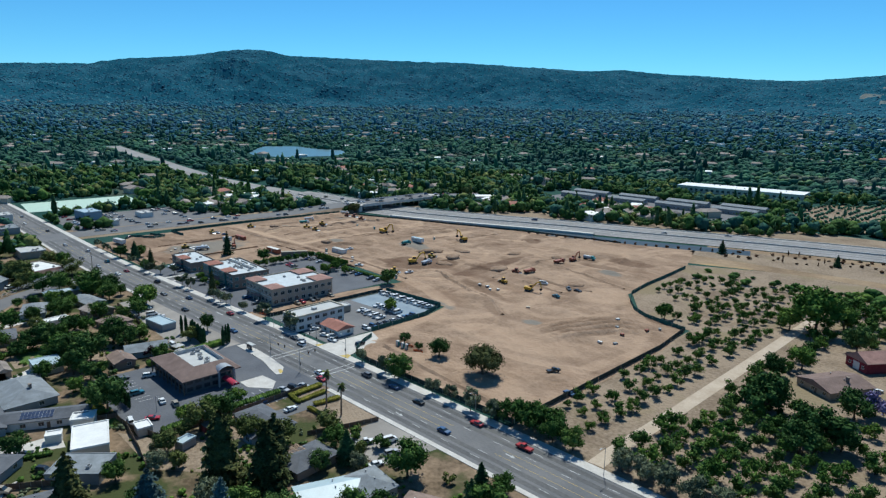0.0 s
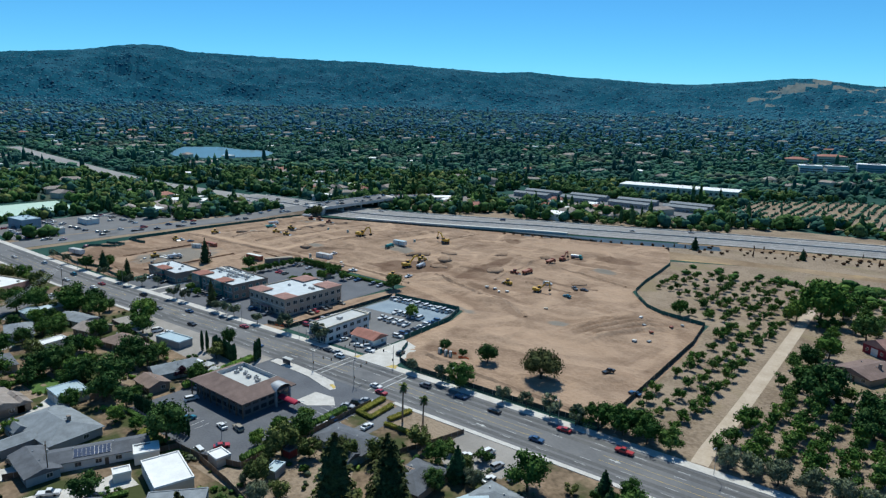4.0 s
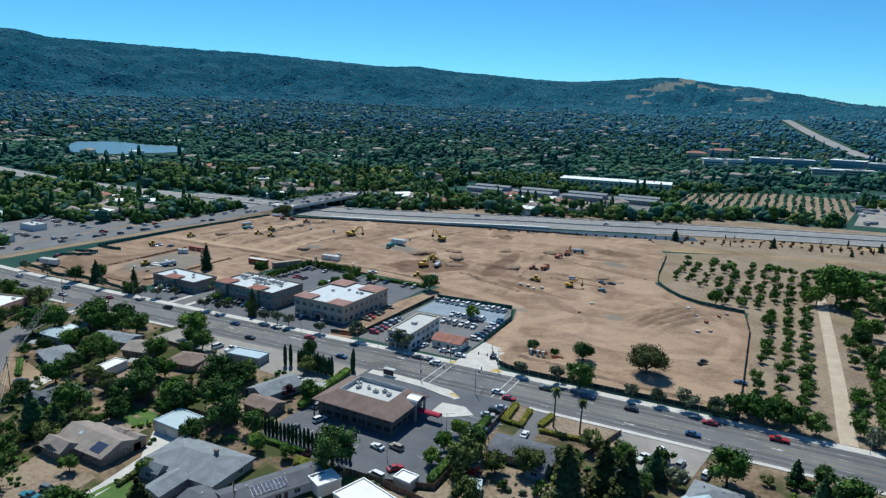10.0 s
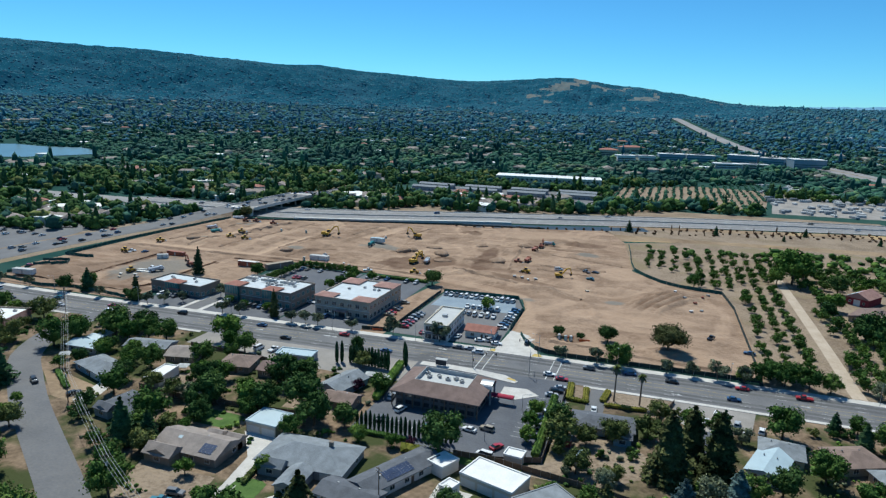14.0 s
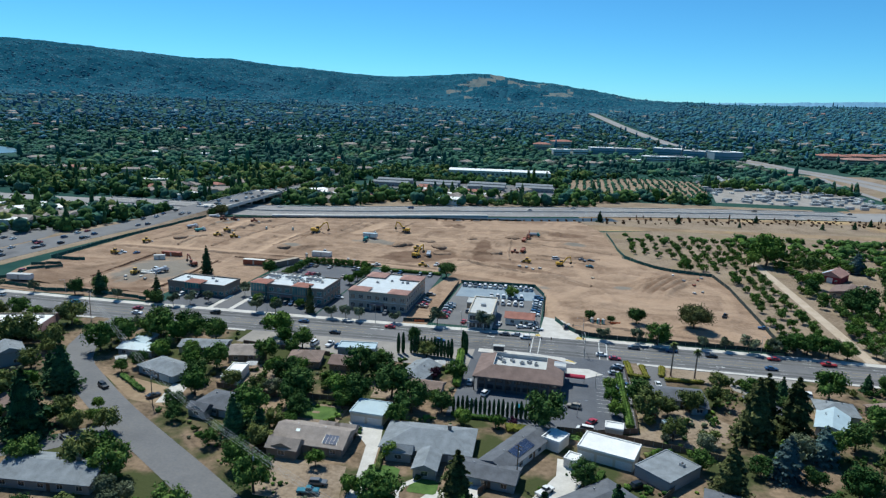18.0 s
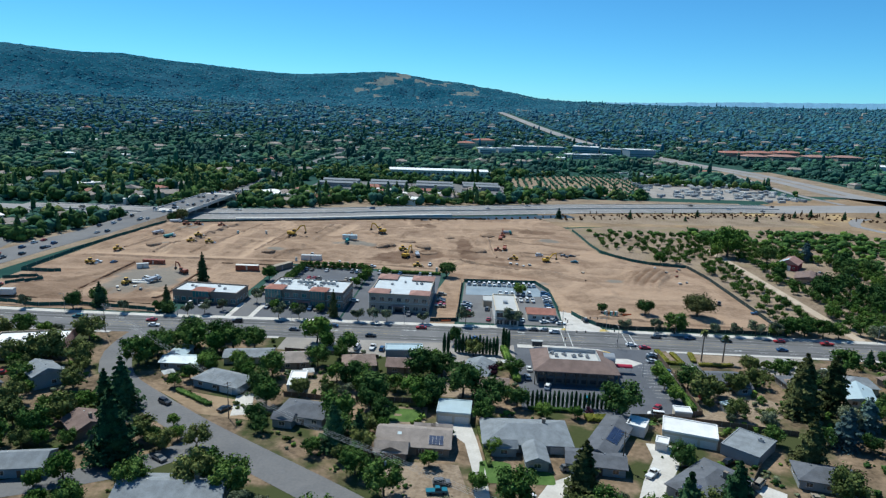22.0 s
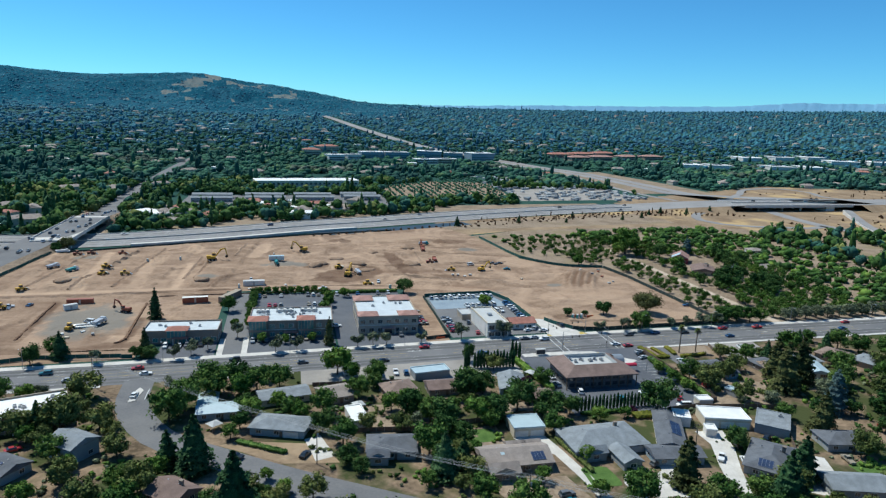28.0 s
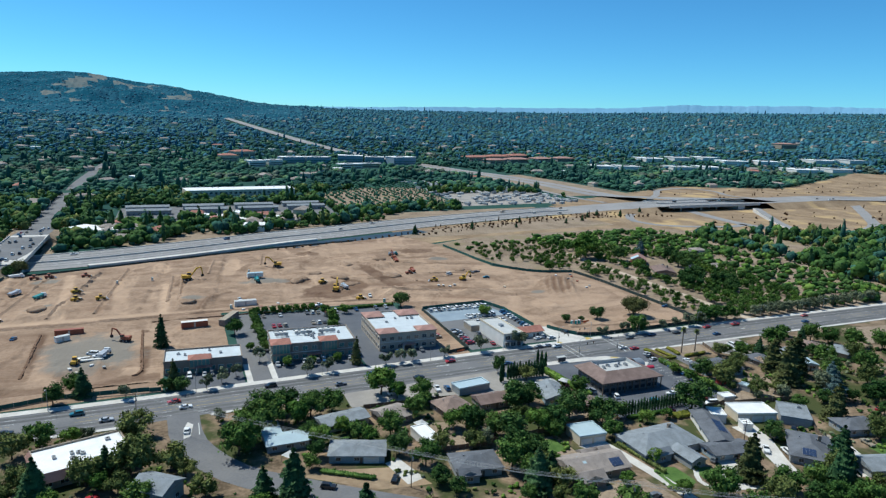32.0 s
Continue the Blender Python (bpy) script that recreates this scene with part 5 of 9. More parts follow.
def make_palm():
    f = Form().tube((0, 0, -0.3), (0.15, 0.1, 11.4), 0.32, 0.2, 9)
    g, d = Form(), Form()
    rnd = random.Random(5)
    for k in range(46):
        a, lift = rnd.uniform(0, 6.28), rnd.uniform(-0.9, 1.15)
        pts = []
        for s in range(5):
            t = s / 4
            r = 1.9 * t * math.cos(lift) + 0.1
            pts.append((r * math.cos(a) + 0.15, r * math.sin(a) + 0.1, 11.4 + 1.9 * t * math.sin(lift) - 0.8 * t * t, 0.32 * math.sin(math.pi * (0.12 + 0.85 * t))))
        u, w = -math.sin(a), math.cos(a)
        form = d if lift < -0.45 else g
        form.add([(x - u * q, y - w * q, z - 0.1 * q) for x, y, z, q in pts] + [(x + u * q, y + w * q, z - 0.1 * q) for x, y, z, q in pts], [(i, i + 1, 6 + i, 5 + i) for i in range(4)])
    dead = mat("dead_palm_fronds", (0.16, 0.11, 0.06), (0.28, 0.20, 0.12), 1, 5)
    for x, y, h, nm in ((-178.5, 115.3, 13.5, "tall"), (-170.1, 115.4, 11.5, "shorter")):
        p = thing("palm_tree", pose(x, y, 0) @ Matrix.Diagonal((1, 1, h / 12.6, 1)), nm + " fan palm with a slim bare trunk", "palm", "pair of palms")
        part("trunk", f.mesh("trunk", pale_bark), None, p)
        part("crown", g.mesh("crown", leaf_olive), None, p)
        part("dead_fronds", d.mesh("dead_fronds", dead), None, p)


make_palm()
PLACED = []


def plant(kind, rows, stretch=1.0, label=""):
    for x, y, r in rows:
        kind.put(x, y, r * (1.12 if y < 118 else 1.2 if kind is T_STREET else 1.0), 0.0 if not inside(SITE, x, y) else max(0.0, relief(x, y)), stretch, label)
        PLACED.append((x, y, r))


# trees left on the site and along the boulevard
T_OAK.put(-162, 173.5, 7.8, 0.1), PLACED.append((-162, 173.5, 8))
plant(T_SITE, ((-186.5, 174, 4.8), (-207.5, 173.5, 2.8), (-198, 173, 2.0), (-285.7, 227, 5.2)))
plant(T_MID, ((-180, 147.5, 5.6), (-443, 147, 4.4), (-380, 201, 4.6)))
T_CEDAR.put(-413, 192.7, 10.0, 0, 1.55), T_CEDAR.put(-440, 143, 11.5), T_REDWOOD.put(-408, 141.5, 9.0, 0, 1.35), T_REDWOOD.put(-333, 146, 8.0, 0, 1.6)
plant(T_DARK, ((-449, 137, 4.6), (-405, 137, 3.4), (-411, 140, 3.2)))
plant(T_STREET, ((-202, 147.3, 2.4), (-188, 147.6, 2.6), (-162, 148.2, 2.4), (-153, 148.4, 2.3), (-144, 148.8, 3.0), (-135, 149, 2.6), (-356, 139, 2.9), (-347, 140, 2.5), (-321, 141, 2.5), (-314, 141.4, 2.6), (-308, 141.8, 2.6), (-273, 144, 3.2), (-252, 145, 3.4),
                 (-373, 160, 2.6), (-390, 140, 2.6), (-396, 136, 2.4), (-292, 143, 2.2), (-384, 146, 2.2), (-425, 136, 2.4), (-470, 135, 2.3), (-490, 135, 2.3)))
plant(T_MID, ((-129, 152.5, 4.8), (-121, 153, 5.2), (-113, 152.5, 4.8), (-125, 158, 4.0), (-106, 153, 4.2), (-117, 158, 4.4), (-135, 151, 3.2)))
plant(T_GREY, ((-90, 154, 3.6), (-84, 153.5, 3.9), (-77, 154, 4.2), (-70, 154.5, 4.2), (-62, 155, 4.0), (-54, 155, 4.2), (-46, 156, 4.0), (-38, 156, 4.2), (-30, 157, 4.2), (-20, 157, 4.2), (-10, 157, 4.4), (2, 158, 4.5), (14, 158, 4.5)))
plant(T_BRIGHT, ((-370, 204, 2.4), (-398, 170, 2.8), (-375, 176, 2.2), (-332, 196, 3.2), (-330, 204, 3.4), (-329, 214, 3.4), (-331, 222, 3.4), (-320, 222, 3.0), (-352, 150, 2.4), (-362, 152, 2.6), (-340, 151, 2.4)))
for x in np.arange(-366, -334, 4.3):
    T_BRIGHT.put(x, 233, 2.3), T_SHRUB.put(x + 2, 231, 1.5)
for y in np.arange(174, 232, 5.5):
    T_MID.put(-368.5, y, 2.7)

# trees of the southern blocks
plant(T_DARK, ((-379, 100, 5.8), (-370, 107, 4.6), (-366, 84, 3.2), (-287, 82, 5.6), (-272, 69, 6.0), (-263, 61, 5.4), (-281, 63, 4.8), (-222, 60, 6.2), (-280, 85, 4.6), (-300, 62, 5.2), (-310, 71, 4.4), (-296, 50, 3.4), (-254, 64, 3.6), (-210, 32, 3.6), (-301, 56, 4.5)))
plant(T_MID, ((-389, 79, 5.8), (-354, 101, 4.6), (-318, 103, 4.2), (-326, 88, 4.2), (-376, 97, 5.6), (-385, 86, 5.6), (-339, 76, 4.6), (-304, 66, 4.2), (-295, 71, 3.0), (-265.3, 51.5, 3.4), (-254, 90, 3.6), (-362, 100, 4.6), (-290, 9, 5.0), (-258, 9, 5.2), (-299, 18, 4.0), (-350, 78, 3.4), (-285, 58, 3.3), (-309, 44, 5.4)))
plant(T_BRIGHT, ((-332, 111.5, 5.6), (-316, 75, 3.6), (-327, 106, 3.6), (-267, 14, 2.6), (-309, 78, 3.6), (-354, 84, 3.0), (-347, 74, 3.0), (-295, 42, 2.2), (-280, 24, 2.4), (-262, 33, 2.4), (-246, 57, 2.8), (-236, 58, 2.2), (-201, 95, 2.6), (-201, 85, 2.8), (-200, 76, 2.6)))
plant(T_OLIVE, ((-390, 36, 4.6), (-361, 29, 3.6), (-354, 24, 3.2), (-337, 7, 4.8), (-299, 30, 3.6), (-420, 75, 6.5), (-420, 101, 5.2), (-432, 75, 4.6), (-269, 107, 3.4), (-400, 58, 3.6), (-409, 76, 4.6), (-190, 77, 4.8), (-176, 86, 3.8), (-184, 64, 3.6), (-172, 20, 4.8), (-326, 63, 3.2), (-315, 60, 3.4)))
plant(T_MID, ((-336, 11, 4.4), (-327, 5, 5.0), (-392, 27, 4.4), (-399, 20, 4.0), (-417, 58, 4.0), (-445, 56, 4.2), (-352, 4, 4.2), (-396, 40, 3.2)))
plant(T_OLIVE, ((-402, 32, 4.2), (-423, 67, 3.6), (-410, 44, 3.8), (-432, 42, 4.2), (-344.5, 25.5, 3.6)))
plant(T_BRIGHT, ((-371, 7, 3.6), (-387, 43, 3.4), (-440, 64, 3.0), (-405, 24, 3.0), (-418, 36, 3.2), (-352, 30, 2.2), (-357, 38, 1.8)))
T_BRIGHT.put(-246, 197, 3.6), T_PLUM.put(-262, 88, 3.0), T_PLUM.put(-231, 61, 1.8), T_LILAC.put(-52, 246, 5.2)
for x, y, h in ((-364, 18, 20), (-376.8, 46.5, 17), (-384.8, 50.5, 11), (-443.8, 69, 14), (-426.7, 76.6, 11), (-307.4, 31, 14), (-301, 34, 10), (-219, 0, 17), (-203.2, 12, 14)):
    T_CEDAR.put(x, y, h), PLACED.append((x, y, 5))
for x, y, h in ((-160.5, 70.5, 20), (-147.8, 76.8, 19), (-240.1, 14.7, 15.5), (-173.8, 36.5, 15), (-154.5, 83, 17)):
    T_REDWOOD.put(x, y, h), PLACED.append((x, y, 5))
for x, y, h in ((-156.8, 50, 12.5), (-143.7, 62.5, 11), (-44, 318, 14)):
    T_BLUE.put(x, y, h), PLACED.append((x, y, 6))
plant(T_MID, ((-127.5, 107.6, 5.4), (-153.5, 102, 3.6), (-104.5, 121, 3.4), (-99, 109, 5.0), (-120, 84, 4.6), (-92, 104, 4.6), (-84, 96, 5.0), (-140, 66, 4.2), (-112, 70, 5.2), (-74, 88, 5.4)))
plant(T_OLIVE, ((-183.5, 81.5, 3.2), (-175, 87.5, 3.4), (-166.5, 92, 3.8), (-163.5, 106.5, 3.4), (-145, 103.5, 2.6), (-190, 72, 2.0), (-174, 64, 2.6), (-126, 58, 4.6), (-100, 84, 4.2)))
plant(T_DARK, ((-132, 72, 4.6), (-146, 92, 3.0), (-118, 92, 3.6), (-142, 42, 5), (-120, 40, 5), (-98, 62, 5), (-108, 26, 6), (-86, 44, 6), (-134, 16, 6), (-72, 64, 6)))
plant(T_GREY, ((-139.5, 100.5, 2.8), (-176, 58.5, 3.0), (-186, 62, 1.8), (-150, 62, 3.8)))
plant(T_SHRUB, ((-144.5, 112, 2.6), (-154, 110, 2.4), (-157, 112, 1.8), (-148, 108.5, 1.6), (-112, 116, 1.6), (-118, 114, 1.8), (-108, 117, 2.0), (-179, 76, 1.6), (-186, 90, 1.4), (-170, 78, 1.5)))
for x, y, h in ((-105.2, 109.5, 9), (-111.3, 119.5, 7), (-144.9, 100, 10)):
    T_CEDAR.put(x, y, h), PLACED.append((x, y, 3))
for i in range(13):
    T_CYPRESS.put(-276 + i * 1.35, 110.5 - 0.1 * i, 6.6 + (i * 7 % 5) * 0.3, 0, 1.0)
for x, y in ((-256, 117), (-255, 115.2), (-257, 118.6), (-279, 109.5), (-280.5, 108.2)):
    T_CYPRESS.put(x, y, 7.6, 0, 1.1)
for i in range(22):
    T_CYPRESS.put(-250.5 + i * 1.42, 65.4 + 0.05 * i, 5.2 + (i * 5 % 4) * 0.25)
T_DARK.put(-277, 118, 3.0, 0, 1.5)

# orchard rows and the trees round the barn
plant(T_DARK, ((-77, 219, 8.4), (-88, 256, 4.8), (-61, 212, 6.6), (-60, 201, 5.8), (-52, 212, 6.0), (-74, 307, 6.2), (-79, 225, 6.4), (-46, 262, 6.0), (-40, 276, 7.0), (-56, 238, 6.0), (-30, 300, 6.5), (-20, 284, 5.5)))
plant(T_BRIGHT, ((-95, 322, 11.5), (-104, 316, 6.0), (-150, 287, 4.4), (-83, 270, 5.4), (-87, 335, 6.0)))


def make_orchard():
    rnd = random.Random(11)
    spots = []
    for gx in np.arange(-124, 60, 7.6):
        for gy in np.arange(160, 425, 7.4):
            x, y = gx + rnd.uniform(-1.3, 1.3), gy + rnd.uniform(-1.3, 1.3)
            if abs(x + 99.5) < 6.5 and y < 348 or y > 395 + (x + 190) * 0.16:
                continue
            if -84 < x < -40 and 228 < y < 312:
                continue
            if x < -104 and rnd.random() < 0.22 or x >= -92 and x < -40 and rnd.random() < 0.12:
                continue
            spots.append((x, y, rnd.uniform(1.7, 3.3) if x < -100 else rnd.uniform(2.5, 4.1)))
    for gx in np.arange(-184, -128, 7.6):
        for gy in np.arange(292, 400, 7.4):
            x, y = gx + rnd.uniform(-1.5, 1.5), gy + rnd.uniform(-1.5, 1.5)
            if x < -178 + max(0, 312 - y) * 1.2 or rnd.random() < 0.3 or (x < -150 and y < 320):
                continue
            spots.append((x, y, rnd.uniform(1.8, 3.1)))
    spots.sort(key=lambda s: math.hypot(s[0] + 125, (s[1] - 240) * 0.75))
    for x, y, r in spots[:300]:
        T_ORCHARD.put(x, y, r)
    return spots[300:]


REST = make_orchard()


def dome():
    """A low uneven cap with five sides."""
    ring = [(math.cos(2 * math.pi * k / 5), math.sin(2 * math.pi * k / 5)) for k in range(5)]
    v = [(0.9 * x, 0.9 * y, -0.75) for x, y in ring] + [(0.85 * x * 0.81 - 0.85 * y * 0.59, 0.85 * x * 0.59 + 0.85 * y * 0.81, 0.25) for x, y in ring] + [(0, 0, 1.0)]
    f = [q for k in range(5) for q in ((k, (k + 1) % 5, 5 + k), ((k + 1) % 5, 5 + (k + 1) % 5, 5 + k), (5 + k, 5 + (k + 1) % 5, 10))]
    return np.array(v), np.array(f)


DOME = dome()


def woods(name, spots, material, label, level=1, seed=3, tall=1.15, spires=0.16):
    """Many trees too far off to count, in one mesh. level 2: several lumps and leaf sprays a tree; 1: two lumps; 0: one cap."""
    rng = np.random.default_rng(seed)
    v0, f0 = DOME if level == 0 else ICO1
    sp = np.array(spots)
    n, m, lumps = len(sp), len(v0), (1, 2, 3)[level]
    foot = sp[:, 3] if sp.shape[1] > 3 else land(sp[:, 0], sp[:, 1])
    slim = rng.random(n) < spires
    wide = np.where(slim, 0.55, 1.0) * sp[:, 2]
    high = np.where(slim, 1.8, tall) * rng.uniform(0.75, 1.25, n) * sp[:, 2]
    vs, fs = [], []
    for k in range(lumps):
        part_size = 1.0 if lumps == 1 else rng.uniform(0.5, 0.75, n) if k else np.full(n, 0.78)
        a, out = rng.uniform(0, 2 * math.pi, n), (0.0 if k == 0 else rng.uniform(0.35, 0.6, n))
        up = 0.72 if lumps == 1 else (0.72 if k == 0 else rng.uniform(0.45, 1.15, n))
        up = np.where(slim & (k > 0), 0.35 + 0.45 * k, up)
        size = np.where(slim & (k > 0), 0.85 - 0.2 * k, part_size)
        out = np.where(slim, 0.0, out)
        shape = v0[None] * (1 + rng.normal(0, 0.16, (n, m)))[..., None]
        taper = np.where(slim[:, None], 1.0 - 0.42 * v0[None, :, 2], 1.0)
        vs.append(np.stack([sp[:, 0, None] + (out * np.cos(a) * wide)[:, None] + shape[..., 0] * taper * (wide * size)[:, None],
                            sp[:, 1, None] + (out * np.sin(a) * wide)[:, None] + shape[..., 1] * taper * (wide * size)[:, None],
                            foot[:, None] + (up * high)[:, None] + shape[..., 2] * 0.9 * (high * size)[:, None]], -1).reshape(-1, 3))
        fs.append((f0[None] + ((np.arange(n) + k * n) * m)[:, None, None]).reshape(-1, 3))
    v, f = np.concatenate(vs), np.concatenate(fs)
    if level == 2:
        sprays = 20
        pick = rng.integers(0, lumps, (n, sprays)) * n * m + rng.integers(0, m, (n, sprays)) + (np.arange(n) * m)[:, None]
        c = v[pick]
        out = c - np.stack([sp[:, 0], sp[:, 1], foot + 0.6 * high], -1)[:, None]
        out /= np.maximum(np.linalg.norm(out, axis=-1, keepdims=True), 1e-6)
        size = np.repeat(sp[:, 2], sprays)[:, None] * 0.24
        cv, cf = cards(rng, (c + rng.normal(0, 0.12, c.shape) * sp[:, 2][:, None, None]).reshape(-1, 3), out.reshape(-1, 3) + np.array([0, 0, 0.4]), size)
        v, f = np.concatenate([v, cv]), np.concatenate([f, cf + len(v)])
    ob = part(name, arrays(name, v, f, material))
    return tagged(ob, label, "trees", kind="stuff")


for share, mt, lb in ((0.0, leaf_mid, "green fruit trees far down the orchard"), (0.4, leaf_dark, "dark green fruit trees far down the orchard"), (0.7, leaf_bright, "bright green fruit trees far down the orchard")):
    pick = random.Random(8)
    spots = [(x + pick.uniform(-1.8, 1.8), y + pick.uniform(-1.8, 1.8), r * pick.uniform(0.75, 1.3)) for x, y, r in REST if share <= pick.random() < {0.0: 0.4, 0.4: 0.7, 0.7: 0.92}[share]]
    woods("far_orchard_trees", spots, mt, lb, 2, 7 + int(share * 10), 0.72, 0.0)

T_OLIVE.put(-394, 1, 5.4), T_OLIVE.put(-391, 20, 3.2), T_BRIGHT.put(-376, 3, 2.6)

# ---- buildings ----
HOUSES = []


def window(parent, m, w, h, glass=glass_mat, trim=frame_mat, cache={}):
    """A framed pane standing proud of a wall; local x along the wall, y out of it."""
    key = (round(w, 2), round(h, 2), glass.name, trim.name)
    if key not in cache:
        f = Form()
        f.box(-w / 2 - 0.09, 0, -0.09, w / 2 + 0.09, 0.07, 0).box(-w / 2 - 0.09, 0, h, w / 2 + 0.09, 0.07, h + 0.09)
        f.box(-w / 2 - 0.09, 0, 0, -w / 2, 0.06, h).box(w / 2, 0, 0, w / 2 + 0.09, 0.06, h).box(-0.03, 0, 0, 0.03, 0.06, h)
        cache[key] = (f.mesh("window", trim), Form().box(-w / 2, 0.01, 0, w / 2, 0.03, h).mesh("pane", glass))
    a = part("window", cache[key][0], None, parent, at=m)
    part("pane", cache[key][1], None, a)
    return a


def hip_roof(w, d, z, rise, over=0.6, gable=False, thick=0.18):
    """A roof over a w by d block whose ridge runs along its longer side."""
    f = Form()
    a, b = w / 2 + over, d / 2 + over
    if w >= d:
        r = a if gable else max(a - b, 0.01)
        top = [(-r, 0), (r, 0)]
        faces = [(0, 1, 5, 4), (1, 2, 5), (2, 3, 4, 5), (3, 0, 4)]
    else:
        r = b if gable else max(b - a, 0.01)
        top = [(0, -r), (0, r)]
        faces = [(0, 1, 4), (1, 2, 5, 4), (2, 3, 5), (3, 0, 4, 5)]
    base = [(-a, -b), (a, -b), (a, b), (-a, b)]
    f.add([(x, y, z) for x, y in base] + [(x, y, z + rise) for x, y in top], faces)
    f.add([(x, y, z) for x, y in base] + [(x, y, z - thick) for x, y in base], [(4, 5, 1, 0), (5, 6, 2, 1), (6, 7, 3, 2), (7, 4, 0, 3), (7, 6, 5, 4)])
    return f


SIDES = ((0, -1, 0), (1, 0, 90), (0, 1, 180), (-1, 0, 270))


def wall_pose(x, y, z, side):
    """Pose on a wall that faces side 0 south, 1 east, 2 north or 3 west: local y points out."""
    return pose(x, y, z, 0, 0, (180, 270, 0, 90)[side])


def house(x, y, w, d, turn, roof, wall, label, eave=2.8, rise=1.9, gable=False, wings=(), chimney=False, garage=None, solar=(), skylights=0, category="house"):
    h = thing("house", pose(x, y, 0, 0, 0, turn), label if len(label.split()) > 3 else label + " among garden trees", category)
    HOUSES.append((x, y, max(w, d) / 2 + 2.5))
    part("wall", Form().box(-w / 2, -d / 2, -0.1, w / 2, d / 2, eave), wall, h)
    part("roof", hip_roof(w, d, eave + 0.02, rise, gable=gable), roof, h)
    if gable:
        g = Form()
        if w >= d:
            for s in (-1, 1):
                g.add([(s * w / 2, -d / 2, eave), (s * w / 2, d / 2, eave), (s * w / 2, 0, eave + rise * 0.86)], [(0, 1, 2)])
        else:
            for s in (-1, 1):
                g.add([(-w / 2, s * d / 2, eave), (w / 2, s * d / 2, eave), (0, s * d / 2, eave + rise * 0.86)], [(0, 1, 2)])
        part("gable", g, wall, h)
    for wx, wy, ww, wd in wings:
        part("wing_wall", Form().box(wx - ww / 2, wy - wd / 2, -0.1, wx + ww / 2, wy + wd / 2, eave - 0.05), wall, h)
        rf = hip_roof(ww, wd, eave - 0.02, min(rise * 0.85, ww * 0.24), 0.5, True)
        part("wing_roof", rf, roof, h, at=pose(wx, wy, 0))
        g = Form().add([(-ww / 2, -wd / 2 - 0.02, eave - 0.1), (ww / 2, -wd / 2 - 0.02, eave - 0.1), (0, -wd / 2 - 0.02, eave + min(rise * 0.85, ww * 0.24) * 0.8)], [(0, 1, 2)])
        part("gable", g, wall, h, at=pose(wx, wy, 0))
        window(h, wall_pose(wx, wy - wd / 2 - 0.01, 0.9, 0), min(1.8, ww * 0.4), 1.2)
    n = max(2, int(w / 4.5))
    for i in range(n):
        px = -w / 2 + w * (i + 0.5) / n
        if garage is None or abs(px - garage) > 3.2:
            if not any(abs(px - q[0]) < q[2] / 2 + 0.9 and q[1] < 0 for q in wings):
                window(h, wall_pose(px, -d / 2 - 0.01, 0.9, 0), 1.5, 1.2)
        if i % 2 == 0:
            window(h, wall_pose(px, d / 2 + 0.01, 0.9, 2), 1.5, 1.2)
    for s in (1, 3):
        window(h, wall_pose((w / 2 + 0.01) * (1 if s == 1 else -1), d * 0.18, 0.9, s), 1.4, 1.2)
    if garage is not None:
        g = part("garage_door", Form().box(-2.4, 0, 0, 2.4, 0.06, 2.15), frame_mat, h, "white panelled garage door", at=wall_pose(garage, -d / 2 - 0.012, 0, 0))
        for k in range(4):
            part("panel", Form().box(-2.3, 0.06, 0.08 + k * 0.52, 2.3, 0.085, 0.52 + k * 0.52), frame_mat, g)
    part("door", Form().box(-0.5, 0, 0, 0.5, 0.05, 2.05), wood_mat, h, at=wall_pose(w * 0.08, -d / 2 - 0.012, 0, 0))
    if chimney:
        part("chimney", Form().box(-0.5, -0.4, eave * 0.6, 0.5, 0.4, eave + rise + 0.9).box(-0.6, -0.5, eave + rise + 0.9, 0.6, 0.5, eave + rise + 1.05), stucco["brown"], h, at=pose(w * 0.22, d * 0.1, 0))
    over = 0.6
    slope = math.degrees(math.atan2(rise, (min(w, d) / 2 + over)))
    for k in range(2 if rise > 0.8 else 0):
        part("vent", Form().box(-0.16, -0.16, 0, 0.16, 0.16, 0.5), metal_mat, h, at=pose((-0.25 + 0.4 * k) * w, d * 0.08, eave + rise * 0.72))
    for sx, n in solar:
        p = part("solar_array", Form().box(-0.02, -0.02, 0, n * 1.02, 3.3, 0.05), metal_mat, h, at=pose(sx, -d / 2 - over + 1.2, eave + 0.12 + 1.2 * math.tan(radians(slope)), slope))
        for i in range(n):
            for j in range(2):
                part("panel", Form().box(i * 1.02 + 0.02, j * 1.65 + 0.02, 0.05, i * 1.02 + 0.98, j * 1.65 + 1.62, 0.08), solar_mat, p)
    for k in range(skylights):
        part("skylight", Form().box(-0.6, -0.5, 0, 0.6, 0.5, 0.12), blue_roof, h, at=pose(-w * 0.2 + k * 3.2, -d * 0.16, eave + rise * 0.68, slope))
    return h


R, S = roofing, stucco
house(-253, 42.2, 25, 15, 3, R["grey"], S["grey"], "large grey-roofed ranch house with white gables", 2.8, 2.6, False, ((1.5, -12, 6, 9.5), (-7, -8.2, 7, 3.4)), True, 8.8)
house(-285, 35.6, 20.5, 12, 0, R["taupe"], S["brown"], "brown-grey ranch house with solar panels on its roof", 2.8, 2.3, True, ((-5.6, -7.2, 8.5, 5.5), (2.5, 5.8, 5.5, 4), (7.5, 5.8, 5.5, 4)), False, None, ((4.4, 4),), 1)
house(-228, 43.5, 25, 8.2, 64, R["dark"], S["white"], "long grey-roofed house with a solar roof", 2.8, 1.4, True, (), False, None, ((-6, 9),))
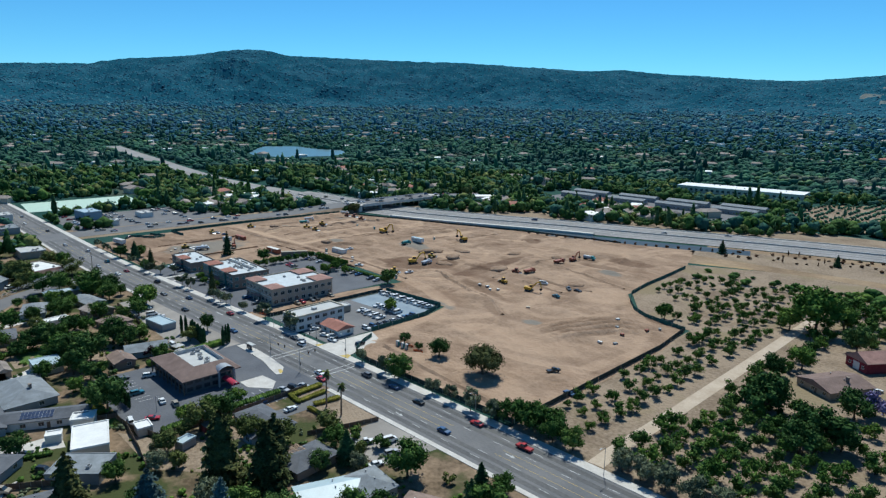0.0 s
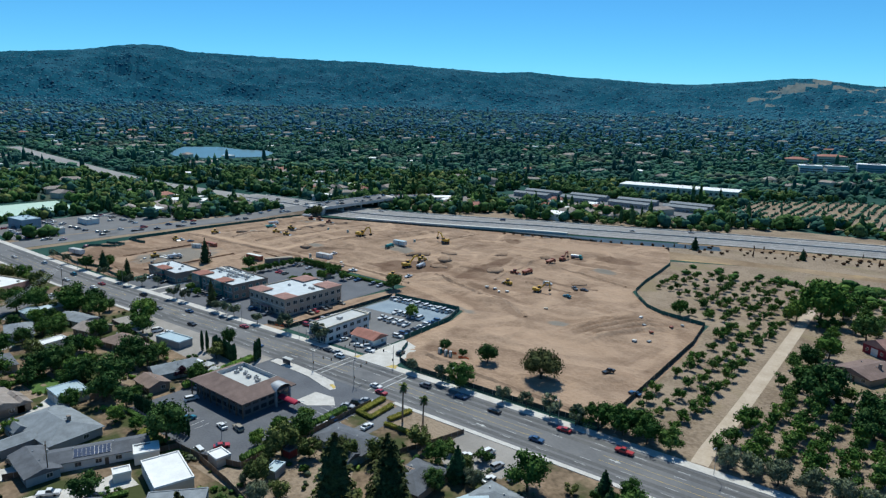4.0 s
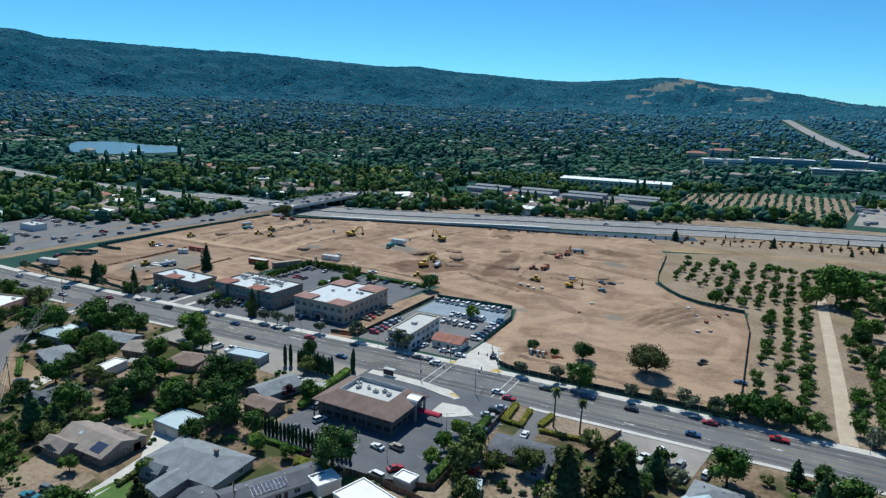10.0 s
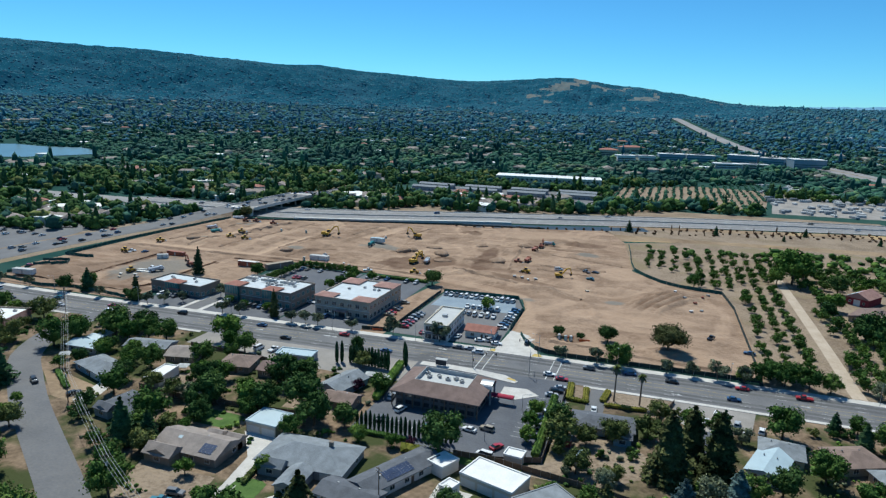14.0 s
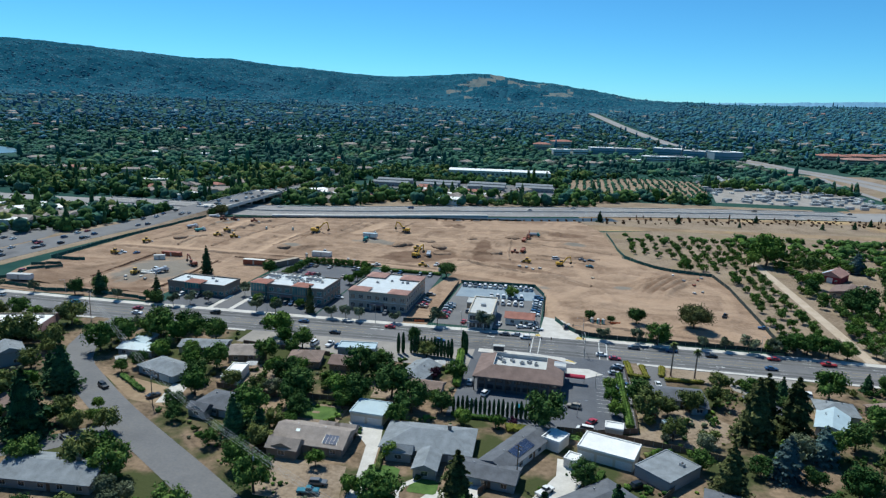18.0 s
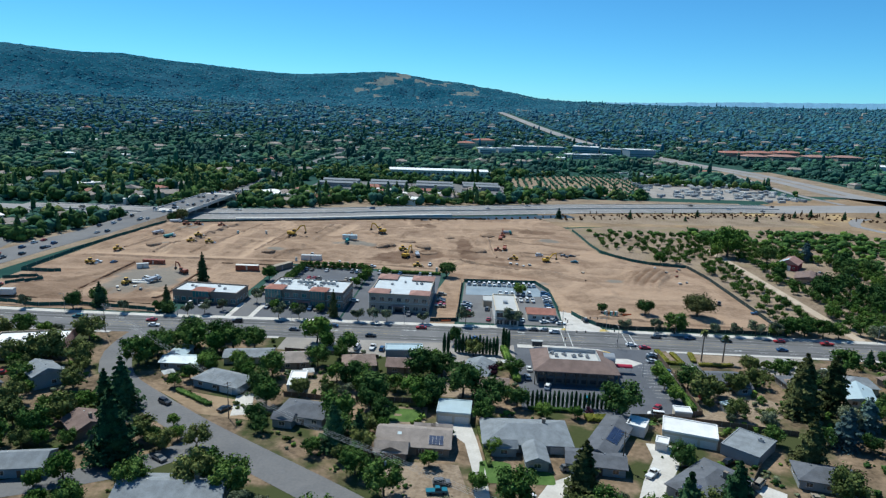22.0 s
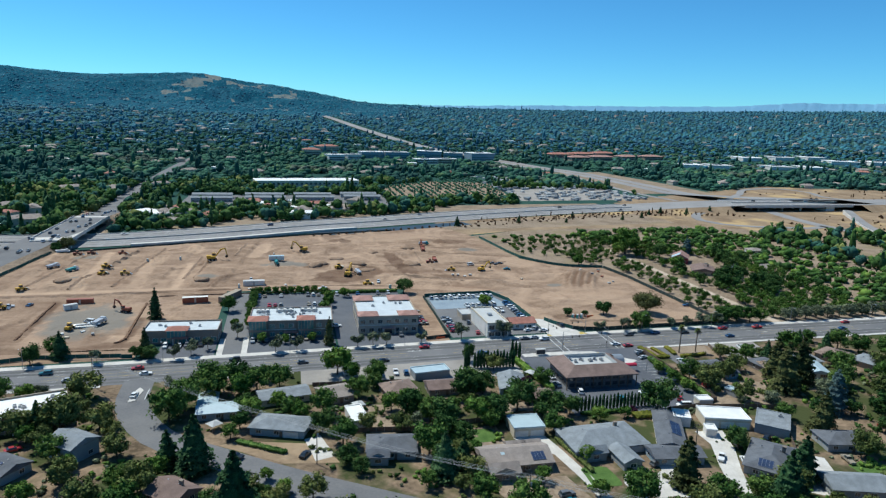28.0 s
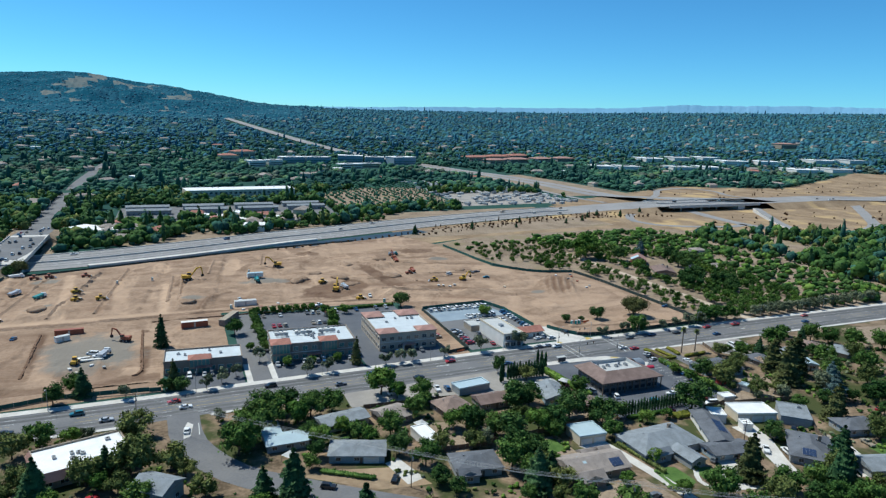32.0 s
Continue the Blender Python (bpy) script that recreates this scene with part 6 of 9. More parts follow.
house(-234.5, 29.5, 15.5, 8, -6, R["dark"], S["blue"], "low dark-roofed house wing", 2.7, 1.3, True)
house(-206.5, 21, 13, 20, -45, R["dark"], S["grey"], "dark-roofed hip house", 2.9, 2.4, False, (), True, None, ((-3, 4),))
house(-173.5, 28.5, 14.5, 9.5, -12, R["dark"], S["grey"], "small dark-roofed house", 2.8, 1.9, False)
house(-191.5, 4.5, 18, 9.5, -15, R["grey"], S["grey"], "grey-roofed house beside a lawn", 2.8, 2.0, True)
house(-353, 67.5, 17.5, 9.8, -18, R["grey"], S["blue"], "grey hip-roofed house with a dry front yard", 2.8, 1.8, False, (), False, 4.6)
house(-320, 48.3, 14.5, 10.5, -8, R["dark"], S["grey"], "dark-roofed house behind trees", 2.8, 1.8, False, ((-4, -6.5, 6, 4),))
house(-384, 10.5, 13, 8.5, 12, R["grey"], S["blue"], "pale house with a grey roof and skylights", 2.9, 2.0, True)
house(-412.5, 61.5, 10.5, 9, -38, R["grey"], S["blue"], "pale blue two-storey house with a grey roof", 4.8, 2.0, True)
house(-380.5, 32.5, 10.5, 9, -42, R["bark"], S["brown"], "brown-shingled cottage", 2.6, 2.2, True, (), True)
house(-352.5, 91, 17, 8.5, 11, R["grey"], S["cream"], "long low grey-roofed house", 2.7, 1.2, True)
house(-334.5, 89.5, 11, 10.5, 14, R["taupe"], S["brown"], "brown-roofed house", 2.7, 1.7, True)
house(-311, 90, 11.5, 10.5, 12, R["brown"], S["brown"], "brown hip-roofed house", 2.7, 2.0, False)
house(-294.5, 90, 11.5, 8.5, 2, R["bark"], S["brown"], "reddish-brown roofed house", 2.7, 1.7, True)
house(-267.5, 88.5, 9.5, 15, -14, R["grey"], S["blue"], "grey-roofed blue house", 2.7, 1.9, True)
house(-262, 77.3, 10.5, 7.3, -2, R["brown"], S["brown"], "small brown-roofed house", 2.6, 1.5, True)
house(-180, 93.3, 18.5, 10, 4, R["dark"], S["blue"], "low grey-roofed house beside palms", 2.7, 1.5, False, ((6, -7, 5, 5),))
house(-110.5, 99, 13, 11, 25, R["brown"], S["tan"], "taupe hip-roofed house", 2.7, 1.9, False)
house(-101, 90, 12, 9, 20, R["grey"], S["tan"], "grey-roofed house among trees", 2.7, 1.8, False)
house(-133.5, 86.5, 8.5, 16.5, -20, blue_roof, S["white"], "white house with a pale blue metal roof", 2.7, 1.3, True)
house(-129.5, 96, 11.5, 10, -6, R["grey"], S["cream"], "light grey-roofed house", 2.7, 1.9, False)
house(-151.5, 91, 10, 14, 6, R["dark"], S["brown"], "dark-roofed house with part of its roof stripped", 2.7, 1.8, False)
house(-68.5, 260, 15, 19, -28, R["bark"], S["tan"], "brown-roofed farmhouse among trees", 2.8, 2.0, True, (), True)
house(-340.5, 2.5, 25, 12, 6, R["grey"], S["grey"], "long grey-roofed house beside the lane", 2.8, 2.0, True, (), True)
house(-428, 53, 11, 9, -35, R["dark"], S["blue"], "pale house with solar panels", 2.8, 1.7, True, (), False, None, ((-2, 4),))
house(-373.5, 81.5, 13.5, 7.5, 2, blue_roof, S["grey"], "house with a pale blue metal roof", 2.8, 1.1, True, ((-4, 8, 6, 9),))
house(-20, 262, 13, 10, 15, R["taupe"], S["tan"], "taupe-roofed house deep in the orchard", 2.8, 1.8, True)
house(20, 320, 12, 10, -10, R["taupe"], S["white"], "pale-roofed house beyond the orchard", 2.8, 1.6, False)

# stripped rafters on the house under repair
rafters = thing("exposed_rafters", pose(-154.5, 89, 3.45, 12, 0, 6), "bare yellow timber rafters of a stripped roof", "roof frame")
for i in range(9):
    part("rafter", Form().box(-2.6 + i * 0.65, -2.6, 0, -2.5 + i * 0.65, 2.6, 0.2), timber_mat, rafters)
for j in range(4):
    part("batten", Form().box(-2.7, -2.4 + j * 1.5, 0.2, 2.8, -2.25 + j * 1.5, 0.28), timber_mat, rafters)


def flat_building(name, x, y, w, d, turn, h, wall, roof, label, category="building", doors=0, parapet=0.35, units=0):
    b = thing(name, pose(x, y, 0, 0, 0, turn), label if len(label.split()) > 3 else label + " beside trees", category)
    HOUSES.append((x, y, max(w, d) / 2 + 2))
    part("wall", Form().box(-w / 2, -d / 2, -0.1, w / 2, d / 2, h), wall, b)
    part("roof", Form().box(-w / 2 + 0.25, -d / 2 + 0.25, h, w / 2 - 0.25, d / 2 - 0.25, h + 0.06), roof, b)
    if parapet:
        for x0, y0, x1, y1 in ((-w / 2 - 0.15, -d / 2 - 0.15, w / 2 + 0.15, -d / 2 + 0.2), (-w / 2 - 0.15, d / 2 - 0.2, w / 2 + 0.15, d / 2 + 0.15), (-w / 2 - 0.15, -d / 2 + 0.2, -w / 2 + 0.2, d / 2 - 0.2), (w / 2 - 0.2, -d / 2 + 0.2, w / 2 + 0.15, d / 2 - 0.2)):
            part("parapet", Form().box(x0, y0, h - 0.2, x1, y1, h + parapet), roof if parapet < 0.4 else wall, b)
    for k in range(doors):
        dr = part("garage_door", Form().box(-2.2, 0, 0, 2.2, 0.06, 2.3), frame_mat, b, at=wall_pose(-w / 2 + w * (k + 0.5) / doors, -d / 2 - 0.012, 0, 0))
        for i in range(4):
            part("panel", Form().box(-2.1, 0.06, 0.06 + i * 0.56, 2.1, 0.085, 0.54 + i * 0.56), frame_mat, dr)
    rnd = random.Random(x)
    for k in range(units):
        u = part("roof_unit", Form().box(-0.7, -0.5, 0, 0.7, 0.5, 0.8), metal_mat, b, at=pose(rnd.uniform(-0.36, 0.36) * w, rnd.uniform(-0.2, 0.3) * d, h + 0.06, 0, 0, rnd.choice((0, 90))))
        part("fan_grille", Form().tube((0, 0, 0.8), (0, 0, 0.86), 0.36, 0.36, 12), rubber_mat, u)
    return b


flat_building("garage", -274.3, 54.6, 10.4, 9.2, -2, 3.5, S["cream"], blue_roof, "detached double garage with a pale flat roof", "garage", 2, 0.25)
b = flat_building("outbuilding", -203, 49.8, 15.5, 9.6, -16, 3.4, S["cream"], bright_roof, "long flat white-roofed garage building", "outbuilding", 3)
flat_building("outbuilding", -218, 52, 5.5, 6.5, -25, 3.2, S["white"], bright_roof, "small flat-roofed white outbuilding", "outbuilding")
flat_building("outbuilding", -188, 43.3, 10.6, 14, -41, 3.2, S["grey"], R["grey"], "low grey flat-roofed building with a skylight", "outbuilding", 0, 0.2, 1)
flat_building("outbuilding", -328.5, 70, 5.4, 12, 8, 3.0, S["white"], bright_roof, "narrow white flat-roofed outbuilding", "outbuilding")
flat_building("outbuilding", -296, 105, 14.3, 6.5, 8, 2.9, S["grey"], blue_roof, "low shed with a pale metal roof", "shed")
flat_building("outbuilding", -201, 64, 5.2, 4.2, -5, 2.6, S["cream"], bright_roof, "small flat white shed", "shed")
flat_building("outbuilding", -184, 70, 3.2, 5, 20, 2.4, S["grey"], blue_roof, "small blue-roofed garden shed", "shed")
flat_building("outbuilding", -213, 42.5, 3.4, 4.2, -20, 2.5, S["white"], bright_roof, "small white shed", "shed")
flat_building("outbuilding", -189, 79, 3, 3, 0, 2.4, paint("red_shed_paint", (0.35, 0.05, 0.05)), R["grey"], "small red garden shed", "shed")
flat_building("outbuilding", -330, 219, 3, 3, 0, 2.6, S["tan"], R["tile"], "small tan pump house", "shed")


def shade_sail(x, y, turn):
    s = thing("carport", pose(x, y, 0, 0, 0, turn), "white canvas canopy on thin posts", "canopy")
    part("canopy", Form().add([(-2, -2, 2.2), (2, -2, 2.2), (2, 2, 2.2), (-2, 2, 2.2), (0, 0, 3.1)], [(0, 1, 4), (1, 2, 4), (2, 3, 4), (3, 0, 4)]), white_roof, s)
    for a in (-1.9, 1.9):
        for c in (-1.9, 1.9):
            part("post", Form().tube((a, c, 0), (a, c, 2.2), 0.04, 0.04, 5), metal_mat, s)


for x, y in ((-374, 71), (-327, 79), (-256, 98), (-262, 99)):
    shade_sail(x, y, x * 3 % 40)


def office_block(name, x, y, w, d, turn, h, floors, wall, roof, label, glass, caps=(), step=3.4, cap_roof=None, units=6, band_glass=False):
    """A flat-roofed office with parapets, rows of windows and tiled hip caps at places of its roof."""
    b = flat_building(name, x, y, w, d, turn, h, wall, roof, label, "office building", 0, 0.7, units)
    floor = h / floors
    for lv in range(floors):
        z = lv * floor + 1.0
        for side in range(4):
            length = w if side % 2 == 0 else d
            n = max(2, int(length / step))
            for i in range(n):
                u = -length / 2 + length * (i + 0.5) / n
                out = (d if side % 2 == 0 else w) / 2 + 0.012
                px, py = ((u, -out), (out, u), (u, out), (-out, u))[side]
                window(b, wall_pose(px, py, z, side), min(2.1, step * 0.62), min(1.75, floor - 1.7), glass)
    part("cornice", Form().box(-w / 2 - 0.12, -d / 2 - 0.12, floor + 0.05, w / 2 + 0.12, -d / 2, floor + 0.3), frame_mat, b)
    part("entrance_door", Form().box(-1.6, 0, 0, 1.6, 0.1, 2.5), glass, b, at=wall_pose(0, -d / 2 - 0.09, 0.05, 0))
    part("entrance_canopy", hip_roof(6.5, 2.2, 3.1, 0.6, 0.1), cap_roof, b, at=pose(0, -d / 2 - 1.1, 0))
    for k in (-2.8, 2.8):
        part("column", Form().tube((k, -d / 2 - 1.9, 0), (k, -d / 2 - 1.9, 3.0), 0.2, 0.2, 8), frame_mat, b)
    for cx, cy, cw, cd in caps:
        if glass is green_glass:
            t = part("glass_tower", Form().box(cx - cw / 2 + 0.3, cy - cd / 2 - 0.75, h * 0.08, cx + cw / 2 - 0.3, cy - cd / 2 + 1.0, h + 0.7), green_glass, b, "teal glass bay below a red roof")
            for k in range(6):
                u = cx - cw / 2 + 0.3 + k * (cw - 0.75) / 5
                part("mullion", Form().box(u, cy - cd / 2 - 0.82, 0.1, u + 0.15, cy - cd / 2 - 0.755, h + 0.7), S["tan"], t)
            part("spandrel", Form().box(cx - cw / 2 + 0.2, cy - cd / 2 - 0.86, h * 0.46, cx + cw / 2 - 0.2, cy - cd / 2 - 0.83, h * 0.58), S["brown"], t)
        part("tower", Form().box(cx - cw / 2, cy - cd / 2, h - 0.5, cx + cw / 2, cy + cd / 2, h + 0.75), wall, b)
        part("tile_roof", hip_roof(cw, cd, h + 0.78, 1.3, 0.45), cap_roof, b, "hipped clay-tile corner roof", at=pose(cx, cy, 0))
    return b


office_block("office_building", -304.4, 175.5, 28, 35, -1, 8.0, 2, S["beige"], grey_roof, "two-storey beige stucco office with tiled corner roofs", glass_mat, ((-9.6, -14, 9, 7.2), (9.6, -14, 9, 7.2), (-9.4, 13, 9.2, 9), (8.6, 13, 10.5, 9)), 3.6, R["rose"], 5)
office_block("office_building", -349, 167.8, 37, 21, -2, 7.6, 2, S["brown"], grey_roof, "two-storey tan office with teal glass and red hip roofs", green_glass, ((-14.6, -7.4, 8.2, 7.6), (6.6, -7.6, 7.6, 6.6)), 3.8, R["tile"], 16)
office_block("office_building", -396, 162.4, 31, 14.5, -2, 5.4, 1, S["brown"], grey_roof, "single-storey tan office with a red hip roof over its door", green_glass, ((-1.5, -5.0, 8.5, 5.5),), 3.4, R["tile"], 5)
for x, w in ((-352, 8), (-341, 8), (-362, 6)):
    t = thing("rooftop_screen", pose(x, 172, 8.3), "grey louvred screen round roof plant", "roof plant")
    for s in (-2.2, 2.2):
        part("panel", Form().box(-w / 2, s - 0.06, 0, w / 2, s + 0.06, 1.1), metal_mat, t)
    for k in range(3):
        part("unit", Form().box(-w / 3 + k * w / 3 - 0.8, -0.8, 0, -w / 3 + k * w / 3 + 0.6, 0.8, 0.95), S["white"], t)


def brown_office():
    """Two-storey brown office: a broad shingled skirt round a sunken flat roof."""
    b = thing("brown_office", pose(-232.3, 93.6, 0), "two-storey grey office with a broad brown shingle mansard", "office building")
    HOUSES.append((-232, 93, 20))
    w, d, e = 30.5, 21.5, 5.4
    dark_wall = paint("dark_grey_stucco", (0.15, 0.15, 0.155), 0.9)
    dark_trim = paint("dark_brown_trim", (0.07, 0.055, 0.05), 0.7)
    part("wall", Form().box(-w / 2 + 1.6, -d / 2 + 1.6, 0, w / 2 - 1.6, d / 2 - 1.6, e), dark_wall, b)
    f = Form()
    o = [(-w / 2, -d / 2), (w / 2, -d / 2), (w / 2, d / 2), (-w / 2, d / 2)]
    i = [(-w / 2 + 6.2, -d / 2 + 6.6), (w / 2 - 6.0, -d / 2 + 6.6), (w / 2 - 6.0, d / 2 - 3.4), (-w / 2 + 6.2, d / 2 - 3.4)]
    f.add([(x, y, e) for x, y in o] + [(x, y, e + 2.3) for x, y in i] + [(x, y, e - 0.35) for x, y in o],
          [(0, 1, 5, 4), (1, 2, 6, 5), (2, 3, 7, 6), (3, 0, 4, 7), (8, 9, 1, 0), (9, 10, 2, 1), (10, 11, 3, 2), (11, 8, 0, 3), (11, 10, 9, 8)])
    part("mansard_roof", f, R["bark"], b, "brown shingled mansard")
    part("flat_roof", Form().box(i[0][0], i[0][1], e + 0.6, i[2][0], i[2][1], e + 0.9), white_roof, b, "white sunken flat roof")
    for x0, y0, x1, y1 in ((i[0][0], i[0][1], i[1][0], i[0][1] + 0.15), (i[0][0], i[2][1] - 0.15, i[1][0], i[2][1]), (i[0][0], i[0][1], i[0][0] + 0.15, i[2][1]), (i[1][0] - 0.15, i[0][1], i[1][0], i[2][1])):
        part("parapet", Form().box(x0, y0, e + 0.85, x1, y1, e + 2.32), white_roof, b)
    for ux, uy in ((-6, 2), (-3, 3.4), (0.5, 2.2), (3, 3.6), (5.4, 2.4), (-7.4, 4.4)):
        u = part("roof_unit", Form().box(-0.8, -0.55, 0, 0.8, 0.55, 1.0), metal_mat, b, at=pose(ux, uy, e + 0.9, 0, 0, ux * 17))
        part("fan_grille", Form().tube((0, 0, 1.0), (0, 0, 1.06), 0.4, 0.4, 12), rubber_mat, u)
    for lv in range(2):
        for side in range(4):
            length = (w if side % 2 == 0 else d) - 3.2
            n = int(length / 3.0)
            for k in range(n):
                u = -length / 2 + length * (k + 0.5) / n
                out = ((d if side % 2 == 0 else w) - 3.2) / 2 + 0.012
                px, py = ((u, -out), (out, u), (u, out), (-out, u))[side]
                window(b, wall_pose(px, py, 0.9 + lv * 2.5, side), 2.0, 1.3, glass_mat, dark_trim)
    for k in range(9):
        part("post", Form().box(-w / 2 + 0.5 + k * (w - 1.3) / 8, -d / 2 + 0.4, 0, -w / 2 + 0.8 + k * (w - 1.3) / 8, -d / 2 + 0.75, e), wood_mat, b)
    dome = Form()
    pts = [(3.0 * math.cos(math.pi * k / 12), 1.9 * math.sin(math.pi * k / 12)) for k in range(13)]
    dome.add([(w / 2 - 3.6, 5 + y, e + z) for y, z in pts] + [(w / 2 + 0.6, 5 + y, e + z) for y, z in pts], [(k, k + 1, 14 + k, 13 + k) for k in range(12)])
    part("entrance_vault", dome, metal_mat, b, "grey barrel-vaulted entrance roof")
    for y in (2.2, 7.8):
        part("column", Form().box(w / 2 - 0.2, y - 0.3, 0, w / 2 + 0.4, y + 0.3, e + 0.3), S["grey"], b)
    aw = Form()
    pts = [(1.3 * math.cos(math.pi * k / 8), 0.9 * math.sin(math.pi * k / 8)) for k in range(9)]
    aw.add([(w / 2 - 1.0, 5 + y, 2.5 + z) for y, z in pts] + [(w / 2 + 7.5, 5 + y, 2.5 + z) for y, z in pts], [(k, k + 1, 10 + k, 9 + k) for k in range(8)] + [tuple(range(9)), tuple(range(9, 18))[::-1]])
    part("awning", aw, awning_mat, b, "long crimson barrel awning")
    for y in (3.8, 6.2):
        part("awning_post", Form().tube((w / 2 + 7.2, y, 0), (w / 2 + 7.2, y, 2.6), 0.05, 0.05, 6), metal_mat, b)


brown_office()


def dealer():
    b = thing("showroom", pose(-255, 159.3, 0, 0, 0, 2), "two-storey white showroom with dark windows", "shop")
    HOUSES.append((-255, 160, 12))
    w, d, h = 10.5, 26, 6.6
    part("wall", Form().box(-w / 2, -d / 2, 0, w / 2, d / 2, h), S["white"], b)
    part("roof", Form().box(-w / 2 + 0.3, -d / 2 + 0.3, h, w / 2 - 0.3, d / 2 - 0.3, h + 0.05), white_roof, b)
    for x0, y0, x1, y1 in ((-w / 2 - 0.1, -d / 2 - 0.1, w / 2 + 0.1, -d / 2 + 0.3), (-w / 2 - 0.1, d / 2 - 0.3, w / 2 + 0.1, d / 2 + 0.1), (-w / 2 - 0.1, -d / 2 + 0.3, -w / 2 + 0.3, d / 2 - 0.3), (w / 2 - 0.3, -d / 2 + 0.3, w / 2 + 0.1, d / 2 - 0.3)):
        part("parapet", Form().box(x0, y0, h - 0.3, x1, y1, h + 0.6), S["cream"], b)
    for lv in range(2):
        for k in range(3):
            window(b, wall_pose(-3.2 + 3.2 * k, -d / 2 - 0.012, 0.5 + 3.3 * lv, 0), 2.6, 2.1, glass_mat)
        for k in range(6):
            window(b, wall_pose(w / 2 + 0.012, -10.4 + 4.2 * k, 0.9 + 3.2 * lv, 1), 2.4, 1.5, glass_mat)
    part("balcony", Form().box(-w / 2 - 0.4, -d / 2 - 1.8, 3.1, w / 2 + 0.4, -d / 2, 3.35), S["grey"], b)
    for k in range(6):
        part("balcony_post", Form().box(-w / 2 + k * 2.05, -d / 2 - 1.75, 0, -w / 2 + 0.14 + k * 2.05, -d / 2 - 1.6, 4.3), metal_mat, b)
    part("balcony_rail", Form().box(-w / 2, -d / 2 - 1.75, 4.25, w / 2, -d / 2 - 1.65, 4.35), metal_mat, b)
    part("roof_unit", Form().box(-1, -1, h, 1, 1, h + 1.1), metal_mat, b)
    c = house(-238.3, 160.5, 12.5, 8.5, 1, R["tile"], S["white"], "small white shop with a red tile roof", 3.1, 1.8, True, category="shop")
    flat_building("outbuilding", -262, 178, 6, 9, 2, 3.0, S["tan"], white_roof, "small flat white-roofed workshop", "workshop")


dealer()


def barn():
    b = thing("barn", pose(-64.5, 294, 0, 0, 0, -35), "dark red barn with a patched metal roof", "barn")
    HOUSES.append((-64.5, 294, 12))
    red = mat("dark_red_boards", (0.16, 0.022, 0.035), (0.28, 0.05, 0.06), 0.4, 4)
    part("wall", Form().box(-5.5, -8, -0.1, 5.5, 8, 4.2), red, b)
    for s in (-1, 1):
        part("gable", Form().add([(-5.5, 8 * s, 4.2), (5.5, 8 * s, 4.2), (0, 8 * s, 7.0)], [(0, 1, 2)]), red, b)
    part("roof", hip_roof(11, 16, 4.2, 3.0, 0.5, True), R["rose"], b)
    part("roof_sheet", Form().add([(-6.0, -8, 4.22), (-6.0, 0, 4.22), (-0.3, 0, 7.12), (-0.3, -8, 7.12)], [(0, 1, 2, 3)]), blue_roof, b, "pale metal patch of the roof")
    part("door", Form().box(-1.6, -8.06, 0, 1.6, -8.0, 3.2), frame_mat, b)
    for k in (-3.4, 3.4):
        window(b, wall_pose(k, -8.01, 1.4, 0), 1.1, 1.1)


barn()
west_shop = office_block("shop_building", -434, 87, 25, 17, 17, 4.6, 1, S["tan"], bright_roof, "single-storey shop with a white flat roof and brown tile eaves", glass_mat, (), 3.6, R["rose"], 7)
for a, b, c, d in (((-13.8, -10.2), (13.8, -10.2), (12.62, -8.62), (-12.62, -8.62)), ((-13.8, 10.2), (-13.8, -10.2), (-12.62, -8.62), (-12.62, 8.62)), ((13.8, -10.2), (13.8, 10.2), (12.62, 8.62), (12.62, -8.62))):
    part("tile_eave", Form().add([(*a, 3.0), (*b, 3.0), (*c, 5.45), (*d, 5.45), (*c, 3.0), (*d, 3.0)], [(0, 1, 2, 3), (1, 0, 5, 4), (0, 3, 5), (1, 4, 2), (5, 3, 2, 4)]), R["rose"], west_shop, "brown tile eave round the roof")
for x, y, w, d, t, h, wl, rf, lb in ((-618, 165, 22, 14, 5, 7, S["blue"], blue_roof, "pale blue two-storey building beside courts"), (-600, 205, 16, 10, 0, 4, S["white"], white_roof, "white flat-roofed shop"), (-575, 170, 12, 9, 0, 4, S["white"], white_roof, "white petrol station canopy building"),
                                      (-490, 95, 18, 14, 0, 4.5, S["tan"], white_roof, "tan shop with a white flat roof"), (-520, 78, 20, 14, 8, 4.5, S["cream"], white_roof, "cream shop with a white flat roof"), (-590, 100, 22, 14, 0, 4.5, S["grey"], R["grey"], "grey flat-roofed shop"),
                                      (-655, 108, 18, 14, 0, 5, S["white"], white_roof, "white flat-roofed building"), (-478, 62, 16, 11, 5, 4, S["tan"], R["brown"], "brown-roofed building")):
    flat_building("shop_building", x, y, w, d, t, h, wl, rf, lb, "shop", 0, 0.35, 3)
for k, (x, y) in enumerate(((-430, 612), (-374, 618), (-320, 622), (-266, 633), (-432, 640), (-376, 645), (-322, 650), (-268, 658))):
    f = house(x, y, 42, 10, 2, R["grey"], S["grey"], "long low grey-roofed block of flats", 4.6, 1.6, True, category="flats")
    f["group"] = "rows of low flats"


